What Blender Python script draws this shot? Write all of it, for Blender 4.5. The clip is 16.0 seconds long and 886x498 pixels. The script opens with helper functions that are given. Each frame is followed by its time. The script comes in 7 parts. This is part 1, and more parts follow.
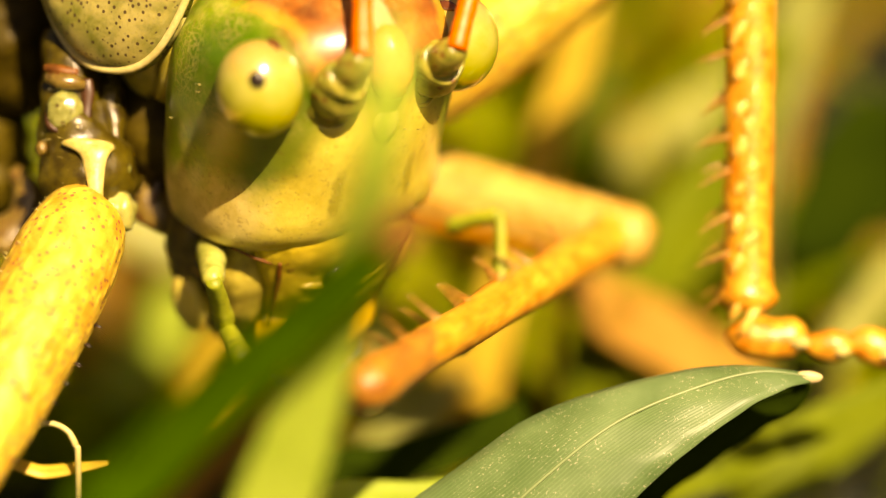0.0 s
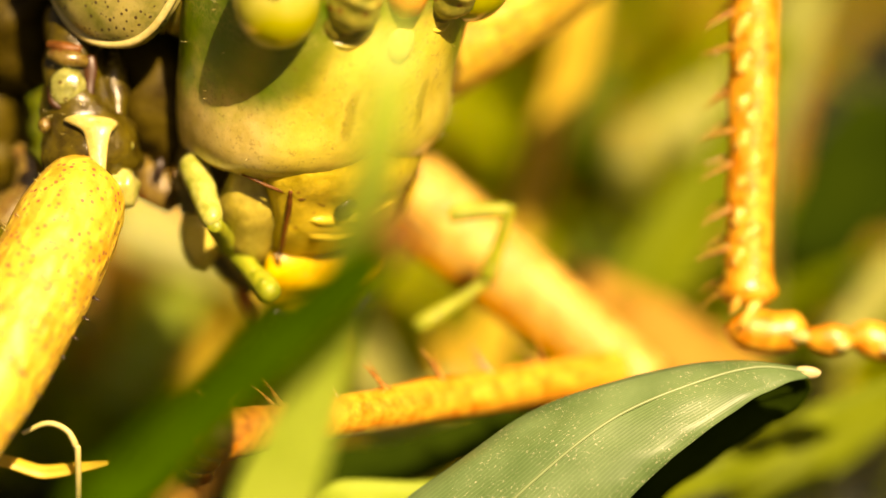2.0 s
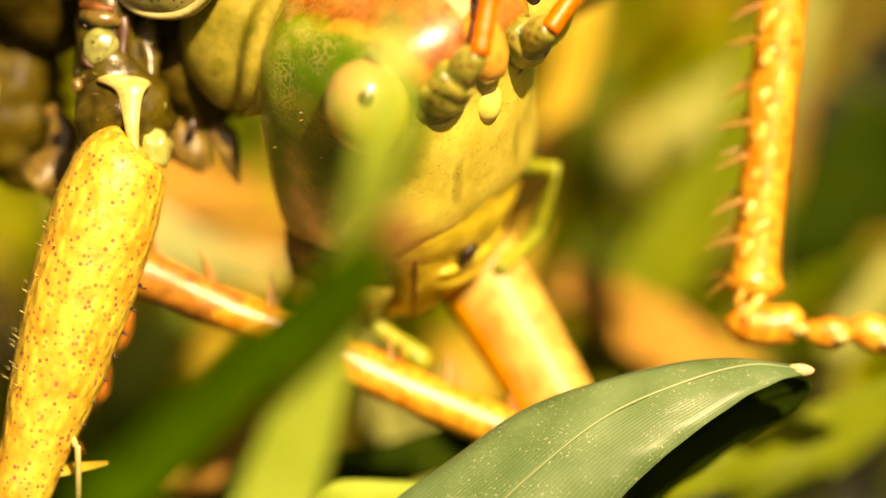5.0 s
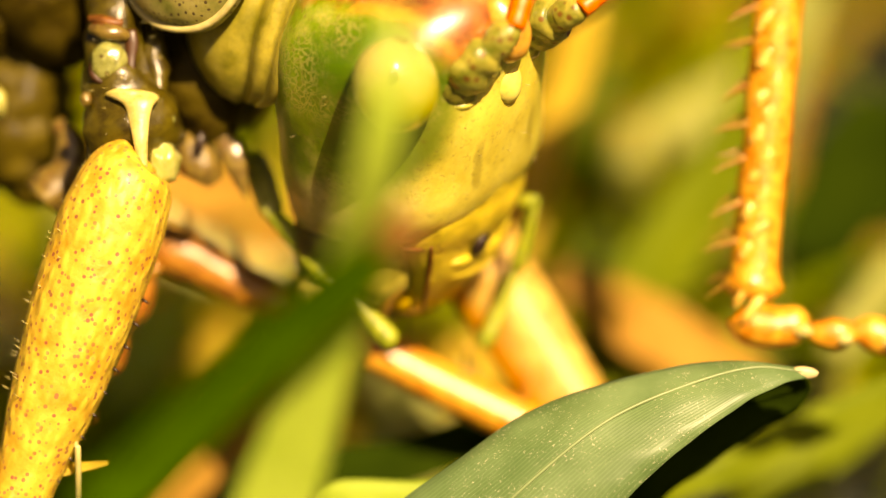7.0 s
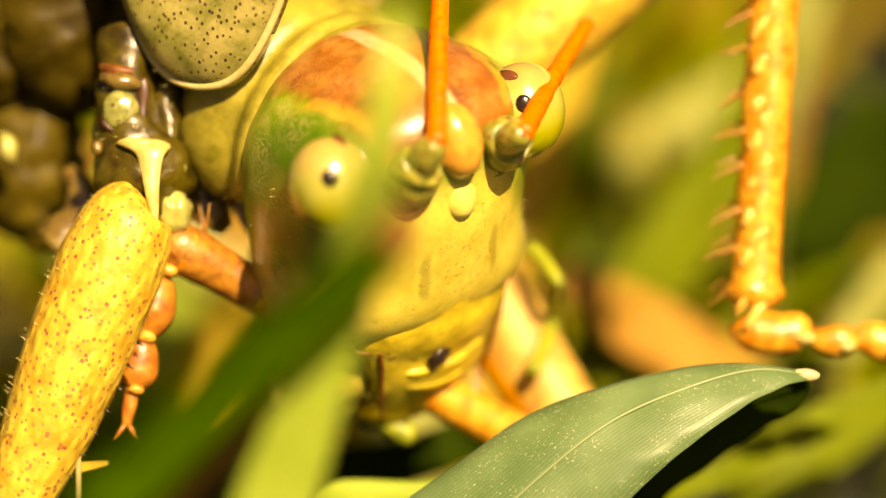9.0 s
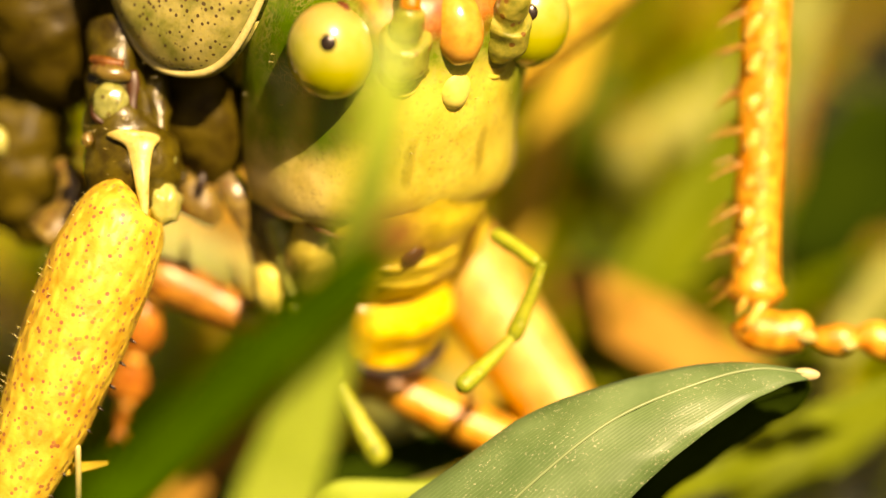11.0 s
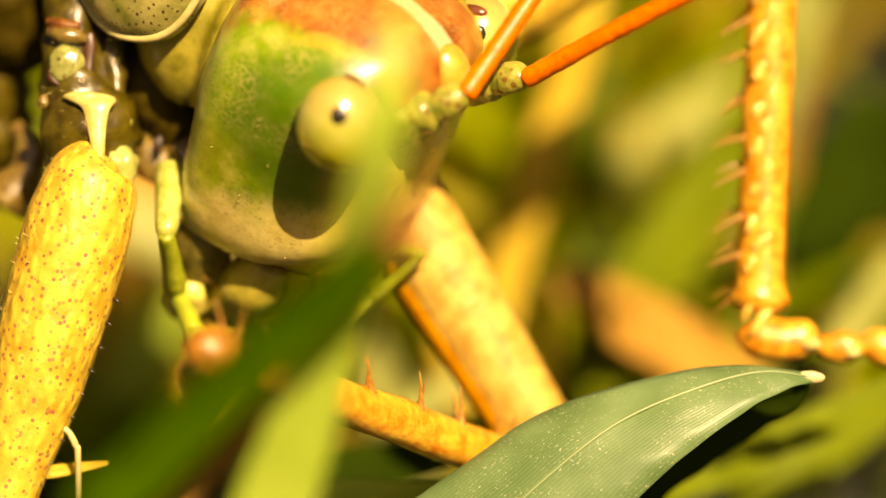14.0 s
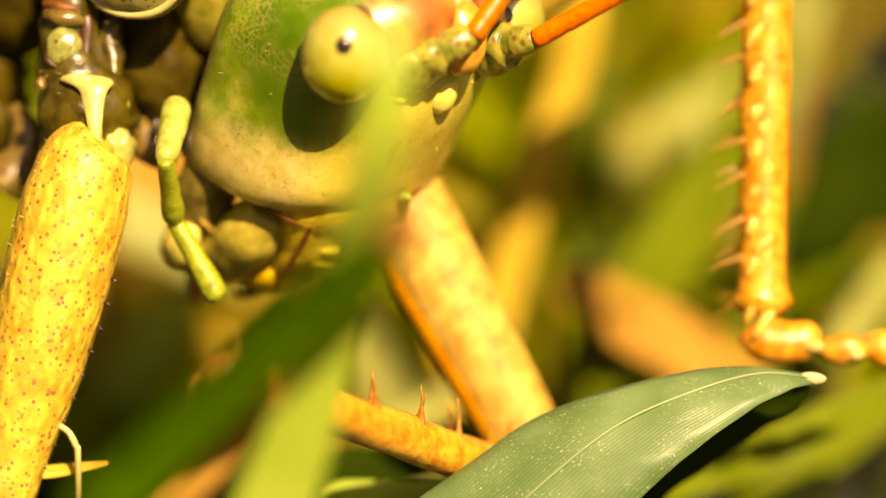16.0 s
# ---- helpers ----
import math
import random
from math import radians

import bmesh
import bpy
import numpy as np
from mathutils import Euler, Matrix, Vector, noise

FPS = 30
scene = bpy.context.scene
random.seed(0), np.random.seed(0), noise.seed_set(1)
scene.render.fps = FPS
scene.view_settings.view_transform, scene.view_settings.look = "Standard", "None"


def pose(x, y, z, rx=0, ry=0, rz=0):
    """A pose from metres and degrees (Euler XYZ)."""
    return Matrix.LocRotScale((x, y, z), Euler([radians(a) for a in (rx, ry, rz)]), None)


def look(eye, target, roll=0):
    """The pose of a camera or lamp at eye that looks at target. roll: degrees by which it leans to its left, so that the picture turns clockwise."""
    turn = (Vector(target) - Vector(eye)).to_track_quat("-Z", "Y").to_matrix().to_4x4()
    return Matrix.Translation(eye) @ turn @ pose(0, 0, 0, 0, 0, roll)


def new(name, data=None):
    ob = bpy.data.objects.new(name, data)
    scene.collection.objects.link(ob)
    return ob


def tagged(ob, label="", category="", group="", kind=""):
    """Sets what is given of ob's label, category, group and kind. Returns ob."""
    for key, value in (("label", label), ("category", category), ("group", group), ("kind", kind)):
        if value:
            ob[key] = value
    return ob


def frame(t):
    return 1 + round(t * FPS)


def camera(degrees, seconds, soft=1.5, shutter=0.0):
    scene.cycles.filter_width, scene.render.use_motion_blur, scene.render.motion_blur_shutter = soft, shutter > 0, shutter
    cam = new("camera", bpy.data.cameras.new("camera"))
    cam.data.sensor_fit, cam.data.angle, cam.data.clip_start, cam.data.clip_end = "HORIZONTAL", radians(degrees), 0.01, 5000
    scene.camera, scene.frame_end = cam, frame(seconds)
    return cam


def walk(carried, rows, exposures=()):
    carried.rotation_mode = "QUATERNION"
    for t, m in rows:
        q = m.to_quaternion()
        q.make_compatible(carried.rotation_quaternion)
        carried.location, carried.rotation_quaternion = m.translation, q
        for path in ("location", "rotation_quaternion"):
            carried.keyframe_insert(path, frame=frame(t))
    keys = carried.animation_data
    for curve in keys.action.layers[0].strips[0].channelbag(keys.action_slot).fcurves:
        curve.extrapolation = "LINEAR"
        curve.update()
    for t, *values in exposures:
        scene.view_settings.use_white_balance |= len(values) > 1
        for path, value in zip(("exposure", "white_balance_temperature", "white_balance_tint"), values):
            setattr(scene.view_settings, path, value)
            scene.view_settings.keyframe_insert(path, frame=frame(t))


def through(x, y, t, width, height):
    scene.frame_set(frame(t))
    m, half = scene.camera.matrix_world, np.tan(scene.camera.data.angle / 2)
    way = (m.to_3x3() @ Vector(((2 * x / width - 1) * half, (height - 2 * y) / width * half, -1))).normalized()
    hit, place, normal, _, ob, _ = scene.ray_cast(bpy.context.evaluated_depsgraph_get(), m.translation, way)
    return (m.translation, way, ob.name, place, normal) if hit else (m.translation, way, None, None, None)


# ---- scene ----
# A bush-cricket in sunlit grass, seen close up. Lengths of small things are given in millimetres (MM).
MM = 0.001
TILT, HEIGHT = 65.0, 0.016
STAGE = pose(0, 0, HEIGHT, TILT, 0, 0)  # x across, y up the view, z towards the lens; origin where the lens is focused

cam = camera(12.56, 16.0, soft=1.1, shutter=0.5)
cam.data.dof.use_dof = True
cam.data.dof.focus_distance = 0.0995
cam.data.dof.aperture_fstop = 24.0
EYE = STAGE @ pose(0, 0, 0.100)
walk(cam, [(0, EYE), (16.0, EYE)], exposures=[(0, 1.37, 11000, 22), (16.0, 1.37, 11000, 22)])

# ---- light ----
SUN_DIR = (STAGE.to_3x3() @ Vector((0.27, 0.49, 0.83))).normalized()
world = bpy.data.worlds.new("sky")
scene.world = world
world.use_nodes = True
sky = world.node_tree.nodes.new("ShaderNodeTexSky")
sky.sky_type, sky.sun_disc = "NISHITA", False
sky.air_density, sky.dust_density, sky.ozone_density = 0.7, 5.0, 0.6
sky.sun_elevation = math.asin(SUN_DIR.z)
sky.sun_rotation = math.atan2(SUN_DIR.x, SUN_DIR.y)
world.node_tree.links.new(sky.outputs[0], world.node_tree.nodes["Background"].inputs[0])
world.node_tree.nodes["Background"].inputs[1].default_value = 0.018
sun = new("sun", bpy.data.lights.new("sun", "SUN"))
sun.data.energy, sun.data.angle, sun.data.color = 4.15, radians(0.6), (1.0, 0.90, 0.715)
sun.matrix_world = look(SUN_DIR * 2, (0, 0, 0))


# ---- materials ----
def material(name, rough=0.5, sss=0.0, coat=0.0):
    m = bpy.data.materials.new(name)
    m.use_nodes = True
    b = m.node_tree.nodes["Principled BSDF"]
    b.inputs["Roughness"].default_value = rough
    if sss:
        b.inputs["Subsurface Weight"].default_value = sss
        b.inputs["Subsurface Radius"].default_value = (1.0, 0.8, 0.25)
        b.inputs["Subsurface Scale"].default_value = 0.35 * MM
    b.inputs["Coat Weight"].default_value = coat
    b.inputs["Coat Roughness"].default_value = 0.25
    return m, m.node_tree.nodes, m.node_tree.links, b


def node(nodes, kind, **values):
    n = nodes.new(kind)
    for key, v in values.items():
        n.inputs[key].default_value = v
    return n


def coords(nodes, links, stretch=(1, 1, 1), space="Object"):
    c = nodes.new("ShaderNodeTexCoord")
    m = nodes.new("ShaderNodeMapping")
    m.inputs["Scale"].default_value = stretch
    links.new(c.outputs[space], m.inputs["Vector"])
    return m.outputs[0]


def noise_tex(nodes, links, where, size, detail=4.0, rough=0.6):
    n = node(nodes, "ShaderNodeTexNoise", Scale=1.0 / (size * MM), Detail=detail, Roughness=rough)
    links.new(where, n.inputs["Vector"])
    return n.outputs["Fac"]


def ramp(nodes, links, value, stops):
    r = nodes.new("ShaderNodeValToRGB")
    e = r.color_ramp.elements
    while len(e) < len(stops):
        e.new(0.5)
    for k, (at, col) in zip(e, stops):
        k.position, k.color = at, (*col, 1)
    links.new(value, r.inputs[0])
    return r.outputs[0]


def mix(nodes, links, fac, a, b, how="MIX"):
    n = nodes.new("ShaderNodeMix")
    n.data_type, n.blend_type = "RGBA", how
    for sock, v in ((n.inputs[0], fac), (n.inputs[6], a), (n.inputs[7], b)):
        if isinstance(v, (int, float)):
            sock.default_value = v
        elif isinstance(v, tuple):
            sock.default_value = (*v, 1)
        else:
            links.new(v, sock)
    return n.outputs[2]


def math_node(nodes, links, op, a, b=0.0, clamp=False):
    n = nodes.new("ShaderNodeMath")
    n.operation, n.use_clamp = op, clamp
    for sock, v in ((n.inputs[0], a), (n.inputs[1], b)):
        if isinstance(v, (int, float)):
            sock.default_value = v
        else:
            links.new(v, sock)
    return n.outputs[0]


def smooth(nodes, links, value, lo, hi):
    n = nodes.new("ShaderNodeMapRange")
    n.interpolation_type = "SMOOTHSTEP"
    n.inputs["From Min"].default_value, n.inputs["From Max"].default_value = lo, hi
    links.new(value, n.inputs["Value"])
    return n.outputs[0]


def bump(nodes, links, bsdf, height, distance, strength=0.5):
    n = node(nodes, "ShaderNodeBump", Strength=strength, Distance=distance * MM)
    links.new(height, n.inputs["Height"])
    links.new(n.outputs[0], bsdf.inputs["Normal"])


def axis(nodes, links, where):
    s = nodes.new("ShaderNodeSeparateXYZ")
    links.new(where, s.inputs[0])
    return s.outputs


def cuticle(name, light, dark, spot=None, spot_size=0.32, spot_cover=0.16, rough=0.38, sss=0.12, mottle=0.8, coat=0.2, relief=0.02, scales=0.0, spec=0.5):
    """Insect skin: two tones mottled at two scales, fine relief, and round spots if wanted."""
    m, n, l, b = material(name, rough, sss, coat)
    b.inputs["Specular IOR Level"].default_value = spec
    w = coords(n, l)
    big, fine = noise_tex(n, l, w, mottle), noise_tex(n, l, w, 0.12, 5.0)
    col = ramp(n, l, big, [(0.3, dark), (0.62, light)])
    col = mix(n, l, math_node(n, l, "MULTIPLY", smooth(n, l, fine, 0.5, 0.75), 0.25), col, tuple(0.55 * c for c in dark))
    if spot:
        v = node(n, "ShaderNodeTexVoronoi", Scale=1.0 / (spot_size * MM))
        l.new(w, v.inputs["Vector"])
        pick = axis(n, l, v.outputs["Color"])[0]
        near = smooth(n, l, v.outputs["Distance"], spot_cover + 0.06, spot_cover - 0.06)
        on = math_node(n, l, "MULTIPLY", near, math_node(n, l, "GREATER_THAN", pick, 0.2))
        col = mix(n, l, math_node(n, l, "MULTIPLY", on, 0.85), col, spot)
    height = noise_tex(n, l, w, 0.18, 4.0)
    if scales:
        # low overlapping swellings, longer than wide
        c = node(n, "ShaderNodeTexVoronoi", Scale=1.0 / (scales * MM))
        c.feature = "SMOOTH_F1"
        l.new(coords(n, l, (1, 0.5, 1)), c.inputs["Vector"])
        cell = smooth(n, l, c.outputs["Distance"], 0.65, 0.1)
        height = math_node(n, l, "ADD", math_node(n, l, "MULTIPLY", height, 0.5), cell)
        col = mix(n, l, math_node(n, l, "MULTIPLY", cell, 0.5), col, tuple(min(1.0, 1.3 * v) for v in light))
    l.new(col, b.inputs["Base Color"])
    bump(n, l, b, height, relief * (1.6 if scales else 1.0))
    return m


def plant(name, light, dark, veins=15, through=0.35, rough=0.42, dust=0.0, shine=0.5, tip=None, tip_at=(0, 0), random_tone=False, ribs=0.3):
    """A grass blade: lengthwise veins, blotches, light that passes through it."""
    m, n, l, b = material(name, rough)
    b.inputs["Specular IOR Level"].default_value = shine
    b.inputs["IOR"].default_value = 1.45 if shine > 0.1 else 1.06
    uv = coords(n, l, space="UV")
    w = coords(n, l)
    x, y, _ = axis(n, l, uv)
    blotch = noise_tex(n, l, w, 2.2)
    col = ramp(n, l, blotch, [(0.32, dark), (0.66, light)])
    wave = math_node(n, l, "SINE", math_node(n, l, "MULTIPLY", x, 6.2832 * veins))
    col = mix(n, l, math_node(n, l, "MULTIPLY", math_node(n, l, "MULTIPLY", smooth(n, l, wave, 0.1, 1.0), noise_tex(n, l, coords(n, l, (1, 0.25, 1)), 0.5)), ribs), col, tuple(min(1, 1.7 * c) for c in light))
    if dust:
        d = noise_tex(n, l, w, 0.08, 4.0, 0.75)
        patch = noise_tex(n, l, w, 1.6, 2.0)
        d = math_node(n, l, "MULTIPLY", smooth(n, l, d, 0.58, 0.66), smooth(n, l, patch, 0.40, 0.60))
        col = mix(n, l, math_node(n, l, "MULTIPLY", d, dust), col, (0.75, 0.68, 0.5))
    if tip:
        col = mix(n, l, smooth(n, l, y, *tip_at), col, tip)
    if random_tone:
        g = n.new("ShaderNodeNewGeometry")
        tone = ramp(n, l, g.outputs["Random Per Island"], [(0.0, (0.03, 0.07, 0.003)), (0.35, (0.21, 0.30, 0.012)), (0.62, (0.45, 0.49, 0.035)),
                                                         (0.84, (0.52, 0.40, 0.06)), (1.0, (0.55, 0.27, 0.06))])
        col = mix(n, l, 0.8, col, tone)
    l.new(col, b.inputs["Base Color"])
    bump(n, l, b, wave, 0.006, 0.12)
    t = n.new("ShaderNodeBsdfTranslucent")
    l.new(mix(n, l, 1.0, col, (1.5, 1.35, 0.6), "MULTIPLY"), t.inputs["Color"])
    s = n.new("ShaderNodeMixShader")
    s.inputs[0].default_value = through
    l.new(b.outputs[0], s.inputs[1])
    l.new(t.outputs[0], s.inputs[2])
    l.new(s.outputs[0], n["Material Output"].inputs["Surface"])
    return m


def head_material():
    """Yellow face, green cheeks and temples, red-brown crown with a pale middle line that also paints its highlight,
    and netted marks.
    """
    m, n, l, b = material("head_skin", 0.34, 0.2, 0.6)
    b.inputs["Coat Roughness"].default_value = 0.28
    w = coords(n, l)
    x, y, z = axis(n, l, w)
    warp = math_node(n, l, "MULTIPLY", math_node(n, l, "SUBTRACT", noise_tex(n, l, w, 1.0), 0.5), 1.6 * MM)
    ax = math_node(n, l, "ABSOLUTE", x)
    low = math_node(n, l, "ADD", math_node(n, l, "ADD", y, math_node(n, l, "MULTIPLY", z, -0.15)), warp)
    # up the head from the mouth: yellow, then green, then brown
    face = smooth(n, l, math_node(n, l, "ADD", low, math_node(n, l, "MULTIPLY", math_node(n, l, "SUBTRACT", noise_tex(n, l, w, 0.35), 0.5), 1.2 * MM)), -1.2 * MM, -2.7 * MM)
    front = smooth(n, l, math_node(n, l, "SUBTRACT", math_node(n, l, "ADD", z, warp), math_node(n, l, "MULTIPLY", ax, 0.65)), -1.2 * MM, 0.2 * MM)
    face = math_node(n, l, "MAXIMUM", face, math_node(n, l, "MULTIPLY", front, smooth(n, l, y, 0.9 * MM, 0.1 * MM)))
    green = ramp(n, l, noise_tex(n, l, w, 0.9), [(0.3, (0.075, 0.16, 0.004)), (0.5, (0.17, 0.27, 0.012)), (0.70, (0.36, 0.38, 0.07))])
    yellow = ramp(n, l, noise_tex(n, l, w, 0.8), [(0.3, (0.54, 0.44, 0.055)), (0.65, (0.70, 0.61, 0.11))])
    beige = ramp(n, l, noise_tex(n, l, w, 0.6), [(0.3, (0.42, 0.34, 0.08)), (0.65, (0.60, 0.50, 0.18))])
    brown = ramp(n, l, noise_tex(n, l, w, 0.9, 2.5), [(0.30, (0.15, 0.038, 0.005)), (0.50, (0.30, 0.095, 0.013)), (0.74, (0.42, 0.19, 0.038))])
    yellow = mix(n, l, smooth(n, l, math_node(n, l, "SUBTRACT", ax, math_node(n, l, "MULTIPLY", z, 0.5)), 1.2 * MM, 2.8 * MM), yellow, beige)
    col = mix(n, l, face, green, yellow)
    # pale rim along the back of the cheek
    back = smooth(n, l, math_node(n, l, "ADD", z, math_node(n, l, "MULTIPLY", warp, 0.4)), -1.9 * MM, -2.7 * MM)
    col = mix(n, l, math_node(n, l, "MULTIPLY", back, 0.45), col, (0.40, 0.42, 0.18))
    # olive dashes down the face and specks over it
    dash = math_node(n, l, "MULTIPLY", smooth(n, l, math_node(n, l, "ABSOLUTE", math_node(n, l, "SUBTRACT", ax, math_node(n, l, "ADD", math_node(n, l, "MULTIPLY", warp, 0.25), 1.05 * MM))), 0.20 * MM, 0.05 * MM),
                     math_node(n, l, "MULTIPLY", smooth(n, l, y, -2.9 * MM, -2.4 * MM), smooth(n, l, y, -1.0 * MM, -1.6 * MM)))
    col = mix(n, l, math_node(n, l, "MULTIPLY", dash, 0.55), col, (0.26, 0.20, 0.02))
    up = math_node(n, l, "ADD", math_node(n, l, "SUBTRACT", math_node(n, l, "MULTIPLY", y, 0.9), math_node(n, l, "MULTIPLY", z, 0.1)), warp)
    crown = math_node(n, l, "MULTIPLY", smooth(n, l, up, 0.6 * MM, 1.3 * MM), smooth(n, l, math_node(n, l, "ADD", ax, warp), 2.6 * MM, 1.9 * MM))
    col = mix(n, l, crown, col, brown)
    # green field round the eye and behind it, deepened to paint in the eye's cast shadow, with an orange arc over the
    # eye's inner side
    from_eye = n.new("ShaderNodeVectorMath")
    from_eye.operation = "DISTANCE"
    mirrored = n.new("ShaderNodeCombineXYZ")
    for sock, v in zip(mirrored.inputs, (ax, y, z)):
        l.new(v, sock)
    l.new(mirrored.outputs[0], from_eye.inputs[0])
    from_eye.inputs[1].default_value = (2.95 * MM, 0.45 * MM, 0.90 * MM)
    ring = math_node(n, l, "ADD", from_eye.outputs["Value"], math_node(n, l, "MULTIPLY", warp, 0.5))
    col = mix(n, l, math_node(n, l, "MULTIPLY", smooth(n, l, ring, 2.60 * MM, 1.60 * MM), 0.80), col, (0.045, 0.125, 0.002))
    arc = math_node(n, l, "MULTIPLY", smooth(n, l, math_node(n, l, "ABSOLUTE", math_node(n, l, "SUBTRACT", ring, 2.35 * MM)), 0.22 * MM, 0.04 * MM),
                    math_node(n, l, "MULTIPLY", smooth(n, l, y, 1.5 * MM, 2.0 * MM), smooth(n, l, ax, 2.7 * MM, 2.2 * MM)))
    col = mix(n, l, math_node(n, l, "MULTIPLY", arc, 0.5), col, (0.62, 0.34, 0.04))
    # pale middle line, lightened in colour to carry the crown's highlight too
    pale = math_node(n, l, "MULTIPLY", smooth(n, l, math_node(n, l, "ADD", ax, math_node(n, l, "MULTIPLY", warp, 0.2)), 0.34 * MM, 0.16 * MM), smooth(n, l, y, 1.6 * MM, 2.1 * MM))
    col = mix(n, l, math_node(n, l, "MULTIPLY", pale, 0.7), col, (0.66, 0.50, 0.28))
    v = node(n, "ShaderNodeTexVoronoi", Scale=1.0 / (0.20 * MM))
    v.feature = "DISTANCE_TO_EDGE"
    jig = n.new("ShaderNodeVectorMath")
    jig.operation = "ADD"
    nz = node(n, "ShaderNodeTexNoise", Scale=1.0 / (0.5 * MM))
    l.new(w, nz.inputs["Vector"])
    sc = n.new("ShaderNodeVectorMath")
    sc.operation = "SCALE"
    sc.inputs["Scale"].default_value = 0.9 * MM
    l.new(nz.outputs["Color"], sc.inputs[0])
    l.new(w, jig.inputs[0])
    l.new(sc.outputs[0], jig.inputs[1])
    l.new(jig.outputs[0], v.inputs["Vector"])
    net = math_node(n, l, "MULTIPLY", smooth(n, l, v.outputs["Distance"], 0.14, 0.02), smooth(n, l, noise_tex(n, l, w, 1.3), 0.38, 0.6))
    net = math_node(n, l, "MULTIPLY", net, smooth(n, l, y, -0.5 * MM, 0.5 * MM))
    net = math_node(n, l, "MULTIPLY", net, math_node(n, l, "SUBTRACT", 1.0, math_node(n, l, "MULTIPLY", crown, 0.45)))
    col = mix(n, l, math_node(n, l, "MULTIPLY", net, 0.38), col, (0.50, 0.40, 0.14))
    fine = smooth(n, l, noise_tex(n, l, w, 0.18, 5.0, 0.75), 0.53, 0.68)
    col = mix(n, l, math_node(n, l, "MULTIPLY", fine, 0.42), col, (0.13, 0.07, 0.012))
    # rusty seam along the lower edge of the face
    seam = math_node(n, l, "MULTIPLY", smooth(n, l, math_node(n, l, "ADD", y, math_node(n, l, "MULTIPLY", warp, 0.2)), -3.72 * MM, -3.92 * MM), smooth(n, l, noise_tex(n, l, w, 0.5), 0.35, 0.55))
    col = mix(n, l, math_node(n, l, "MULTIPLY", math_node(n, l, "MULTIPLY", seam, smooth(n, l, ax, 1.6 * MM, 2.6 * MM)), 0.8), col, (0.30, 0.09, 0.02))
    l.new(col, b.inputs["Base Color"])
    # pitted at two scales, so that the gloss breaks up
    bump(n, l, b, math_node(n, l, "ADD", noise_tex(n, l, w, 0.42, 3.0), math_node(n, l, "MULTIPLY", noise_tex(n, l, w, 0.10, 1.0), 0.12)), 0.04, 0.35)
    return m


def eye_material():
    """Pale glossy compound eye, yellower below."""
    m, n, l, b = material("eye_skin", 0.30, 0.1, 1.0)
    b.inputs["Coat Roughness"].default_value = 0.13
    b.inputs["Coat IOR"].default_value = 1.6
    w = coords(n, l)
    x, y, z = axis(n, l, w)
    col = ramp(n, l, noise_tex(n, l, w, 0.8), [(0.3, (0.33, 0.34, 0.05)), (0.7, (0.47, 0.44, 0.13))])
    lower = smooth(n, l, math_node(n, l, "SUBTRACT", y, math_node(n, l, "MULTIPLY", z, 0.1)), 0.6 * MM, -0.6 * MM)
    col = mix(n, l, lower, col, (0.36, 0.37, 0.006))
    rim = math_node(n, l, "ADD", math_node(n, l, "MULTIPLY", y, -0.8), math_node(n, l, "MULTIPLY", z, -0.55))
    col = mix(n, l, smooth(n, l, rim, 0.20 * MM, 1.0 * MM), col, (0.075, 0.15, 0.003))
    top = smooth(n, l, math_node(n, l, "ADD", y, math_node(n, l, "MULTIPLY", noise_tex(n, l, w, 0.5), 0.3 * MM)), 0.75 * MM, 1.25 * MM)
    col = mix(n, l, math_node(n, l, "MULTIPLY", top, 0.5), col, (0.40, 0.22, 0.06))
    l.new(col, b.inputs["Base Color"])
    v = node(n, "ShaderNodeTexVoronoi", Scale=1.0 / (0.05 * MM))
    l.new(w, v.inputs["Vector"])
    bump(n, l, b, v.outputs["Distance"], 0.001, 0.05)
    return m


HEAD_SKIN, EYE_SKIN = head_material(), eye_material()
DASH = cuticle("dash_skin", (0.16, 0.05, 0.02), (0.07, 0.02, 0.01), rough=0.2, sss=0)
PUPIL = cuticle("eye_spot", (0.02, 0.012, 0.006), (0.01, 0.006, 0.004), rough=0.2, sss=0)
PLATE = cuticle("pronotum_skin", (0.42, 0.37, 0.12), (0.12, 0.14, 0.015), (0.05, 0.018, 0.012), 0.175, 0.27, 0.35, 0.2, mottle=0.9, coat=0.35)
COLLAR = cuticle("collar_skin", (0.36, 0.31, 0.05), (0.13, 0.125, 0.008), mottle=0.9, relief=0.03, sss=0.3, coat=0.25)
RIM = cuticle("rim_skin", (0.60, 0.53, 0.24), (0.42, 0.36, 0.12))
# thorax and hip tones are darkened to stand in for the saddle's shade
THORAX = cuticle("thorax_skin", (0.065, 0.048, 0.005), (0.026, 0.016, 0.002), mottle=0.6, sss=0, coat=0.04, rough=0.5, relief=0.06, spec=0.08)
COXA = cuticle("coxa_skin", (0.085, 0.066, 0.006), (0.022, 0.013, 0.0015), mottle=0.5, rough=0.3, coat=0.4, sss=0.2, relief=0.06, spec=0.3)
IVORY = cuticle("ivory_skin", (0.62, 0.53, 0.20), (0.36, 0.29, 0.07), sss=0.3, mottle=0.5, relief=0.05)
FEMUR = cuticle("femur_skin", (0.55, 0.40, 0.055), (0.43, 0.20, 0.016), (0.24, 0.050, 0.038), 0.18, 0.30, 0.5, 0.10, mottle=0.7, coat=0.1, relief=0.045, scales=0.26)
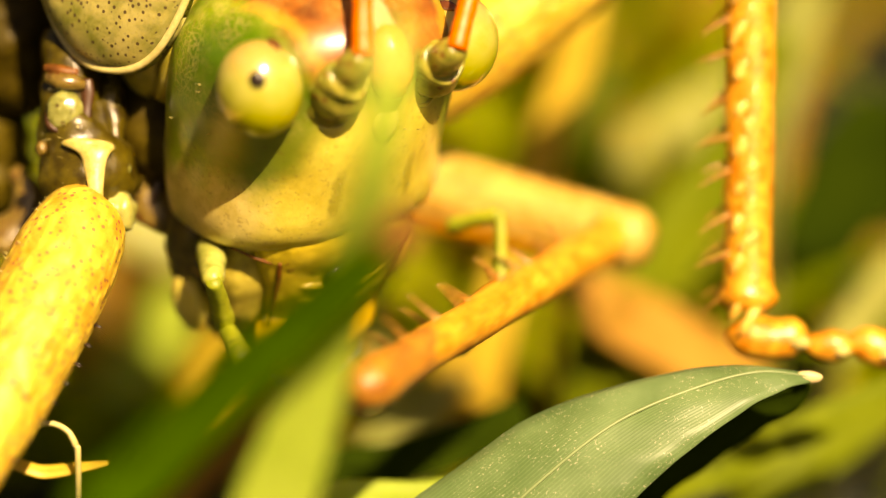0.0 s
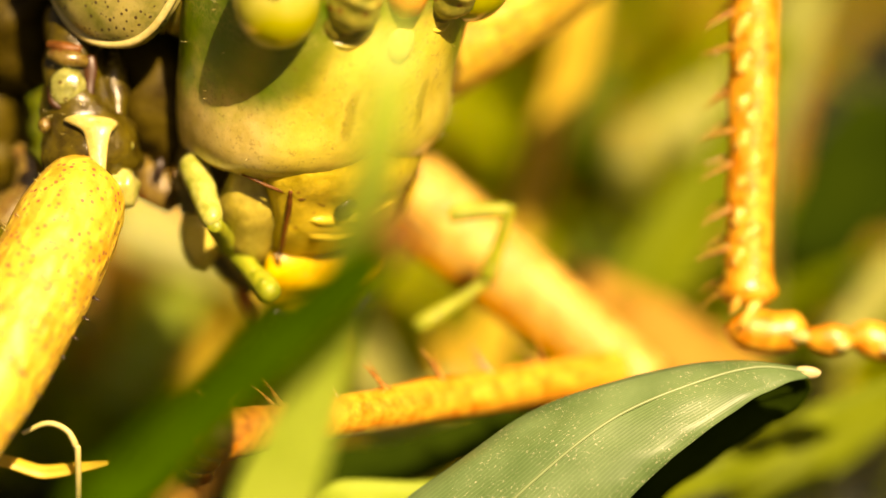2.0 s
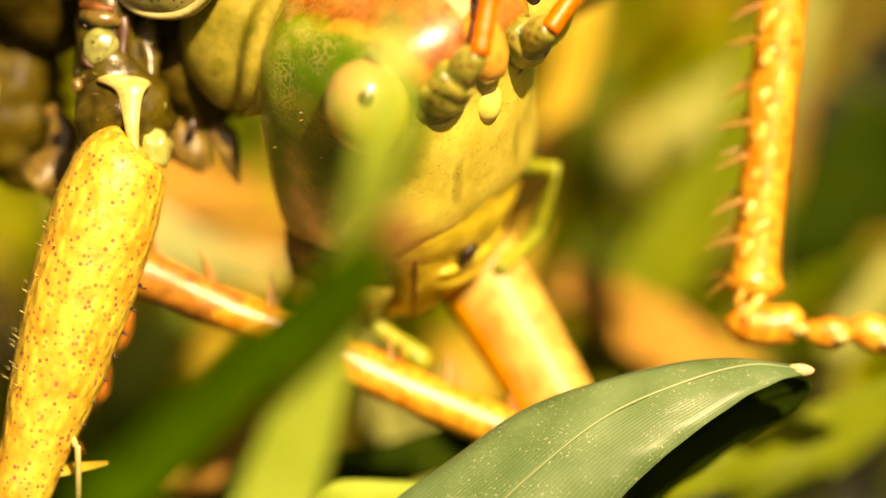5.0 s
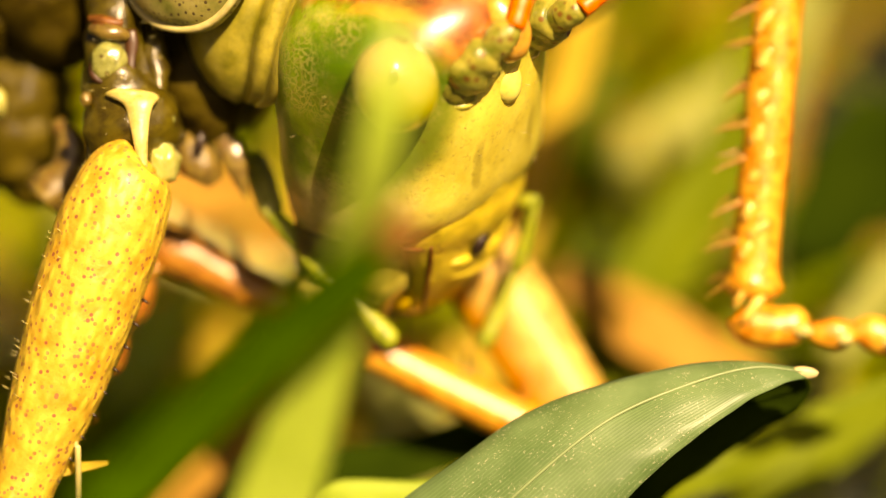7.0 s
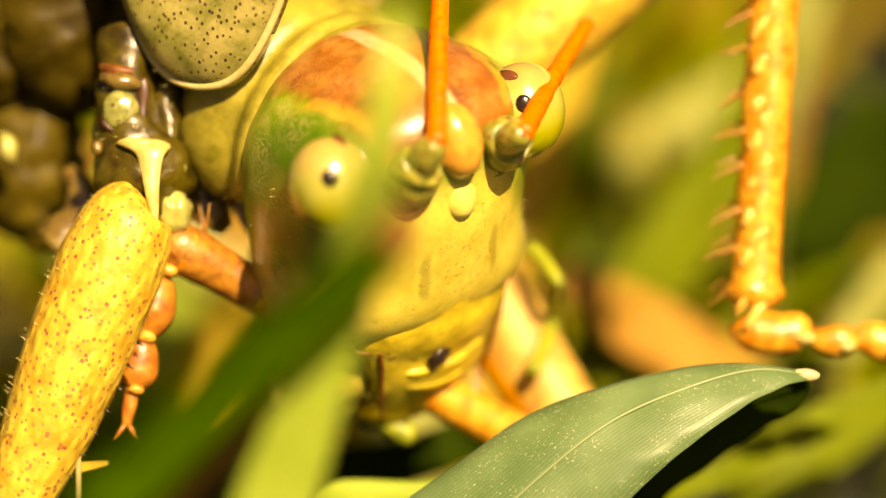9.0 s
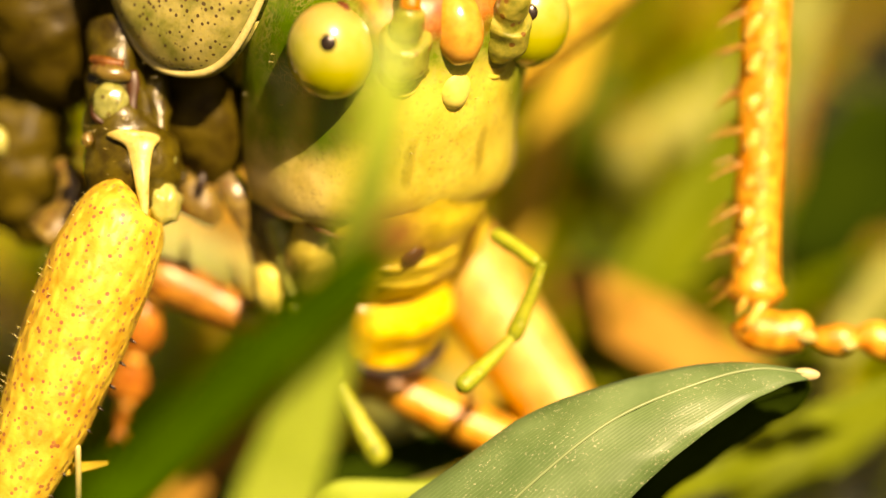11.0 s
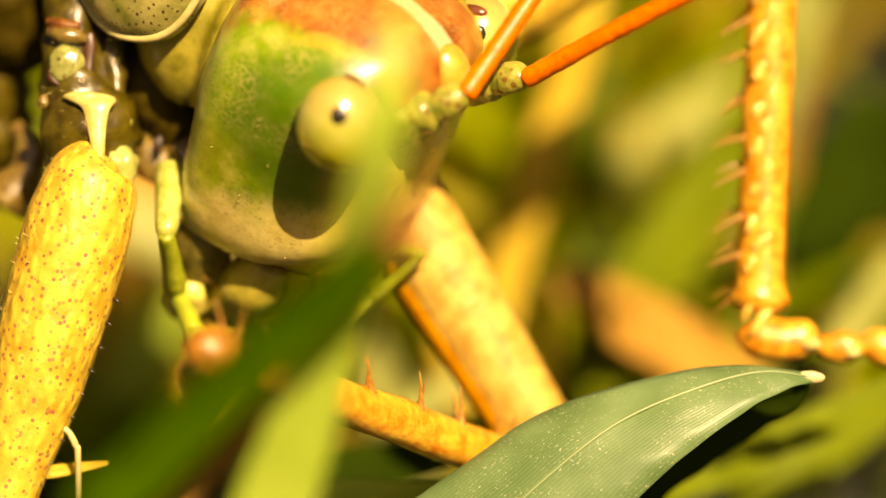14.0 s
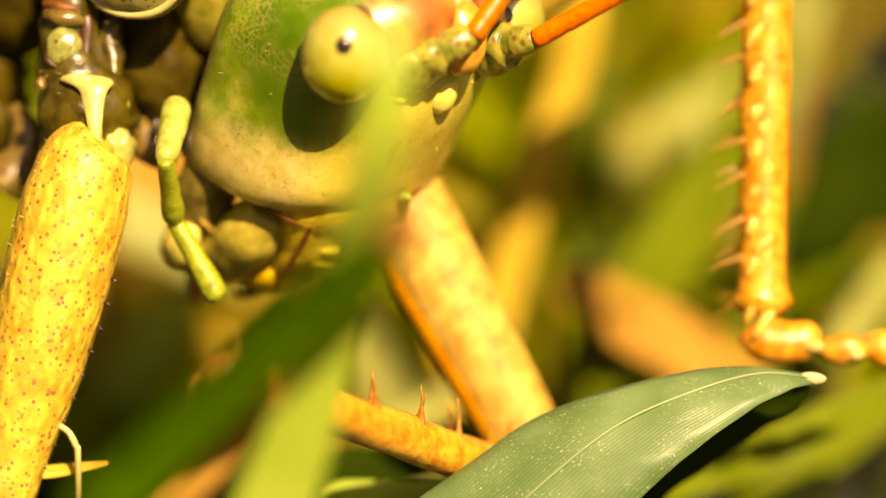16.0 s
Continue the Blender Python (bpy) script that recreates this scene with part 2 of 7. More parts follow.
FEMUR_FAR = cuticle("far_femur_skin", (0.56, 0.38, 0.09), (0.38, 0.19, 0.025), mottle=0.5, rough=0.5, sss=0.2, coat=0.1, relief=0.10)
ORANGE = cuticle("tibia_skin", (0.68, 0.36, 0.045), (0.46, 0.12, 0.006), mottle=0.38, coat=0.4, relief=0.06)
FLECK = cuticle("fleck_skin", (0.70, 0.48, 0.12), (0.56, 0.26, 0.03), mottle=0.3, coat=0.3, relief=0.06)
SPINE = cuticle("spine_skin", (0.56, 0.30, 0.06), (0.20, 0.07, 0.015), mottle=0.4, coat=0.1)
KEEL = cuticle("keel_skin", (0.60, 0.26, 0.010), (0.46, 0.15, 0.006), mottle=0.5, coat=0.2, rough=0.45)
RUST = cuticle("tarsus_skin", (0.52, 0.20, 0.03), (0.26, 0.055, 0.007), mottle=0.35, coat=0.4, relief=0.07, rough=0.4)
# red-brown of its own, with some of the head's shade mixed in
SHADE_RUST = cuticle("shin_end_skin", (0.46, 0.20, 0.03), (0.16, 0.045, 0.007), mottle=0.4, coat=0.3, relief=0.08, rough=0.4)
ANTENNA = cuticle("antenna_skin", (0.80, 0.17, 0.008), (0.60, 0.09, 0.004), mottle=0.25, coat=0.05, rough=0.45)
BLACK = cuticle("black_skin", (0.03, 0.015, 0.008), (0.012, 0.006, 0.004), sss=0)
SCAPE = cuticle("scape_skin", (0.32, 0.29, 0.05), (0.075, 0.105, 0.007), (0.15, 0.05, 0.010), 0.30, 0.26, mottle=0.5, relief=0.05, coat=0.3)
PALE_YELLOW = cuticle("pale_yellow_skin", (0.76, 0.66, 0.16), (0.60, 0.50, 0.08))
JAW = cuticle("jaw_skin", (0.40, 0.34, 0.06), (0.17, 0.14, 0.015), mottle=0.5, coat=0.3)
# near-black side and rear tones hold shade besides the skin's own olive-brown
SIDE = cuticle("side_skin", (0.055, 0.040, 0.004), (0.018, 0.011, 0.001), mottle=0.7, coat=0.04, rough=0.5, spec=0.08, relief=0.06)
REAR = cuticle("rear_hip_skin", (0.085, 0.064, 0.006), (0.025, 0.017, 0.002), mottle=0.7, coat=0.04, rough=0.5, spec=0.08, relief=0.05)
CLYPEUS = cuticle("clypeus_skin", (0.62, 0.48, 0.05), (0.32, 0.25, 0.018), (0.34, 0.18, 0.02), 0.5, 0.12, rough=0.35, mottle=0.6, relief=0.05)
PALP_ROOT = cuticle("palp_root_skin", (0.42, 0.44, 0.12), (0.18, 0.22, 0.02), mottle=0.4, rough=0.35, sss=0.3)
LIP = cuticle("lip_skin", (0.80, 0.54, 0.04), (0.56, 0.32, 0.015), rough=0.3, mottle=0.45, sss=0.2, coat=0.3)
RUSTY = cuticle("rusty_skin", (0.17, 0.06, 0.010), (0.06, 0.02, 0.005), mottle=0.4, rough=0.5, coat=0.1, spec=0.2)
MEMBRANE = cuticle("membrane_skin", (0.20, 0.14, 0.03), (0.07, 0.035, 0.007), (0.12, 0.035, 0.008), 0.30, 0.20, mottle=0.35, rough=0.3, coat=0.7, sss=0.25, relief=0.06)
MAXILLA = cuticle("maxilla_skin", (0.17, 0.13, 0.025), (0.06, 0.05, 0.01), mottle=0.5, rough=0.4)
BEAD = cuticle("bead_skin", (0.42, 0.41, 0.13), (0.24, 0.25, 0.045), mottle=0.4, rough=0.3, coat=0.4, sss=0.3)
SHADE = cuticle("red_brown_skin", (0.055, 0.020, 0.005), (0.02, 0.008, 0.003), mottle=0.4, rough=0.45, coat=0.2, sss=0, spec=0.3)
SOCKET = cuticle("socket_skin", (0.24, 0.21, 0.03), (0.08, 0.09, 0.008), (0.16, 0.07, 0.015), 0.3, 0.2, mottle=0.4, relief=0.06, rough=0.4)
WINDOW = cuticle("hip_window_skin", (0.28, 0.29, 0.09), (0.10, 0.11, 0.015), (0.06, 0.03, 0.006), 0.40, 0.16, mottle=0.35, rough=0.22, coat=0.8, sss=0.3)
BROW = cuticle("brow_skin", (0.66, 0.34, 0.06), (0.50, 0.20, 0.03), mottle=0.5, rough=0.25, coat=0.5, sss=0.25)
LABRUM = cuticle("labrum_skin", (0.48, 0.30, 0.05), (0.26, 0.13, 0.02))
PALP = cuticle("palp_skin", (0.30, 0.34, 0.03), (0.11, 0.16, 0.008), (0.45, 0.44, 0.12), 0.3, 0.16, mottle=0.35, sss=0.3, rough=0.5, coat=0)

LEAF = plant("broad_leaf_skin", (0.132, 0.215, 0.092), (0.070, 0.135, 0.046), veins=40, dust=0.45, through=0.15, rough=0.42, shine=0.4, ribs=0.3)
FRESH = plant("fresh_blade_skin", (0.40, 0.53, 0.09), (0.29, 0.42, 0.05), through=0.45)
# green darkened to stand in for a face turned from the sun
SHADE_GREEN = plant("shade_green_blade_skin", (0.030, 0.078, 0.002), (0.018, 0.050, 0.001), through=0.15, rough=0.95, shine=0.02, tip=(0.30, 0.13, 0.04), tip_at=(0.86, 0.97))
GREEN = plant("green_blade_skin", (0.19, 0.25, 0.018), (0.11, 0.16, 0.010), shine=0.2)
PALE = plant("pale_blade_skin", (0.42, 0.44, 0.14), (0.28, 0.33, 0.08))
STRAW = plant("straw_skin", (0.62, 0.46, 0.065), (0.48, 0.34, 0.04), through=0.3)
TAN = plant("dead_leaf_skin", (0.46, 0.27, 0.065), (0.34, 0.18, 0.035), through=0.3, shine=0.1, rough=0.7)
RIB = plant("midrib_skin", (0.20, 0.28, 0.13), (0.16, 0.23, 0.10), through=0.1)
TIP = plant("dry_tip_skin", (0.75, 0.66, 0.40), (0.6, 0.48, 0.24), through=0.2)
# near-black green: shade is painted into these blades' base colour
PAINTED_SHADE = plant("painted_shade_skin", (0.018, 0.034, 0.003), (0.009, 0.02, 0.002), through=0.05, rough=0.85, shine=0.05)
FIELD = plant("grass_skin", (0.14, 0.20, 0.02), (0.08, 0.12, 0.012), random_tone=True, through=0.5, shine=0.15)


def soil_material():
    m, n, l, b = material("soil", 0.95)
    w = coords(n, l)
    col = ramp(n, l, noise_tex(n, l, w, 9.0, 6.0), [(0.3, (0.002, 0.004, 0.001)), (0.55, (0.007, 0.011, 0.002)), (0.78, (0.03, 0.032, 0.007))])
    l.new(col, b.inputs["Base Color"])
    bump(n, l, b, noise_tex(n, l, w, 2.0, 6.0), 0.8, 0.8)
    return m


# ---- shape helpers (millimetres in, metres out) ----
def part(name, bm, mat, parent=None, label=""):
    mesh = bpy.data.meshes.new(name)
    for v in bm.verts:
        v.co *= MM
    bmesh.ops.recalc_face_normals(bm, faces=bm.faces)
    bm.to_mesh(mesh)
    bm.free()
    mesh.shade_smooth()
    mesh.materials.append(mat)
    ob = new(name, mesh)
    ob.parent = parent
    return tagged(ob, label) if label else ob


def again(name, data, parent, m):
    ob = new(name, data)
    ob.parent = parent
    ob.matrix_basis = m
    return ob


def spline(points, steps):
    """Points along a smooth curve through the given ones (any number of values each)."""
    p = [np.array(q, float) for q in points]
    p = [2 * p[0] - p[1]] + p + [2 * p[-1] - p[-2]]
    out = []
    for i in range(1, len(p) - 2):
        for k in range(steps):
            t = k / steps
            a, b, c, d = p[i - 1], p[i], p[i + 1], p[i + 2]
            out.append(0.5 * (2 * b + (c - a) * t + (2 * a - 5 * b + 4 * c - d) * t * t + (3 * b - a - 3 * c + d) * t ** 3))
    out.append(p[-2])
    return out


def loft(bm, rings, cap=True):
    """Skins rings of equally many points."""
    made = [[bm.verts.new(q) for q in ring] for ring in rings]
    n = len(made[0])
    for a, b in zip(made, made[1:]):
        for k in range(n):
            bm.faces.new((a[k], a[(k + 1) % n], b[(k + 1) % n], b[k]))
    if cap:
        for ring in (made[0], made[-1]):
            c = bm.verts.new(sum((v.co for v in ring), Vector()) / n)
            for k in range(n):
                bm.faces.new((ring[k], ring[(k + 1) % n], c))
    return bm


def tube(points, steps=6, sides=16, flat=1.0, wobble=0.0, bm=None):
    """A rounded limb through points (x, y, z, radius); flat squeezes it along z."""
    bm = bm or bmesh.new()
    rows = spline(points, steps)
    rings = []
    side = None
    for i, r in enumerate(rows):
        d = Vector(rows[min(i + 1, len(rows) - 1)][:3] - rows[max(i - 1, 0)][:3]).normalized()
        if side is None:
            side = d.cross(Vector((0, 0, 1)))
            if side.length < 0.1:
                side = d.cross(Vector((1, 0, 0)))
        side = (side - d * side.dot(d)).normalized()
        up = side.cross(d)
        rad = max(r[3], 0.004)
        ring = []
        for k in range(sides):
            a = 2 * math.pi * k / sides
            w = 1 + wobble * noise.noise((Vector(r[:3]) + side * math.cos(a) * rad + up * math.sin(a) * rad) * 1.7)
            ring.append(Vector(r[:3]) + (side * math.cos(a) + up * math.sin(a) * flat) * rad * w)
        rings.append(ring)
    return loft(bm, rings)


def ball(centre, radii, turn=(0, 0, 0), bm=None, detail=20, wobble=0.0):
    bm = bm or bmesh.new()
    m = pose(*centre, *turn) @ Matrix.Diagonal((*radii, 1))
    made = bmesh.ops.create_uvsphere(bm, u_segments=detail, v_segments=max(8, detail * 2 // 3), radius=1.0)
    for v in made["verts"]:
        k = 1 + wobble * noise.noise(v.co * 1.8 + Vector(centre))
        v.co = m @ (v.co * k)
    return bm


def cone(a, b, r, bm, sides=6):
    a, b = Vector(a), Vector(b)
    d = (b - a).normalized()
    s = d.orthogonal().normalized()
    u = d.cross(s)
    mid = a.lerp(b, 0.5)
    rings = [[p + (s * math.cos(2 * math.pi * k / sides) + u * math.sin(2 * math.pi * k / sides)) * w for k in range(sides)] for p, w in ((a, r), (mid, r * 0.7), (b, r * 0.08))]
    return loft(bm, rings)


def blade(points, cross=8, steps=8, thick=0.12, crease=0.25, bm=None):
    """A leaf blade through points (x, y, z, side x, side y, side z): the side vector is half the width. Creased along the middle, with real thickness."""
    bm = bm or bmesh.new()
    uv = bm.loops.layers.uv.verify()
    rows = spline(points, steps)
    top, low = [], []
    for i, r in enumerate(rows):
        c, s = Vector(r[:3]), Vector(r[3:6])
        d = Vector(rows[min(i + 1, len(rows) - 1)][:3] - rows[max(i - 1, 0)][:3]).normalized()
        nrm = s.cross(d).normalized()
        if nrm.z < 0:
            nrm = -nrm
        t, b = [], []
        for k in range(cross + 1):
            u = 2 * k / cross - 1
            lift = crease * s.length * (u * u - 0.35) + 0.05 * s.length * noise.noise(Vector((i * 0.25, u * 2, points[0][0])))
            q = c + s * u + nrm * lift
            w = thick * (1 - 0.7 * u * u)
            t.append(bm.verts.new(q + nrm * w * 0.5))
            b.append(bm.verts.new(q - nrm * w * 0.5))
        top.append(t)
        low.append(b)
    n = len(rows) - 1

    def face(vs, us):
        f = bm.faces.new(vs)
        for loop, q in zip(f.loops, us):
            loop[uv].uv = q
    for i in range(n):
        v0, v1 = i / n, (i + 1) / n
        for k in range(cross):
            u0, u1 = k / cross, (k + 1) / cross
            us = ((u0, v0), (u1, v0), (u1, v1), (u0, v1))
            face((top[i][k], top[i][k + 1], top[i + 1][k + 1], top[i + 1][k]), us)
            face((low[i][k], low[i + 1][k], low[i + 1][k + 1], low[i][k + 1]), (us[0], us[3], us[2], us[1]))
        for k in (0, cross):
            face((top[i][k], top[i + 1][k], low[i + 1][k], low[i][k]), ((k / cross, v0), (k / cross, v1), (k / cross, v1), (k / cross, v0)))
    for i, v in ((0, 0.0), (n, 1.0)):
        for k in range(cross):
            face((top[i][k], top[i][k + 1], low[i][k + 1], low[i][k]), ((k / cross, v),) * 4)
    return bm


def at_stage(ob):
    ob.matrix_basis = STAGE
    return ob


def root_point(p, lean=(0.0, 0.0)):
    """The place on the ground under a stage point (mm), in stage space."""
    q = STAGE @ (Vector(p[:3]) * MM)
    q = Vector((q.x + lean[0] * MM, q.y + lean[1] * MM, -0.5 * MM))
    return tuple(STAGE.inverted() @ q / MM)


def grass_blade(name, mat, points, label, lean=(0, 0), crease=0.25, category="grass", rib=True, tip=None):
    """One shoot rooted in the ground: an Empty at its root, the blade and its midrib (and a tip of another colour) as parts."""
    p0 = points[0]
    g = root_point(p0, lean)
    h = tuple((a + b) / 2 for a, b in zip(g, p0[:3]))
    points = [(*g, *p0[3:]), (*h, *p0[3:])] + points
    points = [(p[0] - g[0], p[1] - g[1], p[2] - g[2], *p[3:]) for p in points]
    thing = tagged(new(name), label, category, group="grass blades round the insect" if category == "grass" else "")
    thing.matrix_basis = STAGE @ Matrix.Translation(Vector(g) * MM)
    part("blade", blade(points, crease=crease), mat, thing)
    if rib:
        line = []
        for p in points:
            k = points.index(p)
            s, d = Vector(p[3:6]), Vector(points[min(k + 1, len(points) - 1)][:3]) - Vector(points[max(k - 1, 0)][:3])
            nrm = s.cross(d).normalized()
            nrm = nrm if nrm.z > 0 else -nrm
            q = Vector(p[:3]) + nrm * (0.075 - 0.35 * crease * s.length)
            line.append((*q, max(0.015, min(0.045, 0.05 * s.length))))
        part("midrib", tube(line, 8, 8), RIB if mat is LEAF else mat, thing)
    if tip:
        e = Vector(points[-1][:3])
        d = (e - Vector(points[-2][:3])).normalized()
        part("tip", ball(e - d * 0.12, tip, (0, 0, math.degrees(math.atan2(d.y, d.x))), detail=14, wobble=0.1), TIP, thing, "dry whitish tip")
    return thing


# ---- ground ----
def build_ground():
    bm = bmesh.new()
    for r, n in ((0.15, 60),):
        bmesh.ops.create_grid(bm, x_segments=n, y_segments=n, size=r)
        for v in bm.verts:
            if abs(v.co.x) < r * 0.98 and abs(v.co.y) < r * 0.98:
                v.co.z = 0.0012 * noise.noise(v.co * 90) + 0.002 * noise.noise(v.co * 25) - 0.0005
    # far rings out to the horizon
    edge = [v for v in bm.verts if v.is_boundary]
    edge.sort(key=lambda v: math.atan2(v.co.y, v.co.x))
    last = edge
    for k in (4.0, 40.0, 400.0, 8000.0):
        ring = [bm.verts.new((v.co.x * k, v.co.y * k, 0)) for v in edge]
        for i in range(len(edge)):
            j = (i + 1) % len(edge)
            bm.faces.new((last[i], last[j], ring[j], ring[i]))
        last = ring
    for v in bm.verts:
        v.co /= MM
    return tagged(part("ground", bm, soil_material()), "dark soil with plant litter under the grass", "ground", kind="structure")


ground = build_ground()


# ---- the grass behind ----
BARE = ((15.5, 48, 6.5), (14.0, 36, 4.5))  # clearings of bare soil, placed to fit dark patches in the camera's view: x, y, half width in mm


def build_field():
    """Short turf round and behind the insect, too many blades to count."""
    rng = random.Random(5)
    bm = bmesh.new()
    for i in range(2600):
        x = rng.uniform(-70, 70)
        y = rng.uniform(16, 190) if i > 900 else rng.uniform(16, 60)
        if i <= 900:
            x = rng.uniform(-26, 26)
        h = rng.uniform(3, 10) + 0.05 * (y - 16)
        if -20 < x < 2 and y < 44:
            h *= 0.4  # shorter turf, to brighten the lower left of the camera's view
        if any(abs(x - cx) < r and cy - 16 < y < cy + r for cx, cy, r in BARE):
            continue
        a = rng.uniform(0, 2 * math.pi)
        bend = rng.uniform(0.3, 1.4) * h
        w = rng.uniform(0.5, 1.3)
        sx, sy = math.cos(a + 1.6) * w, math.sin(a + 1.6) * w
        tipx, tipy = math.cos(a) * bend, math.sin(a) * bend
        rows = []
        for t, k in ((0, 0.8), (0.4, 1.0), (0.75, 0.7), (1.0, 0.08)):
            q = Vector((x + tipx * t * t, y + tipy * t * t, h * t * (1.25 - 0.25 * t)))
            rows.append((q - Vector((sx, sy, 0)) * k, q + Vector((0, 0, -0.2 * w * k)), q + Vector((sx, sy, 0)) * k))
        vs = [[bm.verts.new(p) for p in r] for r in rows]
        for r0, r1 in zip(vs, vs[1:]):
            for k in range(2):
                bm.faces.new((r0[k], r0[k + 1], r1[k + 1], r1[k]))
    ob = part("grass", bm, FIELD)
    return tagged(ob, "blurred green and straw-coloured turf on dark soil", "grass", kind="stuff")


build_field()

# ---- single blades and stalks ----
broad_leaf = grass_blade("grass_leaf", LEAF, [(-0.89, -9.48, 0.50, 2.65, -0.56, 0.60), (0.92, -7.25, 0.50, 2.58, -0.35, 0.60), (2.60, -5.64, 0.50, 2.35, -0.20, 0.60), (4.35, -4.35, 0.30, 1.93, -0.36, 0.60), (6.33, -3.52, 0.00, 1.15, -0.39, 0.50), (7.89, -3.14, -0.30, 0.65, -0.28, 0.30), (9.22, -3.20, -0.50, 0.08, -0.11, 0.00)],
            "broad grey-green grass leaf with dusty ribs and a pale tip", crease=-0.12, tip=(0.38, 0.16, 0.10))
grass_blade("grass_shoot", SHADE_GREEN, [(-7.85, -6.23, 14.50, 0.46, -0.42, -0.46), (-6.41, -4.67, 14.50, 0.46, -0.46, -0.46), (-4.61, -2.87, 14.50, 0.43, -0.47, -0.46), (-2.81, -1.25, 14.50, 0.39, -0.45, -0.46), (-1.61, -0.23, 14.50, 0.33, -0.40, -0.46), (-0.65, 0.67, 14.50, 0.24, -0.26, -0.30)],
            "grass blade darkened in colour for its shaded face, browned tip, out of focus", lean=(-6, 4))
grass_blade("grass_shoot", FRESH, [(-4.32, -7.27, 10.50, 0.95, -0.19, -0.30), (-3.66, -5.47, 11.20, 0.85, -0.17, -0.30), (-2.83, -3.07, 12.00, 0.67, -0.17, -0.30), (-2.06, -0.72, 13.00, 0.54, -0.15, -0.30), (-1.42, 1.80, 15.00, 0.45, -0.10, -0.20), (-1.08, 3.69, 15.50, 0.37, -0.06, -0.10), (-0.95, 5.14, 15.00, 0.13, -0.01, 0.00)],
            "bright fresh green grass blade tapering to a point, out of focus", lean=(-4, 3), crease=0.08)
grass_blade("grass_stalk", STRAW, [(1.09, -4.29, -18.00, 0.56, -0.10, 0.20), (2.00, -0.31, -18.00, 0.56, -0.13, 0.20), (2.91, 2.67, -18.00, 0.56, -0.17, 0.20), (3.82, 5.48, -18.00, 0.53, -0.17, 0.20), (4.40, 8.63, -18.00, 0.50, -0.17, 0.20)],
            "yellow straw stalk behind the insect, out of focus", crease=0.1)
grass_blade("grass_shoot", GREEN, [(4.07, -4.62, -18.00, 0.83, -0.50, 0.50), (5.40, -1.97, -18.00, 0.86, -0.50, 0.50), (6.89, 0.35, -18.00, 0.86, -0.53, 0.50), (8.54, 2.83, -18.00, 0.76, -0.50, 0.50), (9.95, 6.31, -18.00, 0.50, -0.25, 0.50)],
            "green grass blade leaning behind the insect, out of focus")
grass_blade("grass_shoot", PALE, [(-11.93, 1.30, -30.00, 0.14, -0.69, 0.40), (-8.28, 0.02, -30.00, 0.14, -0.76, 0.40), (-5.55, -0.90, -30.00, 0.14, -0.73, 0.40), (-3.35, -1.80, -30.00, 0.11, -0.66, 0.40)],
            "pale whitish-green grass blade lying behind the legs")
grass_blade("dead_leaf", TAN, [(3.2, -1.1, -16.6, -0.15, -0.45, 0.40), (5.1, -1.95, -16.6, -0.30, -0.80, 0.50), (7.0, -2.95, -16.6, -0.32, -0.85, 0.50), (9.1, -4.2, -16.6, -0.28, -0.75, 0.50)],
            "orange-brown dead leaf lying in the grass, out of focus", category="leaf")
grass_blade("grass_shoot", PALE, [(5.81, 2.51, -27.00, 0.27, -0.54, 0.50), (7.41, 3.85, -27.00, 0.30, -0.59, 0.50), (9.20, 4.92, -27.00, 0.27, -0.49, 0.50), (10.27, 5.72, -27.00, 0.14, -0.27, 0.50)],
            "pale dry grass blade, out of focus")
grass_blade("grass_shoot", PALE, [(9.40, 2.33, -18.00, 0.56, -0.13, 0.50), (10.07, 5.31, -18.00, 0.66, -0.17, 0.50), (10.86, 7.63, -18.00, 0.66, -0.17, 0.50)],
            "pale upright grass blade, out of focus")
grass_blade("grass_shoot", PALE, [(11.17, -3.56, -16.00, 0.29, -0.36, 0.50), (12.14, -1.94, -16.00, 0.33, -0.42, 0.50), (13.28, -0.47, -16.00, 0.33, -0.42, 0.50)],
            "pale green grass blade, out of focus")
grass_blade("grass_shoot", PAINTED_SHADE, [(-3.70, -6.35, -8.00, 0.12, -0.55, 0.40), (-1.27, -5.82, -8.00, 0.15, -0.58, 0.40), (0.70, -5.14, -8.00, 0.18, -0.55, 0.40), (2.21, -4.46, -8.00, 0.15, -0.42, 0.40)],
            "grass blade near the ground, shade painted in its dark green")
grass_blade("dead_leaf", TAN, [(-7.76, -7.21, -12.00, 0.57, -0.41, 0.40), (-6.19, -5.48, -12.00, 0.63, -0.41, 0.40), (-4.78, -4.07, -12.00, 0.53, -0.31, 0.40), (-4.15, -3.13, -12.00, 0.25, -0.13, 0.40)],
            "pinkish-brown dead leaf behind the blades", category="leaf")
grass_blade("dead_leaf", TAN, [(-11.65, -0.53, -31.00, -0.26, -0.92, 0.60), (-9.27, -1.82, -31.00, -0.26, -1.10, 0.60), (-6.69, -3.11, -31.00, -0.26, -0.92, 0.60)],
            "brown dead leaf in the grass, out of focus", category="leaf")
grass_blade("grass_shoot", FRESH, [(-12.85, -8.50, -32.00, 0.83, -0.19, 0.40), (-12.11, -5.17, -32.00, 0.88, -0.19, 0.40), (-11.18, -2.20, -32.00, 0.74, -0.15, 0.40), (-10.63, -0.72, -32.00, 0.37, -0.08, 0.40)],
            "light green grass blade under the legs, out of focus")
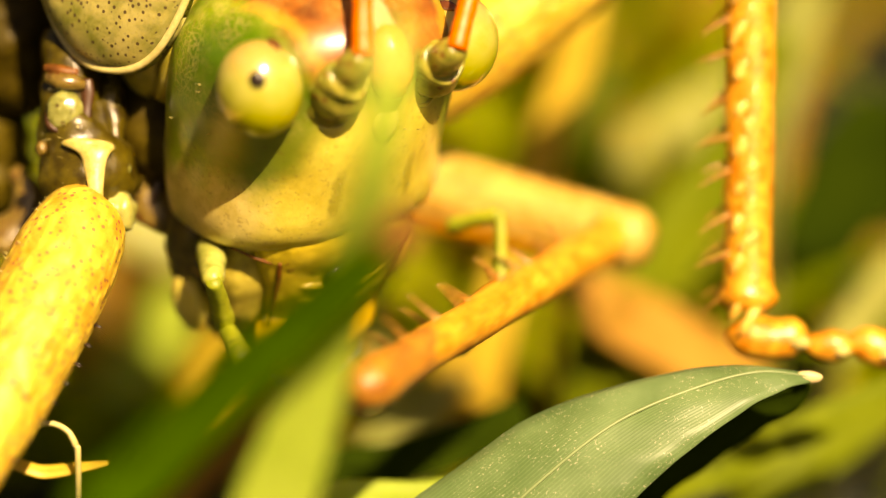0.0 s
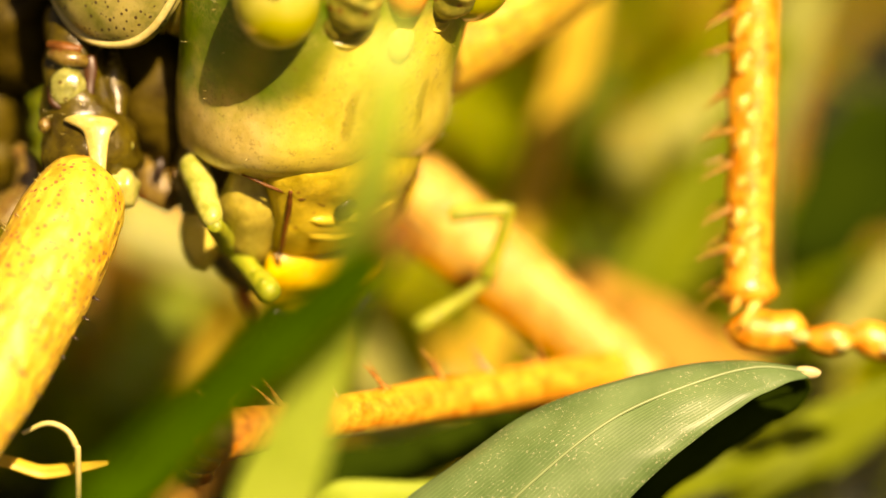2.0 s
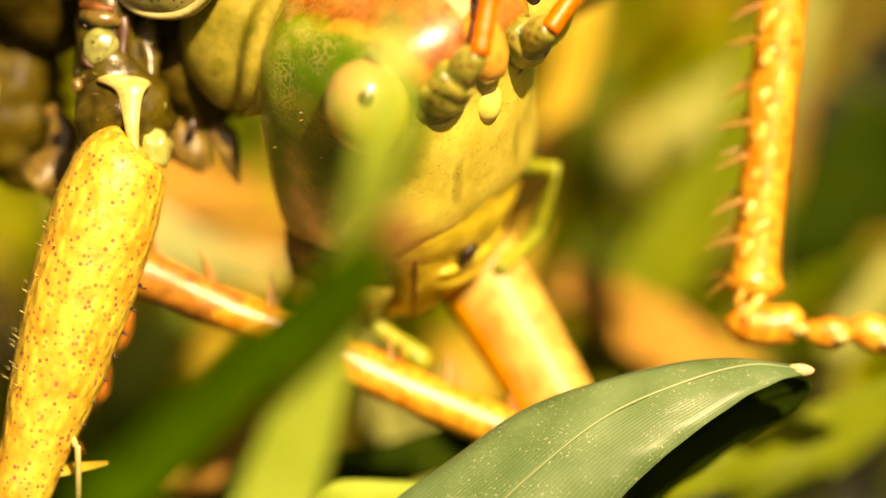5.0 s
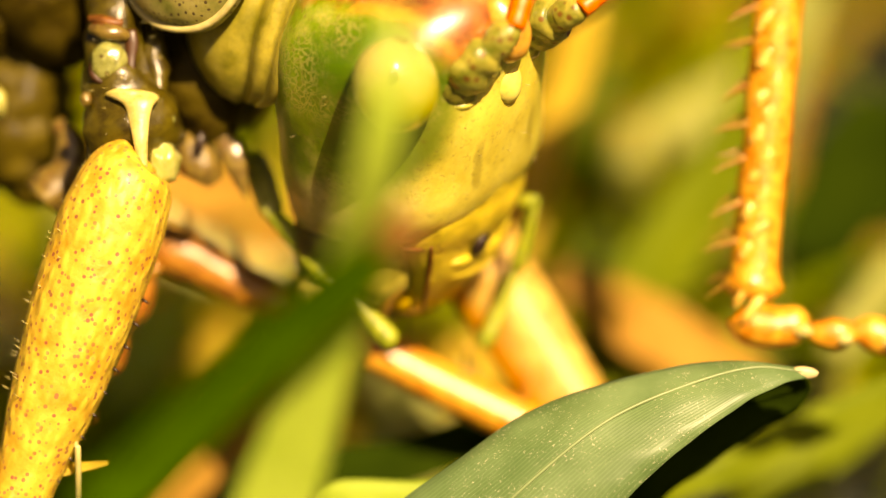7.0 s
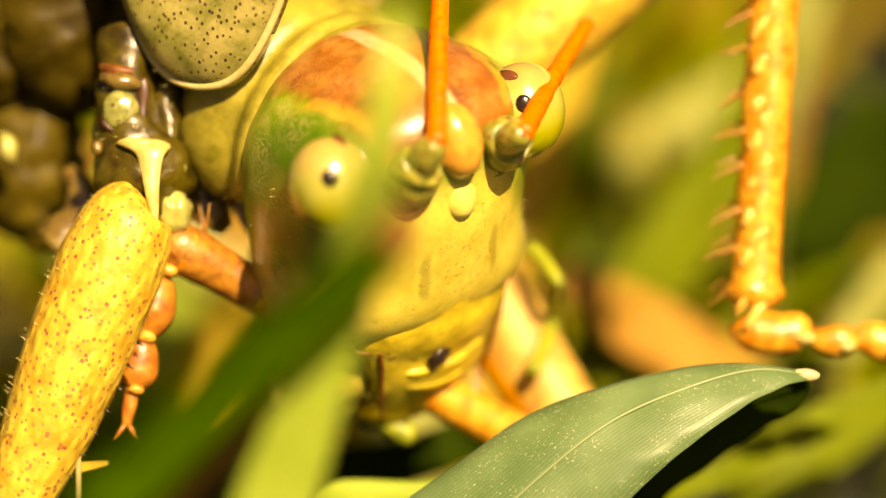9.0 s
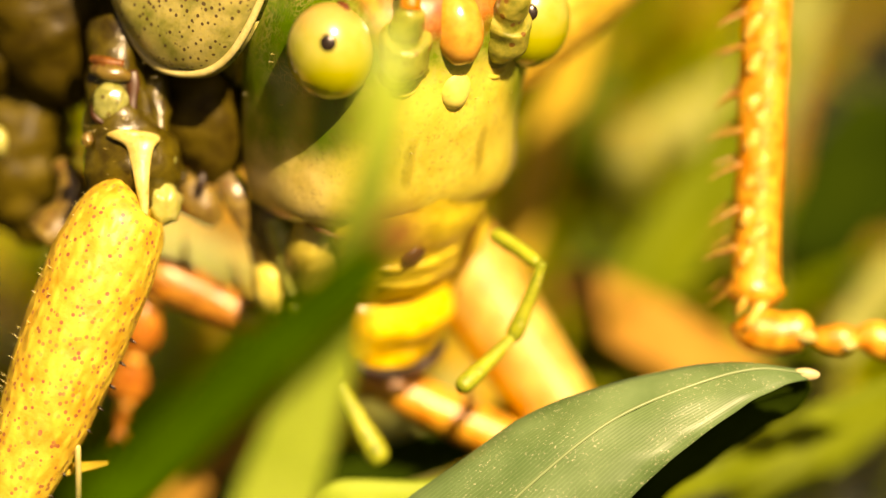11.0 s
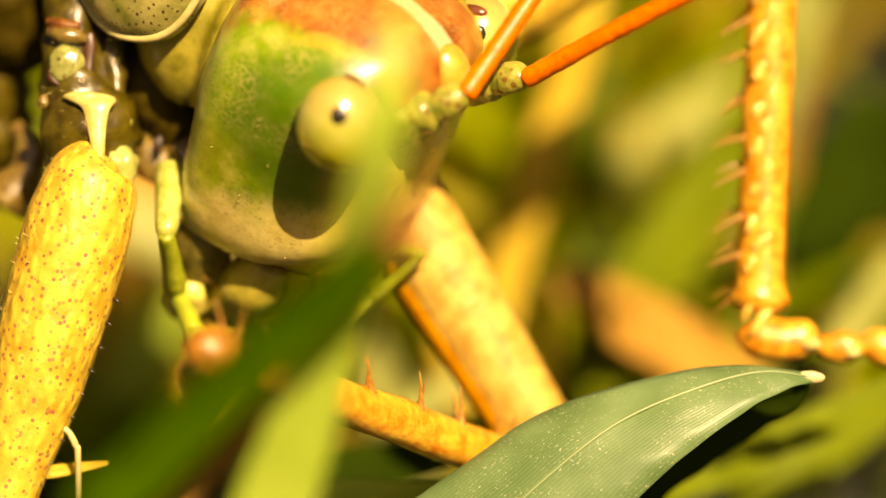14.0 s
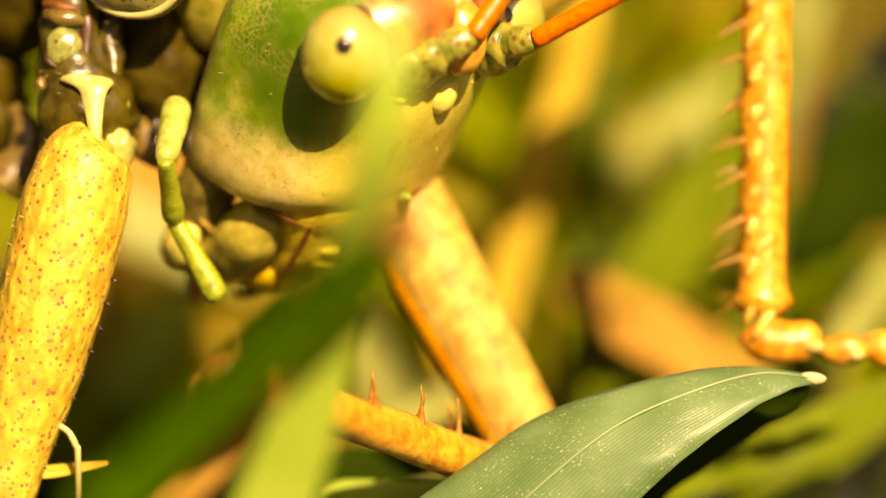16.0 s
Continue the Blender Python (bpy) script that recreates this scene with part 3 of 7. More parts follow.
grass_blade("grass_shoot", PALE, [(-0.40, -6.94, -18.00, 0.66, 0.20, 0.40), (-1.31, -4.95, -18.00, 0.73, 0.20, 0.40), (-2.22, -2.96, -18.00, 0.66, 0.17, 0.40), (-2.88, -1.64, -18.00, 0.46, 0.13, 0.40)],
            "pale green grass blade between the legs, out of focus")
grass_blade("grass_stalk", STRAW, [(1.08, -5.89, -17.00, 0.59, 0.07, 0.30), (0.51, -4.09, -17.00, 0.62, 0.10, 0.30), (0.10, -2.45, -17.00, 0.49, 0.10, 0.30)],
            "short yellow straw behind the foreleg", crease=0.1)
grass_blade("grass_shoot", GREEN, [(5.55, -6.96, -8.00, 0.15, -0.39, 0.30), (7.67, -5.89, -8.00, 0.15, -0.42, 0.30), (9.79, -4.83, -8.00, 0.15, -0.42, 0.30), (12.36, -3.77, -8.00, 0.15, -0.39, 0.30)],
            "olive green grass blade near the ground")
grass_blade("grass_shoot", GREEN, [(8.50, -7.59, -13.00, 0.22, -0.54, 0.30), (10.40, -6.01, -13.00, 0.22, -0.57, 0.30), (12.30, -4.58, -13.00, 0.22, -0.54, 0.30), (13.25, -3.95, -13.00, 0.16, -0.48, 0.30)],
            "green blade beyond the broad leaf, out of focus")
grass_blade("grass_shoot", FRESH, [(-3.24, -6.71, -3.00, 0.09, -0.32, 0.30), (-0.35, -6.34, -3.00, 0.09, -0.35, 0.30), (3.12, -5.91, -3.00, 0.09, -0.32, 0.30)],
            "green blade lying along the ground")
grass_blade("straw_bit", STRAW, [(-11.68, -5.68, -1.00, 0.01, -0.14, 0.10), (-9.98, -5.60, -1.00, 0.01, -0.16, 0.10), (-8.98, -5.48, -1.00, 0.01, -0.11, 0.10), (-8.39, -5.40, -1.00, 0.01, -0.04, 0.10)],
            "thin orange straw lying across the grass", crease=0.1, category="straw")
# extra blade in place of the dark shade under the leaf's edge
grass_blade("grass_shoot", PAINTED_SHADE, [(4.96, -6.40, -2.70, 0.34, -0.52, -0.60), (6.24, -4.95, -2.40, 0.40, -0.60, -0.60), (7.66, -3.98, -2.20, 0.36, -0.58, -0.60), (8.76, -3.55, -2.00, 0.24, -0.48, -0.50), (9.27, -3.38, -1.80, 0.09, -0.14, -0.30)],
            "added dark blade standing in for shade under the broad leaf")
grass_blade("grass_shoot", FRESH, [(-14.89, -4.80, -32.00, 0.37, -0.74, 0.50), (-12.48, -3.69, -32.00, 0.37, -0.85, 0.50), (-10.08, -3.32, -32.00, 0.29, -0.74, 0.50), (-8.41, -3.69, -32.00, 0.19, -0.45, 0.50)],
            "light green blade low in the grass, out of focus")
grass_blade("grass_stalk", STRAW, [(-11.48, -7.59, -29.00, 0.25, -0.39, 0.30), (-9.66, -5.41, -29.00, 0.28, -0.39, 0.30), (-8.04, -3.60, -29.00, 0.28, -0.36, 0.30), (-6.59, -2.15, -29.00, 0.22, -0.25, 0.30)],
            "yellow straw low in the grass, out of focus", crease=0.1)
grass_blade("grass_shoot", FRESH, [(-4.95, -7.47, -16.00, 0.81, -0.10, 0.30), (-5.11, -5.19, -16.00, 0.85, -0.10, 0.30), (-4.79, -2.91, -16.00, 0.72, -0.07, 0.30), (-4.30, -1.61, -16.00, 0.33, -0.03, 0.30)],
            "light green blade behind the insect, out of focus")
grass_blade("grass_shoot", PALE, [(-2.67, -7.47, -16.00, 0.72, -0.13, 0.30), (-1.69, -5.84, -16.00, 0.75, -0.13, 0.30), (-0.39, -4.54, -16.00, 0.65, -0.13, 0.30), (0.75, -3.56, -16.00, 0.33, -0.07, 0.30)],
            "pale green blade behind the forelegs, out of focus")

# two blades added as dark background patches, shade put into their colour
grass_blade("grass_shoot", PAINTED_SHADE, [(11.2, -0.6, -22.00, 1.1, -0.25, 0.40), (12.0, 1.2, -22.00, 1.35, -0.35, 0.40), (12.9, 3.0, -22.00, 1.5, -0.45, 0.40), (13.7, 4.6, -22.00, 0.8, -0.30, 0.40)],
            "added broad blade, painted dark as background shade, out of focus", lean=(2, 4))
grass_blade("grass_shoot", PAINTED_SHADE, [(10.2, -1.3, -23.50, 0.5, 0.30, 0.40), (10.9, 0.2, -23.50, 0.9, 0.45, 0.40), (12.4, 1.0, -23.50, 0.9, -0.45, 0.40), (14.4, 1.6, -23.50, 0.5, -0.40, 0.40)],
            "added bent blade, painted dark as background shade, out of focus", lean=(1, 4))

grass_blade("dead_leaf", TAN, [(-10.4, 3.0, -21.00, -0.30, -0.55, 0.50), (-8.6, 2.2, -21.00, -0.38, -0.90, 0.50), (-6.6, 1.2, -21.00, -0.38, -0.95, 0.50), (-4.6, 0.2, -21.00, -0.25, -0.60, 0.50)],
            "light tan dead leaf behind the legs, out of focus", category="leaf")

grass_blade("grass_shoot", FRESH, [(-10.6, -8.0, -23.00, 0.75, -0.20, 0.30), (-9.9, -5.4, -23.00, 0.95, -0.25, 0.30), (-8.8, -2.8, -23.00, 0.90, -0.30, 0.30), (-7.6, -0.8, -23.00, 0.40, -0.20, 0.30)],
            "light green blade low behind the legs, out of focus")
grass_blade("grass_stalk", STRAW, [(-7.6, -8.0, -24.00, 0.60, 0.10, 0.30), (-7.5, -5.6, -24.00, 0.70, 0.12, 0.30), (-7.0, -3.4, -24.00, 0.60, 0.10, 0.30), (-6.4, -1.8, -24.00, 0.30, 0.05, 0.30)],
            "yellow straw behind the foot, out of focus", crease=0.1)


# ---- the bush-cricket ----
cricket = tagged(new("bush_cricket"), "green and yellow bush-cricket with orange legs and antennae, in the grass", "insect")


def hairs(bm, spots, length, r=0.014):
    for p, d in spots:
        cone(p, tuple(a + length * b for a, b in zip(p, d)), r, bm, 4)
    return bm


def build_head():
    """The skull: x across, y towards the crown, z towards the brow."""
    outline = [  # height, half width, front, back
        (3.30, 0.35, 0.35, -1.3), (3.10, 1.20, 1.40, -2.1), (2.50, 2.42, 2.50, -2.7), (1.70, 3.12, 2.95, -3.0), (1.00, 3.42, 2.85, -3.1),
        (0.00, 3.54, 2.70, -3.25), (-1.00, 3.52, 2.52, -3.3), (-2.00, 3.47, 2.24, -3.35), (-3.00, 3.42, 1.88, -3.35), (-3.55, 3.32, 1.45, -3.3),
        (-3.85, 3.18, 0.95, -3.2), (-3.98, 2.95, 0.5, -3.0), (-4.00, 2.4, 0.1, -2.6)]
    rings = []
    for y, w, zf, zb in spline(outline, 5):
        c = (zf + zb) / 2 - 0.75 * max(0.0, min(1.0, (3.0 - y) / 2)) * max(0.0, min(1.0, (y + 3.6) / 1.6))   # widest well behind the middle
        ring = []
        for k in range(48):
            a = 2 * math.pi * k / 48
            ca, sa = math.cos(a), math.sin(a)
            low = max(0.0, min(1.0, (-1.5 - y) / 2.7))      # the cheek is boxier and its lower margin slants down to the mouth
            e = (0.88 if sa > 0 else 0.75) - (0.25 * low if sa < 0 else 0.16 * low)
            d = zf - c if sa > 0 else c - zb
            q = Vector((w * math.copysign(abs(ca) ** e, ca), y, c + d * math.copysign(abs(sa) ** e, sa)))
            q.y -= 0.30 * low * max(0.0, 1 - (q.x / 2.9) ** 2) * max(0.0, min(1.0, (q.z + 1.5) / 2))
            # swollen orbit round the eye and a groove beside the brow
            for sx in (-1, 1):
                g = (q - Vector((2.9 * sx, 1.1, 1.4))).length
                q += Vector((sx, 0, 0.6)) * 0.26 * math.exp(-(g / 1.25) ** 2)
                g = (q - Vector((1.5 * sx, 0.5, 2.5))).length
                q -= Vector((0, 0, 1)) * 0.22 * math.exp(-(g / 0.7) ** 2)
            q *= 1 + 0.006 * noise.noise(q * 1.1)
            ring.append(q)
        rings.append(ring)
    return part("head", loft(bmesh.new(), rings), HEAD_SKIN, cricket, "yellow face, green cheeks and red-brown crown with a pale line and painted highlight")


head = build_head()


def build_eye(side):
    """The eye, the dark dash on its upper side, and the dark spot, which is kept facing the camera as the head turns.
    """
    seat = (2.68 * MM, 1.10 * MM, 1.82 * MM) if side > 0 else (-3.05 * MM, 1.19 * MM, 1.68 * MM)
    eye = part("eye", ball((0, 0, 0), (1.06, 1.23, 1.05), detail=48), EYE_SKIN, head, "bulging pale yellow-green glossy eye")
    eye.matrix_basis = pose(*seat, 0, 38 * side, -8 * side)
    dash = part("eye_dash", ball((-0.36 * side, 1.10, 0.02), (0.16, 0.12, 0.34), (0, 14 * side, 20 * side), detail=20), DASH, head, "dark red-brown dash on the eye")
    dash.matrix_basis = pose(*seat)
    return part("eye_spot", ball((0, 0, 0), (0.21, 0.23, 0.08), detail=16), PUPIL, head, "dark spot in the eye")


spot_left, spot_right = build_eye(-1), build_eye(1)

# brow knob between the antennae, and the pale swelling under it
brow = ball((0, 1.60, 2.66), (0.66, 0.98, 0.66), (-22, 0, 0), detail=28, wobble=0.06)
part("brow", brow, BROW, head, "smooth yellow-orange brow ridge")
part("forehead", ball((0, 0.02, 2.48), (0.48, 0.62, 0.38), (-10, 0, 0), detail=20), PALE_YELLOW, head, "pale yellow swelling")
for side in (-1, 1):
    ring = bmesh.new()
    loop = [(1.38 * side + 0.72 * math.cos(a), 0.72 + 0.74 * math.sin(a), 2.42 - 0.2 * abs(math.cos(a)) - 0.25 * side * math.cos(a), 0.07) for a in [2 * math.pi * k / 16 for k in range(17)]]
    part("antenna_socket", tube(loop, 2, 8, bm=ring, wobble=0.5), HEAD_SKIN, head)
    part("socket_skin", ball((1.36 * side, 0.66, 2.28 - 0.06 * side), (0.64, 0.66, 0.30), (0, 16 * side, 0), detail=22, wobble=0.25), SOCKET, head, "brownish-green wrinkled pit of the antenna")


def build_scape():
    bm = tube([(0, 0.15, 0, 0.50), (0.03, -0.2, 0, 0.66), (0.05, -0.6, 0, 0.64), (0, -0.95, 0.02, 0.58), (0, -1.12, 0, 0.40), (0, -1.24, 0, 0.39), (0.02, -1.40, 0, 0.43), (0.02, -1.70, 0, 0.38), (0, -1.88, 0, 0.30), (0, -2.0, 0, 0.2)], 5, 24, wobble=0.22)
    return part("scape", bm, SCAPE, head, "thick mottled green base of the antenna")


scape_left, scape_right = build_scape(), build_scape()


def build_flagellum(label, seed):
    """A ringed orange thread that hangs along -y from its joint, with a broken dark end."""
    rng = random.Random(seed)
    pts = []
    for k in range(34):
        t = k / 33
        pts.append((0.10 * math.sin(t * 2.2), -6.45 * t, 0.06 * math.sin(t * 3), (0.255 - 0.05 * t) * (1 + (0.03 if k % 2 else -0.02)) * rng.uniform(0.97, 1.03)))
    ob = part("antenna", tube(pts, 2, 12), ANTENNA, head, label)
    end = pts[-1]
    cap = tube([(end[0], end[1] + 0.02, end[2], 0.16), (end[0], end[1] - 0.10, end[2], 0.19), (end[0], end[1] - 0.22, end[2], 0.1)], 3, 12)
    return ob, cap


flagellum_left, cap_a = build_flagellum("ringed orange antenna", 3)
flagellum_right, cap_b = build_flagellum("ringed orange antenna with a black broken end", 4)
for ob, cap in ((flagellum_left, cap_a), (flagellum_right, cap_b)):
    cap_mesh = part("antenna_end", cap, BLACK, head)
    me = ob.data
    me.materials.append(BLACK)
    bm = bmesh.new()
    bm.from_mesh(me)
    n0 = len(bm.faces)
    bm.from_mesh(cap_mesh.data)
    bm.faces.ensure_lookup_table()
    for f in bm.faces[n0:]:
        f.material_index = 1
    bm.to_mesh(me)
    bm.free()
    bpy.data.objects.remove(cap_mesh)


# mouth: a clypeus fixed under the face; the lip swings about its lower edge, the jaws about their hinges
lip, jaws = [], []


def hinged(store, at, name, bm, mat, label=""):
    for v in bm.verts:
        v.co -= Vector(at)
    ob = part(name, bm, mat, head, label)
    ob.location = Vector(at) * MM
    store.append(ob)
    return ob


def shield(rows, folds=0.0):
    """A domed plate with soft cross folds: rows of (y, half width, front z, thickness)."""
    rings = []
    fine = spline(rows, 8)
    for i, (y, w, zf, th) in enumerate(fine):
        ring = []
        for k in range(36):
            t = 2 * math.pi * k / 36
            ca, sa = math.cos(t), math.sin(t)
            x = w * math.copysign(abs(ca) ** 0.7, ca)
            dome = zf - 0.55 * (x / 1.9) ** 2
            z = dome if sa >= 0 else dome - th * abs(sa) ** 0.6
            if sa >= 0:
                z -= 0.25 * (1 - sa ** 0.5)
                z += folds * math.sin(y * 4.2 + 0.5 * x) * sa + 0.10 * noise.noise(Vector((x * 1.3, y * 1.6, 3)))
            ring.append(Vector((x, y - 0.10 * (1 - (x / max(w, 0.1)) ** 2), z)))
        rings.append(ring)
    return loft(bmesh.new(), rings)


part("clypeus", shield([(-2.7, 2.1, 1.92, 1.2), (-3.3, 2.40, 1.86, 1.2), (-3.9, 2.35, 1.66, 1.3), (-4.6, 2.10, 1.38, 1.4), (-5.3, 1.85, 1.04, 1.4), (-5.9, 1.68, 0.70, 1.3), (-6.3, 1.50, 0.38, 0.9), (-6.45, 1.1, 0.0, 0.4)], 0.07), CLYPEUS, head, "yellow clypeus with soft folds")
part("clypeus_seam", tube([(-2.9, -3.82, 0.2, 0.03), (-2.3, -4.12, 0.72, 0.045), (-1.6, -4.40, 0.98, 0.04), (-1.0, -4.68, 1.16, 0.02)], 5, 8), RUSTY, head, "rusty seam of the jaw's hinge")
part("jaw_pit", ball((-0.36, -4.88, 1.22), (0.38, 0.36, 0.16), (28, 4, 10), detail=16, wobble=0.3), BLACK, head, "black pit at the jaw's hinge")
for side in (-1, 1):
    part("jaw_seam", tube([(1.95 * side, -4.15, 1.0, 0.05), (1.85 * side, -4.7, 0.80, 0.07), (1.76 * side, -5.4, 0.52, 0.07), (1.66 * side, -6.1, 0.22, 0.06), (1.50 * side, -6.7, -0.05, 0.03)], 5, 10, wobble=0.4), RUSTY, head, "rusty groove between lip and jaw")
for y, z, x in ((-5.15, 1.20, 1.5), (-5.65, 0.98, 1.4)):
    part("clypeus_fold", tube([(-x, y + 0.12, z - 0.52, 0.03), (-0.6 * x, y, z - 0.24, 0.13), (0.1, y - 0.10, z - 0.16, 0.16), (0.7 * x, y + 0.10, z - 0.30, 0.12), (x, y + 0.30, z - 0.52, 0.03)], 5, 10, wobble=0.3), CLYPEUS, head, "yellow fold across the clypeus")
part("jaw_pit", ball((-1.55, -4.40, 0.98), (0.20, 0.06, 0.10), (20, -15, 8), detail=12), RUSTY, head)
LIP_AT, JAW_AT = (0, -6.3, -0.1), (0, -4.4, -1.6)
hinged(lip, LIP_AT, "labrum", shield([(-6.20, 1.45, 0.15, 0.5), (-6.5, 1.72, 0.44, 0.7), (-7.0, 1.80, 0.54, 0.7), (-7.6, 1.64, 0.46, 0.6), (-8.1, 1.25, 0.30, 0.45), (-8.3, 0.8, 0.18, 0.3)], 0.08), LIP, "bright yellow folded upper lip")
hinged(lip, LIP_AT, "labrum_rim", tube([(-1.4, -7.98, 0.15, 0.06), (-0.9, -8.30, 0.36, 0.15), (0.0, -8.48, 0.44, 0.19), (0.9, -8.30, 0.36, 0.15), (1.4, -7.98, 0.15, 0.06)], 5, 10, wobble=0.3), BLACK, "black lower rim of the lip")
for side in (-1, 1):
    jaw = tube([(2.0 * side, -3.9, -0.5, 0.60), (2.10 * side, -4.8, -0.5, 0.80), (1.90 * side, -6.0, -0.8, 0.76), (1.35 * side, -7.0, -1.2, 0.55), (0.60 * side, -7.6, -1.4, 0.24)], 6, 20, wobble=0.18)
    hinged(jaws, JAW_AT, "mandible", jaw, CLYPEUS if side > 0 else JAW, "yellow jaw" if side > 0 else "olive-beige jaw with a dark edge")
    hinged(jaws, JAW_AT, "mandible_edge", tube([(1.85 * side, -6.5, -0.90, 0.05), (1.35 * side, -7.1, -1.1, 0.10), (0.7 * side, -7.7, -1.4, 0.14), (0.2 * side, -7.8, -1.5, 0.06)], 5, 10), RUSTY)
    hinged(jaws, JAW_AT, "maxilla", tube([(2.35 * side, -3.7, -2.3, 0.55), (2.4 * side, -4.8, -2.2, 0.78), (2.2 * side, -6.0, -1.9, 0.72), (1.7 * side, -7.2, -1.6, 0.45), (1.2 * side, -7.9, -1.4, 0.18)], 6, 20, wobble=0.15), MAXILLA, "dark olive side plate of the jaws")
    hinged(jaws, JAW_AT, "maxilla_line", tube([(2.95 * side, -5.5, -2.4, 0.04), (2.7 * side, -6.0, -1.6, 0.06), (2.2 * side, -6.5, -1.1, 0.05), (1.7 * side, -7.0, -0.95, 0.04)], 5, 8), RUSTY)
    hinged(jaws, JAW_AT, "maxilla_line", tube([(2.9 * side, -4.7, -2.9, 0.04), (2.9 * side, -5.2, -1.7, 0.05), (2.5 * side, -5.4, -0.9, 0.04)], 5, 8), LABRUM)
    hinged(jaws, JAW_AT, "palp_socket", ball((2.75 * side, -6.3, -1.7), (0.50, 0.85, 0.6), (0, 0, -14 * side), detail=18, wobble=0.2), PALE_YELLOW, "whitish swelling at the root of the feeler")
    hinged(jaws, JAW_AT, "labial_palp", tube([(0.9 * side, -6.4, -1.9, 0.14), (1.35 * side, -7.0, -1.7, 0.18), (1.45 * side, -7.9, -1.6, 0.17), (1.1 * side, -8.6, -1.4, 0.22), (0.95 * side, -8.9, -1.3, 0.12)], 6, 12), RUST)


def build_palp(name, length, r0, r1, lobe, mat=PALP):
    pts = [(0, 0.08, 0, r0 * 0.8), (0, -0.08 * length, 0, r0 * 0.95), (0.03, -0.5 * length, 0, (r0 + r1) / 2), (0, -0.9 * length, 0, r1 * lobe), (0, -length, 0, r1 * 0.6)]
    return part(name, tube(pts, 6, 14, wobble=0.1), mat, head)


palp_right_base = build_palp("palp_base", 1.5, 0.22, 0.18, 1.0)
palp_right_middle = build_palp("palp_middle", 2.1, 0.15, 0.21, 1.08)
palp_right_tip = build_palp("palp_tip", 2.2, 0.16, 0.23, 1.05)
palp_left_base = build_palp("palp_base", 2.1, 0.40, 0.28, 1.0, PALP_ROOT)
palp_left_middle = build_palp("palp_middle", 2.2, 0.24, 0.27, 1.08)
palp_left_tip = build_palp("palp_tip", 2.3, 0.24, 0.29, 1.1)
rng = random.Random(31)
edge = [v for v in head.data.vertices if -3.4 * MM < v.co.y < 0.3 * MM and v.normal.dot(Vector((0.87, -0.1, 0.48))) > 0.97]
face_points = [v for v in head.data.vertices if -3.6 * MM < v.co.y < 1.0 * MM and v.normal.z > -0.2]
part("face_hairs", hairs(bmesh.new(), [(tuple(v.co / MM), tuple(v.normal + Vector((0, 0.3, rng.uniform(-0.2, 0.2))))) for v in rng.sample(edge, min(26, len(edge))) + rng.sample(face_points, 24)], 0.14, 0.012), IVORY, head)


def shield_spine():
    """A flat T: a broad head that narrows to a long blunt point."""
    rows = [(0.20, 0.15, 0.6, 0.50), (0.13, -0.04, 1.0, 0.54), (0.05, -0.10, 1.22, 0.56), (-0.04, 0.08, 1.26, 0.60), (-0.13, 0.28, 1.20, 0.64), (-0.28, 0.42, 1.10, 0.68), (-0.60, 0.50, 1.03, 0.72), (-1.0, 0.60, 1.00, 0.78), (-1.4, 0.68, 0.99, 0.80), (-1.8, 0.77, 0.98, 0.80), (-2.1, 0.84, 0.95, 0.76)]
    rings = []
    for y, x0, x1, z in spline(rows, 5):
        c, h = (x0 + x1) / 2, (x1 - x0) / 2
        rings.append([Vector((c + h * math.cos(t), y, z + 0.12 + 0.12 * math.sin(t) - 0.30 * h * h * math.cos(t) ** 2 + 0.10 * h * math.cos(t) * noise.noise(Vector((3 * c, 3 * y, 1))))) for t in [2 * math.pi * k / 16 for k in range(16)]])
    return loft(bmesh.new(), rings)


# ---- thorax, plates and legs (space of the body; the origin is on the near fore hip) ----
def build_pronotum():
    """The saddle: a bent plate whose side flap ends in a pale rounded rim. Origin at the flap's lowest point, x outwards is -x."""
    rows = []
    for i in range(29):
        z = -3.4 + 6.4 * i / 28           # along the body
        u = (z + 0.2) / 3.0
        drop = -0.0 + 4.6 * max(0.0, abs(u)) ** 2.6 * 0.9  # the flap's lower margin rises to both ends
        rows.append((z, min(drop, 6.2)))
    bm = bmesh.new()
    rings = []
    for z, y0 in rows:
        arch = [(0.55, -0.0), (0.10, 0.35), (-0.06, 1.2), (-0.05, 2.4), (0.25, 3.8), (0.9, 5.0), (2.0, 5.9), (3.1, 6.15), (4.2, 5.9), (5.3, 5.0), (5.95, 3.8), (6.25, 2.4), (6.25, 1.2)]
        outer = [(x, y0 + y * (6.3 - y0) / 6.3) for x, y in arch]
        inner = [(x + (0.16 if x < 3 else -0.16), y - 0.10) for x, y in reversed(outer)]
        rings.append([Vector((x, y, z)) for x, y in outer + inner])
    ob = part("pronotum", loft(bm, rings), PLATE, cricket, "olive speckled saddle plate with a pale rim")
    rim = tube([(0.42, y0 * 1.0 + 0.02, z, 0.10) for z, y0 in rows[1:-1:2]], 2, 10)
    part("rim", rim, RIM, ob, "pale cream rim")
    return ob


pronotum = build_pronotum()


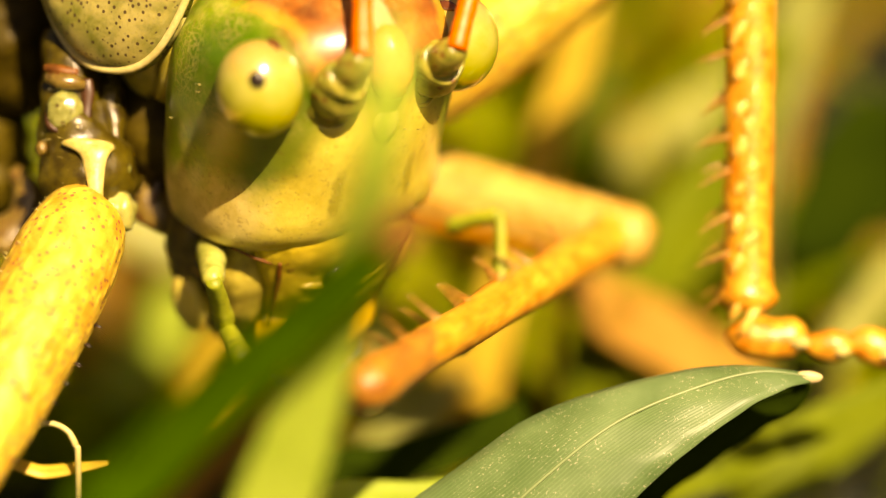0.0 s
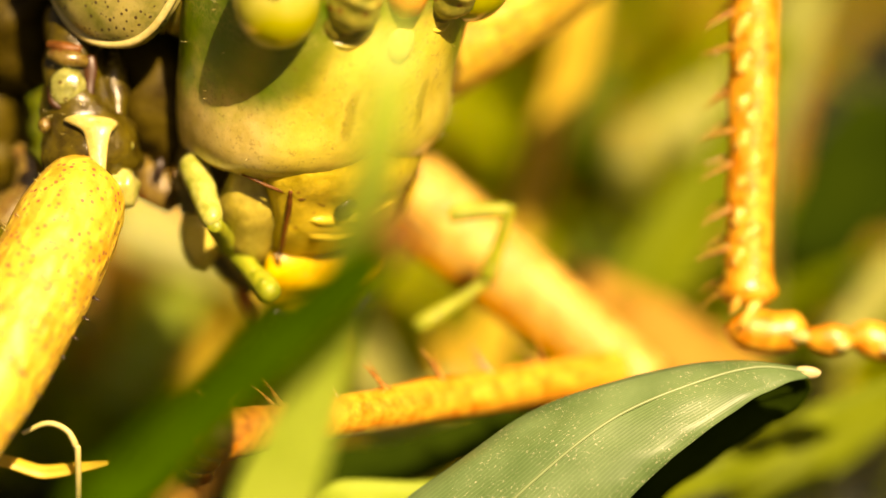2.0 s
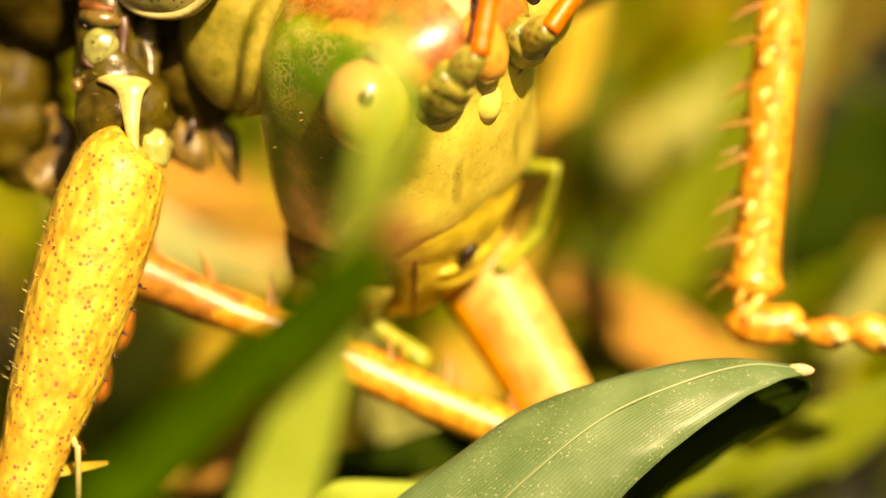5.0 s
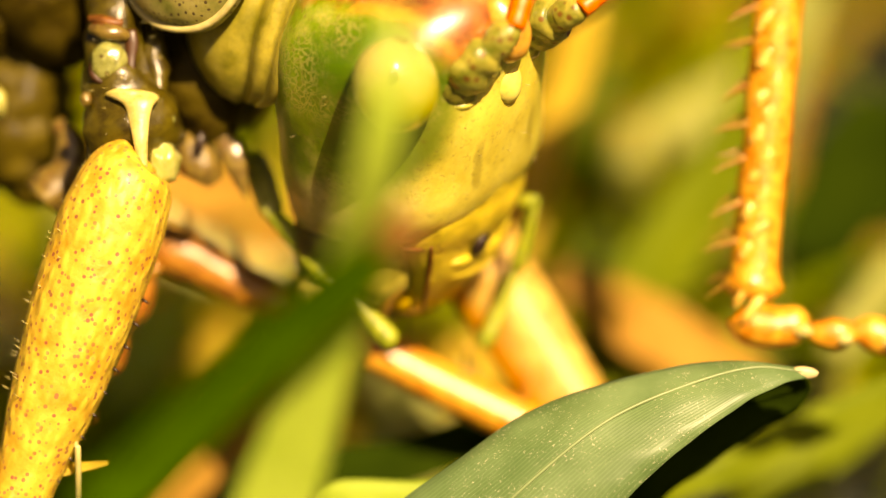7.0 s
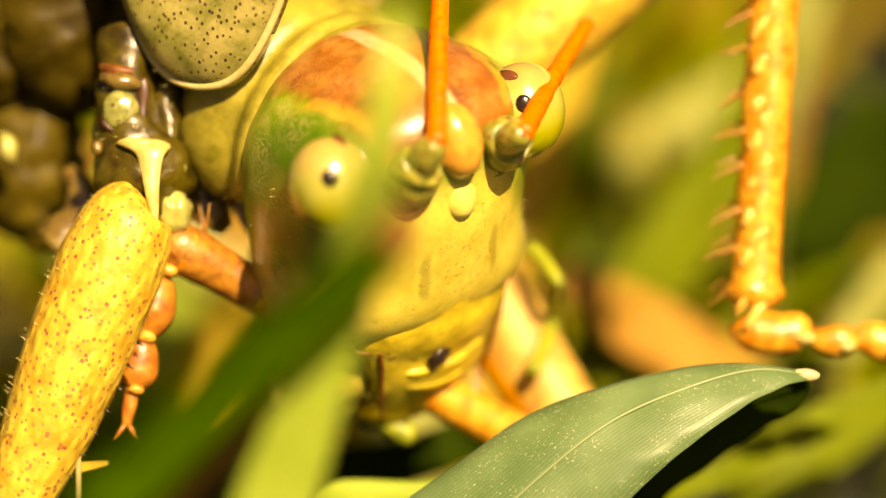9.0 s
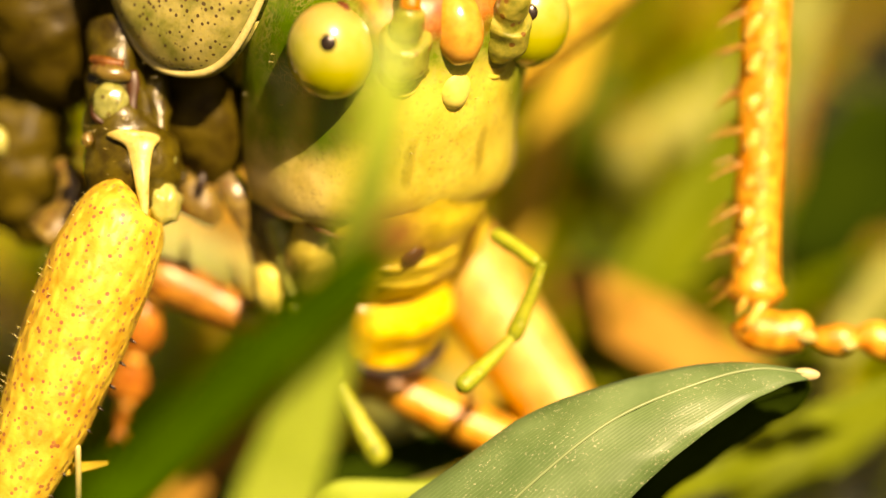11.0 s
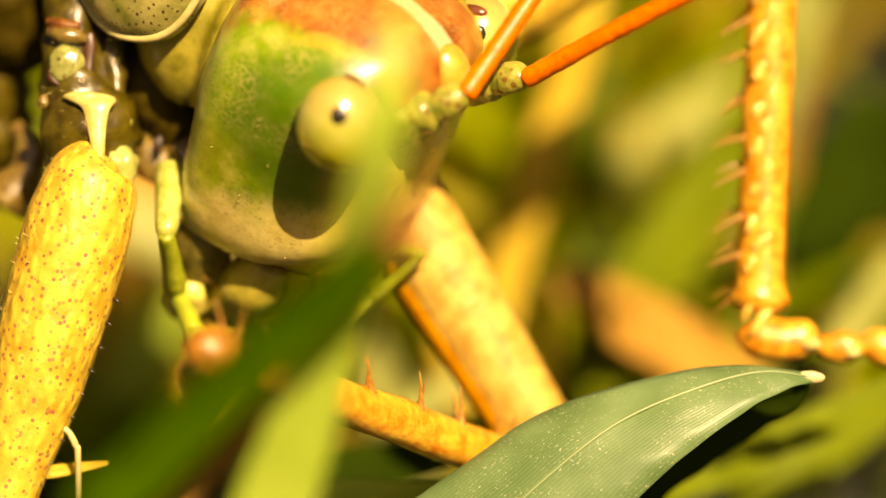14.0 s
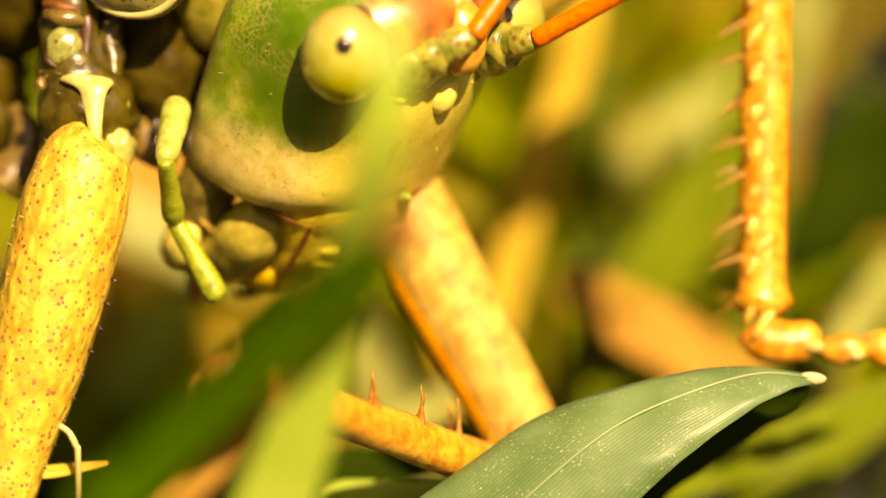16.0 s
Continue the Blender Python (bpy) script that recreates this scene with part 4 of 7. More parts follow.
def build_collar():
    """A soft hood round the back of the head: two thin folds at its front edge and a broad lobe behind them, round at both ends."""
    profile = ((-3.3, 0.80), (-3.15, 0.95), (-2.7, 1.03), (-2.1, 1.07), (-1.6, 1.075), (-1.2, 1.04), (-0.95, 0.985), (-0.8, 0.98), (-0.6, 1.01), (-0.35, 1.025), (-0.15, 1.00), (-0.02, 0.998),
               (0.15, 1.025), (0.4, 1.035), (0.56, 1.02), (0.60, 0.98), (0.45, 0.94), (-0.6, 0.92), (-2.5, 0.86))
    rings = []
    for z, k in spline(profile, 2):
        ring = []
        for j in range(57):
            deg = -22 + 220 * j / 56
            a = radians(deg)
            end = min(1.0, (deg + 22) / 26, (198 - deg) / 30)
            e = math.sqrt(max(0.0, 1 - (1 - end) ** 2))
            low = max(0.0, -math.sin(a))
            r = 3.25 * (k - 0.13 * (1 - e)) * (1 + 0.02 * noise.noise(Vector((math.cos(a) * 2.2, math.sin(a) * 2.2, z * 0.9))))
            ring.append(Vector((r * math.cos(a), -0.1 + r * math.sin(a) * (1.07 + 0.08 * low), -1.3 + (z + 1.3) * max(e, 0.04) - 0.5 * low)))
        rings.append(ring)
    bm = bmesh.new()
    made = [[bm.verts.new(q) for q in r] for r in rings]
    for r0, r1 in zip(made, made[1:]):
        for q in range(56):
            bm.faces.new((r0[q], r0[q + 1], r1[q + 1], r1[q]))
    return part("collar", bm, COLLAR, cricket, "pale yellow-green hood of soft folds behind the head")


collar = build_collar()

def lump(name, mat, points, label="", flat=1.0, wobble=0.3):
    return part(name, tube(points, 6, 22, flat=flat, wobble=wobble), mat, cricket, label)


part("thorax", ball((2.0, 2.6, -4.6), (3.4, 3.3, 2.6), (0, 35, 0), detail=32, wobble=0.25), THORAX, cricket, "olive-brown side of the thorax, darkened in colour for shade")
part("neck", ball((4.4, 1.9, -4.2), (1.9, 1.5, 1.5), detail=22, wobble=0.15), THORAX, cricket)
lump("breast", THORAX, [(1.2, 2.6, -2.6, 0.6), (1.7, 1.6, -2.3, 1.0), (2.2, 0.6, -2.2, 1.15), (2.4, -0.4, -2.3, 0.9), (2.3, -1.1, -2.3, 0.4)], "olive breast plate, darkened in colour for shade")
lump("membrane", MEMBRANE, [(1.4, -0.8, -2.2, 0.25), (1.7, -1.25, -2.0, 0.46), (2.2, -1.7, -2.0, 0.50), (2.5, -2.1, -2.1, 0.2)], "tan skin fold at the leg's root", flat=0.4)
lump("membrane", MEMBRANE, [(2.65, -0.75, -2.1, 0.25), (2.85, -1.25, -1.9, 0.36), (3.1, -1.9, -1.9, 0.24), (3.3, -2.5, -2.0, 0.04)], flat=0.4)
part("breathing_slit", ball((2.14, -1.10, -1.55), (0.13, 0.30, 0.10), (0, 0, -8), detail=12), BLACK, cricket, "black slit")
part("breathing_slit", ball((1.66, -1.02, -1.42), (0.10, 0.14, 0.1), (0, 0, 30), detail=12), BLACK, cricket)
lump("hip", COXA, [(0.1, 2.9, -1.0, 0.70), (0.05, 1.9, -0.70, 0.74), (0.05, 0.9, -0.60, 0.80), (0.26, 0.15, -0.52, 0.98), (0.46, -0.7, -0.45, 1.22), (0.55, -1.4, -0.35, 1.08), (0.7, -2.0, -0.1, 0.6)], "wet olive hip joint", wobble=0.22)
part("hip_spine", shield_spine(), IVORY, cricket, "ivory T-shaped spine on the hip")
lump("hip_rib", MEMBRANE, [(-0.52, 1.74, 0.0, 0.12), (-0.2, 1.66, 0.16, 0.22), (0.15, 1.60, 0.2, 0.20), (0.46, 1.52, 0.12, 0.10)], "tan rib with a wet gloss")
lump("hip_rib", RUSTY, [(-0.55, 1.98, -0.05, 0.10), (-0.15, 1.90, 0.1, 0.16), (0.3, 1.85, 0.1, 0.10)], "rusty rib")
part("hip_window", ball((-0.04, 0.90, 0.16), (0.46, 0.50, 0.26), (0, 0, 8), detail=24, wobble=0.14), WINDOW, cricket, "pale green glassy plate on the hip")
part("hip_window", ball((0.26, 0.50, 0.26), (0.14, 0.22, 0.12), (0, 0, 8), detail=16, wobble=0.3), IVORY, cricket)
lump("hip_frame", SHADE, [(-0.50, 0.95, 0.02, 0.04), (-0.42, 0.55, 0.16, 0.09), (-0.15, 0.36, 0.24, 0.07), (0.25, 0.32, 0.30, 0.06), (0.50, 0.42, 0.26, 0.05)], "red-brown edge of the plate", wobble=0.5)
lump("hip_frame", SHADE, [(0.50, 1.7, 0.0, 0.14), (0.52, 1.3, 0.06, 0.16), (0.50, 0.8, 0.12, 0.14), (0.48, 0.4, 0.20, 0.08)], flat=0.5, wobble=0.4)
lump("hip_ridge", COXA, [(0.95, 1.9, -0.95, 0.20), (1.05, 1.2, -0.75, 0.36), (1.12, 0.6, -0.55, 0.34), (1.16, 0.1, -0.35, 0.18)], wobble=0.4)
part("hip_panel", ball((1.36, -0.50, -0.02), (0.26, 0.34, 0.28), (0, 10, 12), detail=18, wobble=0.3), WINDOW, cricket, "glassy pale swelling beside the spine")
part("trochanter", ball((1.28, -1.62, -0.02), (0.46, 0.56, 0.44), (0, 0, 24), detail=22, wobble=0.3), BEAD, cricket, "pale greenish bead at the thigh's root")
part("hip_bead", ball((-0.62, -0.05, 0.1), (0.16, 0.2, 0.16), detail=16, wobble=0.2), MEMBRANE, cricket)
rng = random.Random(21)
tufts = []
for k in range(60):
    a, y = rng.uniform(-1.2, 4.2), rng.uniform(-1.9, 1.9)
    r = float(np.interp(-y, [-2, -0.2, 0.9, 1.9], [0.62, 0.88, 0.95, 0.7]))
    tufts.append(((0.35 + r * math.cos(a), y, -0.3 + r * math.sin(a)), (math.cos(a), rng.uniform(-0.3, 0.3), math.sin(a))))
part("hip_hairs", hairs(bmesh.new(), tufts, 0.22, 0.012), IVORY, cricket)
lump("rear_hip", REAR, [(-2.2, 1.9, -5.5, 0.9), (-2.8, 0.9, -5.4, 1.5), (-3.0, -0.5, -5.2, 1.6), (-2.4, -1.8, -5.0, 1.0), (-1.9, -2.4, -4.8, 0.4)], "mottled olive-brown hip of the middle leg, darkened in colour for shade")
lump("side_plate", SIDE, [(-2.4, 6.0, -4.3, 1.4), (-2.2, 4.4, -4.2, 1.9), (-1.9, 2.9, -4.1, 1.8), (-1.5, 1.7, -4.0, 1.1), (-1.1, 1.0, -4.0, 0.3)], "olive side plate of the thorax, darkened in colour for shade")
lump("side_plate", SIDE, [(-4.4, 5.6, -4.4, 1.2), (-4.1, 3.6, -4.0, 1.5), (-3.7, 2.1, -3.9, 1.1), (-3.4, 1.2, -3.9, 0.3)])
# pale knob added in place of a white highlight on the rear hip
lump("rear_knob", BEAD, [(-3.3, 0.4, -2.6, 0.08), (-3.15, 0.15, -2.4, 0.22), (-3.1, -0.15, -2.4, 0.22), (-3.0, -0.4, -2.6, 0.06)], "pale shiny knob standing in for a highlight", wobble=0.2)
lump("rear_knob", MEMBRANE, [(-1.6, -0.5, -2.6, 0.2), (-1.25, -1.1, -2.5, 0.40), (-1.3, -1.8, -2.5, 0.50), (-1.9, -2.5, -2.6, 0.7)], "pale green-tan fold", wobble=0.2)


def build_near_femur():
    """The stout yellow thigh of the fore leg, along -y from the hip."""
    ob = part("fore_femur", tube([(0.0, 0.35, 0, 0.45), (-0.1, 0.1, 0, 0.95), (-0.15, -0.6, 0, 1.24), (-0.15, -2.0, 0, 1.36), (-0.08, -4.2, 0, 1.30), (0.0, -6.2, 0, 1.10), (0.03, -8.0, 0, 0.84), (0.03, -8.9, 0, 0.80), (0, -9.5, 0, 0.5)], 7, 30, wobble=0.03), FEMUR, cricket, "stout yellow thigh with fine brown spots")
    bm = bmesh.new()
    rng = random.Random(11)
    for k in range(46):
        y = -0.1 - 6.5 * (k / 46) - rng.uniform(0, 0.1)
        r = float(np.interp(-y, [0, 0.8, 2.2, 4.2, 6.2, 8], [1.0, 1.26, 1.36, 1.30, 1.10, 0.84])) - 0.05
        a = rng.uniform(-0.9, 0.9)
        cone((-0.1 - r * math.cos(a), y, r * math.sin(a)), (-0.1 - (r + 0.22) * math.cos(a), y + 0.06, (r + 0.22) * math.sin(a)), 0.018, bm, 4)
    part("hairs", bm, IVORY, ob)
    for k in range(9):
        y = -3.0 - 0.62 * k
        r = float(np.interp(-y, [0, 0.8, 2.2, 4.2, 6.2, 8], [1.0, 1.26, 1.36, 1.30, 1.10, 0.84]))
        part("spine", cone((-0.05 + r - 0.06, y, 0.2), (-0.05 + r + 0.16, y - 0.05, 0.25), 0.05, bmesh.new()), BLACK, ob)
    return ob


near_femur = build_near_femur()
far_femur = part("fore_femur", tube([(0, 0.3, 0, 0.7), (0, -1.5, 0, 1.15), (0, -4.0, 0, 1.2), (0, -7.5, 0, 1.06), (0, -11.0, 0, 0.90), (0, -12.3, 0, 0.84), (0, -12.8, 0, 0.5)], 7, 24, flat=0.85), FEMUR_FAR, cricket, "glossy pale yellow thigh with an orange lower side")
part("keel", tube([(-0.66, -1.3, 0.10, 0.50), (-0.74, -4.0, 0.10, 0.56), (-0.64, -7.5, 0.10, 0.54), (-0.50, -11.5, 0.08, 0.46)], 6, 12), KEEL, far_femur, "orange keel")


def build_tibia(length, r0, r1, spines, side, spine_len, label, name="tibia"):
    ob = part(name, tube([(0, 0.2, 0, r0 * 0.8), (0, -0.3, 0, r0 * 1.15), (0, -1.0, 0, r0), (0, -0.5 * length, 0, (r0 + r1) / 2), (0, -0.9 * length, 0, r1), (0, -0.97 * length, 0, r1 * 1.2), (0, -length, 0, r1 * 0.8)], 7, 20, wobble=0.13), ORANGE, cricket, label)
    tooth, jit = None, random.Random(spines)
    for k in range(spines):
        y = -length * (0.22 + 0.74 * k / (spines - 1))
        for j, (sx, sz) in enumerate(((side, 0.35), (side * 0.75, -0.6))):
            m = pose(sx * r1 * 0.8 * MM, (y + 0.3 * j + jit.uniform(-0.1, 0.1)) * MM, sz * r1 * MM, jit.uniform(-15, 15), jit.uniform(-20, 20), jit.uniform(-16, 16))
            if tooth is None:
                bm = tube([(0, 0.05, 0, 0.11), (side * 0.30 * spine_len, -0.12 * spine_len, 0, 0.065), (side * 0.66 * spine_len, -0.34 * spine_len, 0, 0.035), (side * 1.0 * spine_len, -0.60 * spine_len, 0, 0.01)], 3, 8)
                s = part("spine", bm, SPINE, ob)
                s.matrix_basis = m
                tooth = s.data
            else:
                again("spine", tooth, ob, m)
    return ob


far_tibia = build_tibia(13.6, 0.60, 0.54, 7, -1, 0.9, "orange shin with a double row of spines")
part("shin_end", tube([(0, -9.6, 0, 0.45), (0, -10.4, 0, 0.54), (0, -12.0, 0, 0.57), (0, -13.3, 0, 0.64), (0, -13.9, 0, 0.35)], 6, 20, wobble=0.1), SHADE_RUST, far_tibia, "red-brown end of the shin, darkened partly for shade")
mid_femur = part("middle_femur", tube([(0, 0.2, 0, 0.7), (0, -1.5, 0, 1.25), (0, -4.0, 0, 1.35), (0, -8, 0, 1.1), (0, -12.5, 0, 0.8), (0, -13.5, 0, 0.6)], 6, 24), FEMUR, cricket, "yellow-orange spotted thigh of the middle leg")
mid_tibia = build_tibia(12.2, 0.66, 0.62, 10, -1, 0.82, "upright orange shin with curved spines")
bm = bmesh.new()
rng = random.Random(8)
for k in range(20):
    y = -12.2 * (0.22 + 0.74 * (k / 2 + 0.3) / 9) + rng.uniform(-0.12, 0.12)
    ball((-0.26 + rng.uniform(-0.06, 0.06) + 0.26 * (k % 2), y, 0.45 + 0.06 * (k % 2)), (rng.uniform(0.12, 0.19), rng.uniform(0.30, 0.50), 0.17), (0, 0, rng.uniform(-34, -14)), bm=bm, detail=12, wobble=0.4)
part("pale_ridge", bm, FLECK, mid_tibia, "pale swellings under the spines")


def build_tarsus(points, name, label, mat, pad):
    """Heart-shaped foot joints one after the other, with two claws."""
    ob = part(name, tube(points[0], 5, 16, flat=0.8, wobble=0.1), mat, cricket, label)
    for seg in points[1:-1]:
        part("foot_joint", tube(seg, 5, 14, flat=0.8, wobble=0.1), mat, ob)
    for seg in points[:-2]:
        q = seg[-2]
        part("pad", ball((q[0] + 0.12, q[1] - 0.12, q[2] + 0.75 * q[3]), (0.52 * q[3], 0.34 * q[3], 0.28 * q[3]), detail=12, wobble=0.3), pad, ob, "pale foot pad")
    for a, b in points[-1]:
        part("claw", cone(a, b, 0.09, bmesh.new(), 8), mat, ob)
    return ob


far_tarsus = build_tarsus([
    [(0, 0.2, 0, 0.24), (0, -0.15, 0, 0.39), (0.05, -0.55, 0, 0.44), (0, -0.8, 0, 0.22)],
    [(0, -0.75, 0, 0.20), (-0.05, -1.1, 0, 0.51), (-0.1, -1.8, 0, 0.67), (-0.1, -2.3, 0, 0.49), (-0.1, -2.45, 0, 0.18)],
    [(-0.05, -2.4, 0, 0.18), (-0.05, -2.7, 0.1, 0.39), (0.0, -3.3, 0.1, 0.54), (0, -3.65, 0.1, 0.37), (0, -3.8, 0.1, 0.15)],
    [(0, -3.6, 0.1, 0.16), (0.05, -4.2, 0.15, 0.18), (0.1, -4.7, 0.15, 0.13)],
    [((0.1, -4.65, 0.18), (0.5, -5.0, 0.3)), ((0.1, -4.65, 0.18), (-0.1, -5.15, 0.3))]], "fore_tarsus", "rust-orange lobed foot", RUST, BROW)
mid_tarsus = build_tarsus([
    [(-0.2, 0.3, 0, 0.5), (0.1, -0.05, 0.05, 0.58), (0.7, -0.12, 0.1, 0.56), (1.2, -0.08, 0.1, 0.50), (1.5, -0.1, 0.1, 0.25)],
    [(1.55, -0.2, 0, 0.22), (1.9, -0.3, 0, 0.36), (2.3, -0.3, 0, 0.42), (2.7, -0.25, 0, 0.25)],
    [(2.65, -0.2, 0, 0.25), (3.0, -0.25, -0.1, 0.44), (3.5, -0.4, -0.1, 0.46), (4.0, -0.6, -0.1, 0.3)],
    [(3.9, -0.6, -0.1, 0.2), (4.8, -0.9, -0.1, 0.2), (5.6, -1.3, -0.1, 0.16)],
    [((5.5, -1.3, -0.1), (6.0, -1.7, 0.1)), ((5.5, -1.3, -0.1), (6.0, -1.5, -0.4))]], "middle_tarsus", "orange lobed foot with pale pads", ORANGE, IVORY)

# ---- small dry curl beside the thigh ----
curl = tube([(-10.5, -4.6, -0.5, 0.06), (-9.9, -4.35, -0.4, 0.07), (-9.4, -4.5, -0.3, 0.08), (-9.15, -4.9, -0.3, 0.09), (-9.1, -5.3, -0.4, 0.08), (-9.1, -8.5, -1.5, 0.08), root_point((-9.1, -9.5, -2.0)) + (0.08,)], 6, 8)
tagged(at_stage(part("tendril", curl, RIM)), "pale dry curled tendril in the grass", "tendril")


# ---- movement ----
def motions():
    walk(cricket, [
        (0, pose(-0.009438, 0.001990, 0.017902, 65.0, -0.0, 0.0)), (0.5, pose(-0.009480, 0.001972, 0.017863, 65.0, -0.0, 0.0)),
        (1, pose(-0.009480, 0.001990, 0.017902, 65.0, -0.0, 0.0)), (1.5, pose(-0.009438, 0.002080, 0.018095, 65.0, -0.0, 0.0)),
        (2, pose(-0.009367, 0.002236, 0.018429, 65.0, -0.0, 0.0)), (2.1, pose(-0.009480, 0.002320, 0.018608, 65.0, -0.0, 0.0)),
        (2.3, pose(-0.009636, 0.002649, 0.019315, 65.0, -0.0, 0.0)), (2.5, pose(-0.009650, 0.002769, 0.019572, 65.0, -0.0, 0.0)),
        (3, pose(-0.009650, 0.002889, 0.019828, 65.0, -0.0, 0.0)), (3.2, pose(-0.009480, 0.002925, 0.019906, 65.0, -0.0, 0.0)),
        (3.5, pose(-0.009098, 0.002949, 0.019957, 65.0, -0.0, 0.0)), (4, pose(-0.008588, 0.002835, 0.019713, 65.0, -0.0, 0.0)),
        (6.5, pose(-0.008503, 0.002577, 0.019161, 65.0, -0.0, 0.0)), (7, pose(-0.008333, 0.002511, 0.019019, 65.0, -0.0, 0.0)),
        (7.5, pose(-0.008375, 0.002386, 0.018750, 65.0, -0.0, 0.0)), (8, pose(-0.008162, 0.002134, 0.018210, 65.0, -0.0, 0.0)),
        (8.5, pose(-0.008077, 0.002014, 0.017953, 65.0, -0.0, 0.0)), (9, pose(-0.008049, 0.001996, 0.017915, 65.0, -0.0, 0.0)),
        (11.5, pose(-0.008333, 0.002092, 0.018120, 65.0, -0.0, 0.0)), (11.8, pose(-0.008389, 0.002134, 0.018210, 65.0, -0.0, 0.0)),
        (12, pose(-0.009027, 0.002421, 0.018827, 65.0, -0.0, 0.0)), (12.1, pose(-0.009268, 0.002445, 0.018878, 65.0, -0.0, 0.0)),
        (12.5, pose(-0.009395, 0.002457, 0.018904, 65.0, -0.0, 0.0)), (13, pose(-0.009594, 0.002457, 0.018904, 65.0, -0.0, 0.0)),
        (13.2, pose(-0.009551, 0.002445, 0.018878, 65.0, -0.0, 0.0)), (13.5, pose(-0.009395, 0.002410, 0.018801, 65.0, -0.0, 0.0)),
        (14, pose(-0.009395, 0.002481, 0.018955, 65.0, -0.0, 0.0)), (14.5, pose(-0.009480, 0.002529, 0.019058, 65.0, -0.0, 0.0)),
        (15, pose(-0.009466, 0.002595, 0.019199, 65.0, -0.0, 0.0)), (15.5, pose(-0.009509, 0.002637, 0.019289, 65.0, -0.0, 0.0)),
        (16, pose(-0.009466, 0.002667, 0.019353, 65.0, -0.0, 0.0)),
    ])
    walk(head, [
        (0, pose(0.006506, 0.001640, 0.000483, 32.6, 31.5, 16.5)), (0.5, pose(0.006602, 0.001937, 0.000339, 29.2, 34.4, 12.5)),
        (1, pose(0.006584, 0.002129, 0.000525, 27.7, 35.0, 12.1)), (1.5, pose(0.006674, 0.002541, 0.000363, 28.1, 35.0, 11.5)),
        (2, pose(0.006803, 0.002833, 0.000480, 26.1, 33.6, 12.0)), (2.1, pose(0.006966, 0.002434, 0.000480, 26.1, 33.6, 12.0)),
        (2.3, pose(0.006250, 0.000608, -0.000132, 59.2, 21.0, 15.0)), (2.5, pose(0.006247, -0.000072, -0.000071, 64.2, 21.0, 15.0)),
        (3, pose(0.006497, -0.000329, -0.000172, 64.7, 20.0, 26.3)), (3.2, pose(0.006734, -0.000441, -0.000247, 58.7, 20.0, 26.3)),
        (3.5, pose(0.007245, -0.000323, -0.000047, 47.5, 29.5, 36.9)), (4, pose(0.007531, 0.000157, 0.000217, 37.7, 27.4, 34.2)),
        (6.5, pose(0.008165, 0.000408, -0.000168, 44.2, 41.7, 36.6)), (7, pose(0.007942, 0.000954, 0.000025, 40.5, 38.9, 36.8)),
        (7.5, pose(0.007653, 0.000789, 0.000127, 32.6, 37.8, 33.9)), (8, pose(0.007161, 0.000166, 0.000587, 32.5, 37.4, 38.9)),
        (8.5, pose(0.006990, -0.000517, 0.000300, 28.7, 27.1, 24.3)), (9, pose(0.006950, -0.000512, 0.000454, 31.2, 29.2, 24.0)),
        (11.5, pose(0.007232, 0.002322, -0.000787, 23.7, 30.1, 11.2)), (11.8, pose(0.007139, 0.002203, -0.000787, 23.7, 30.1, 11.2)),
        (12, pose(0.006857, -0.000212, -0.000091, 47.2, 26.4, 21.6)), (12.1, pose(0.006729, -0.000165, 0.000013, 56.0, 22.8, 19.0)),
        (12.5, pose(0.006371, -0.000307, 0.000077, 62.0, 22.8, 19.0)), (13, pose(0.006063, -0.000484, -0.000231, 64.8, 22.2, 14.1)),
        (13.2, pose(0.006127, -0.000348, -0.000270, 61.8, 22.2, 14.1)), (13.5, pose(0.006497, 0.000702, 0.000407, 33.7, 35.1, 10.8)),
        (14, pose(0.007093, 0.000231, 0.000371, 54.2, 46.0, 36.0)), (14.5, pose(0.007354, 0.000151, 0.000005, 50.5, 50.3, 26.0)),
        (15, pose(0.007362, 0.000149, -0.000076, 51.1, 53.4, 24.9)), (15.5, pose(0.007490, 0.000194, -0.000334, 44.4, 49.2, 15.8)),
        (16, pose(0.007649, 0.000868, -0.000145, 39.5, 45.9, 16.6)),
    ])
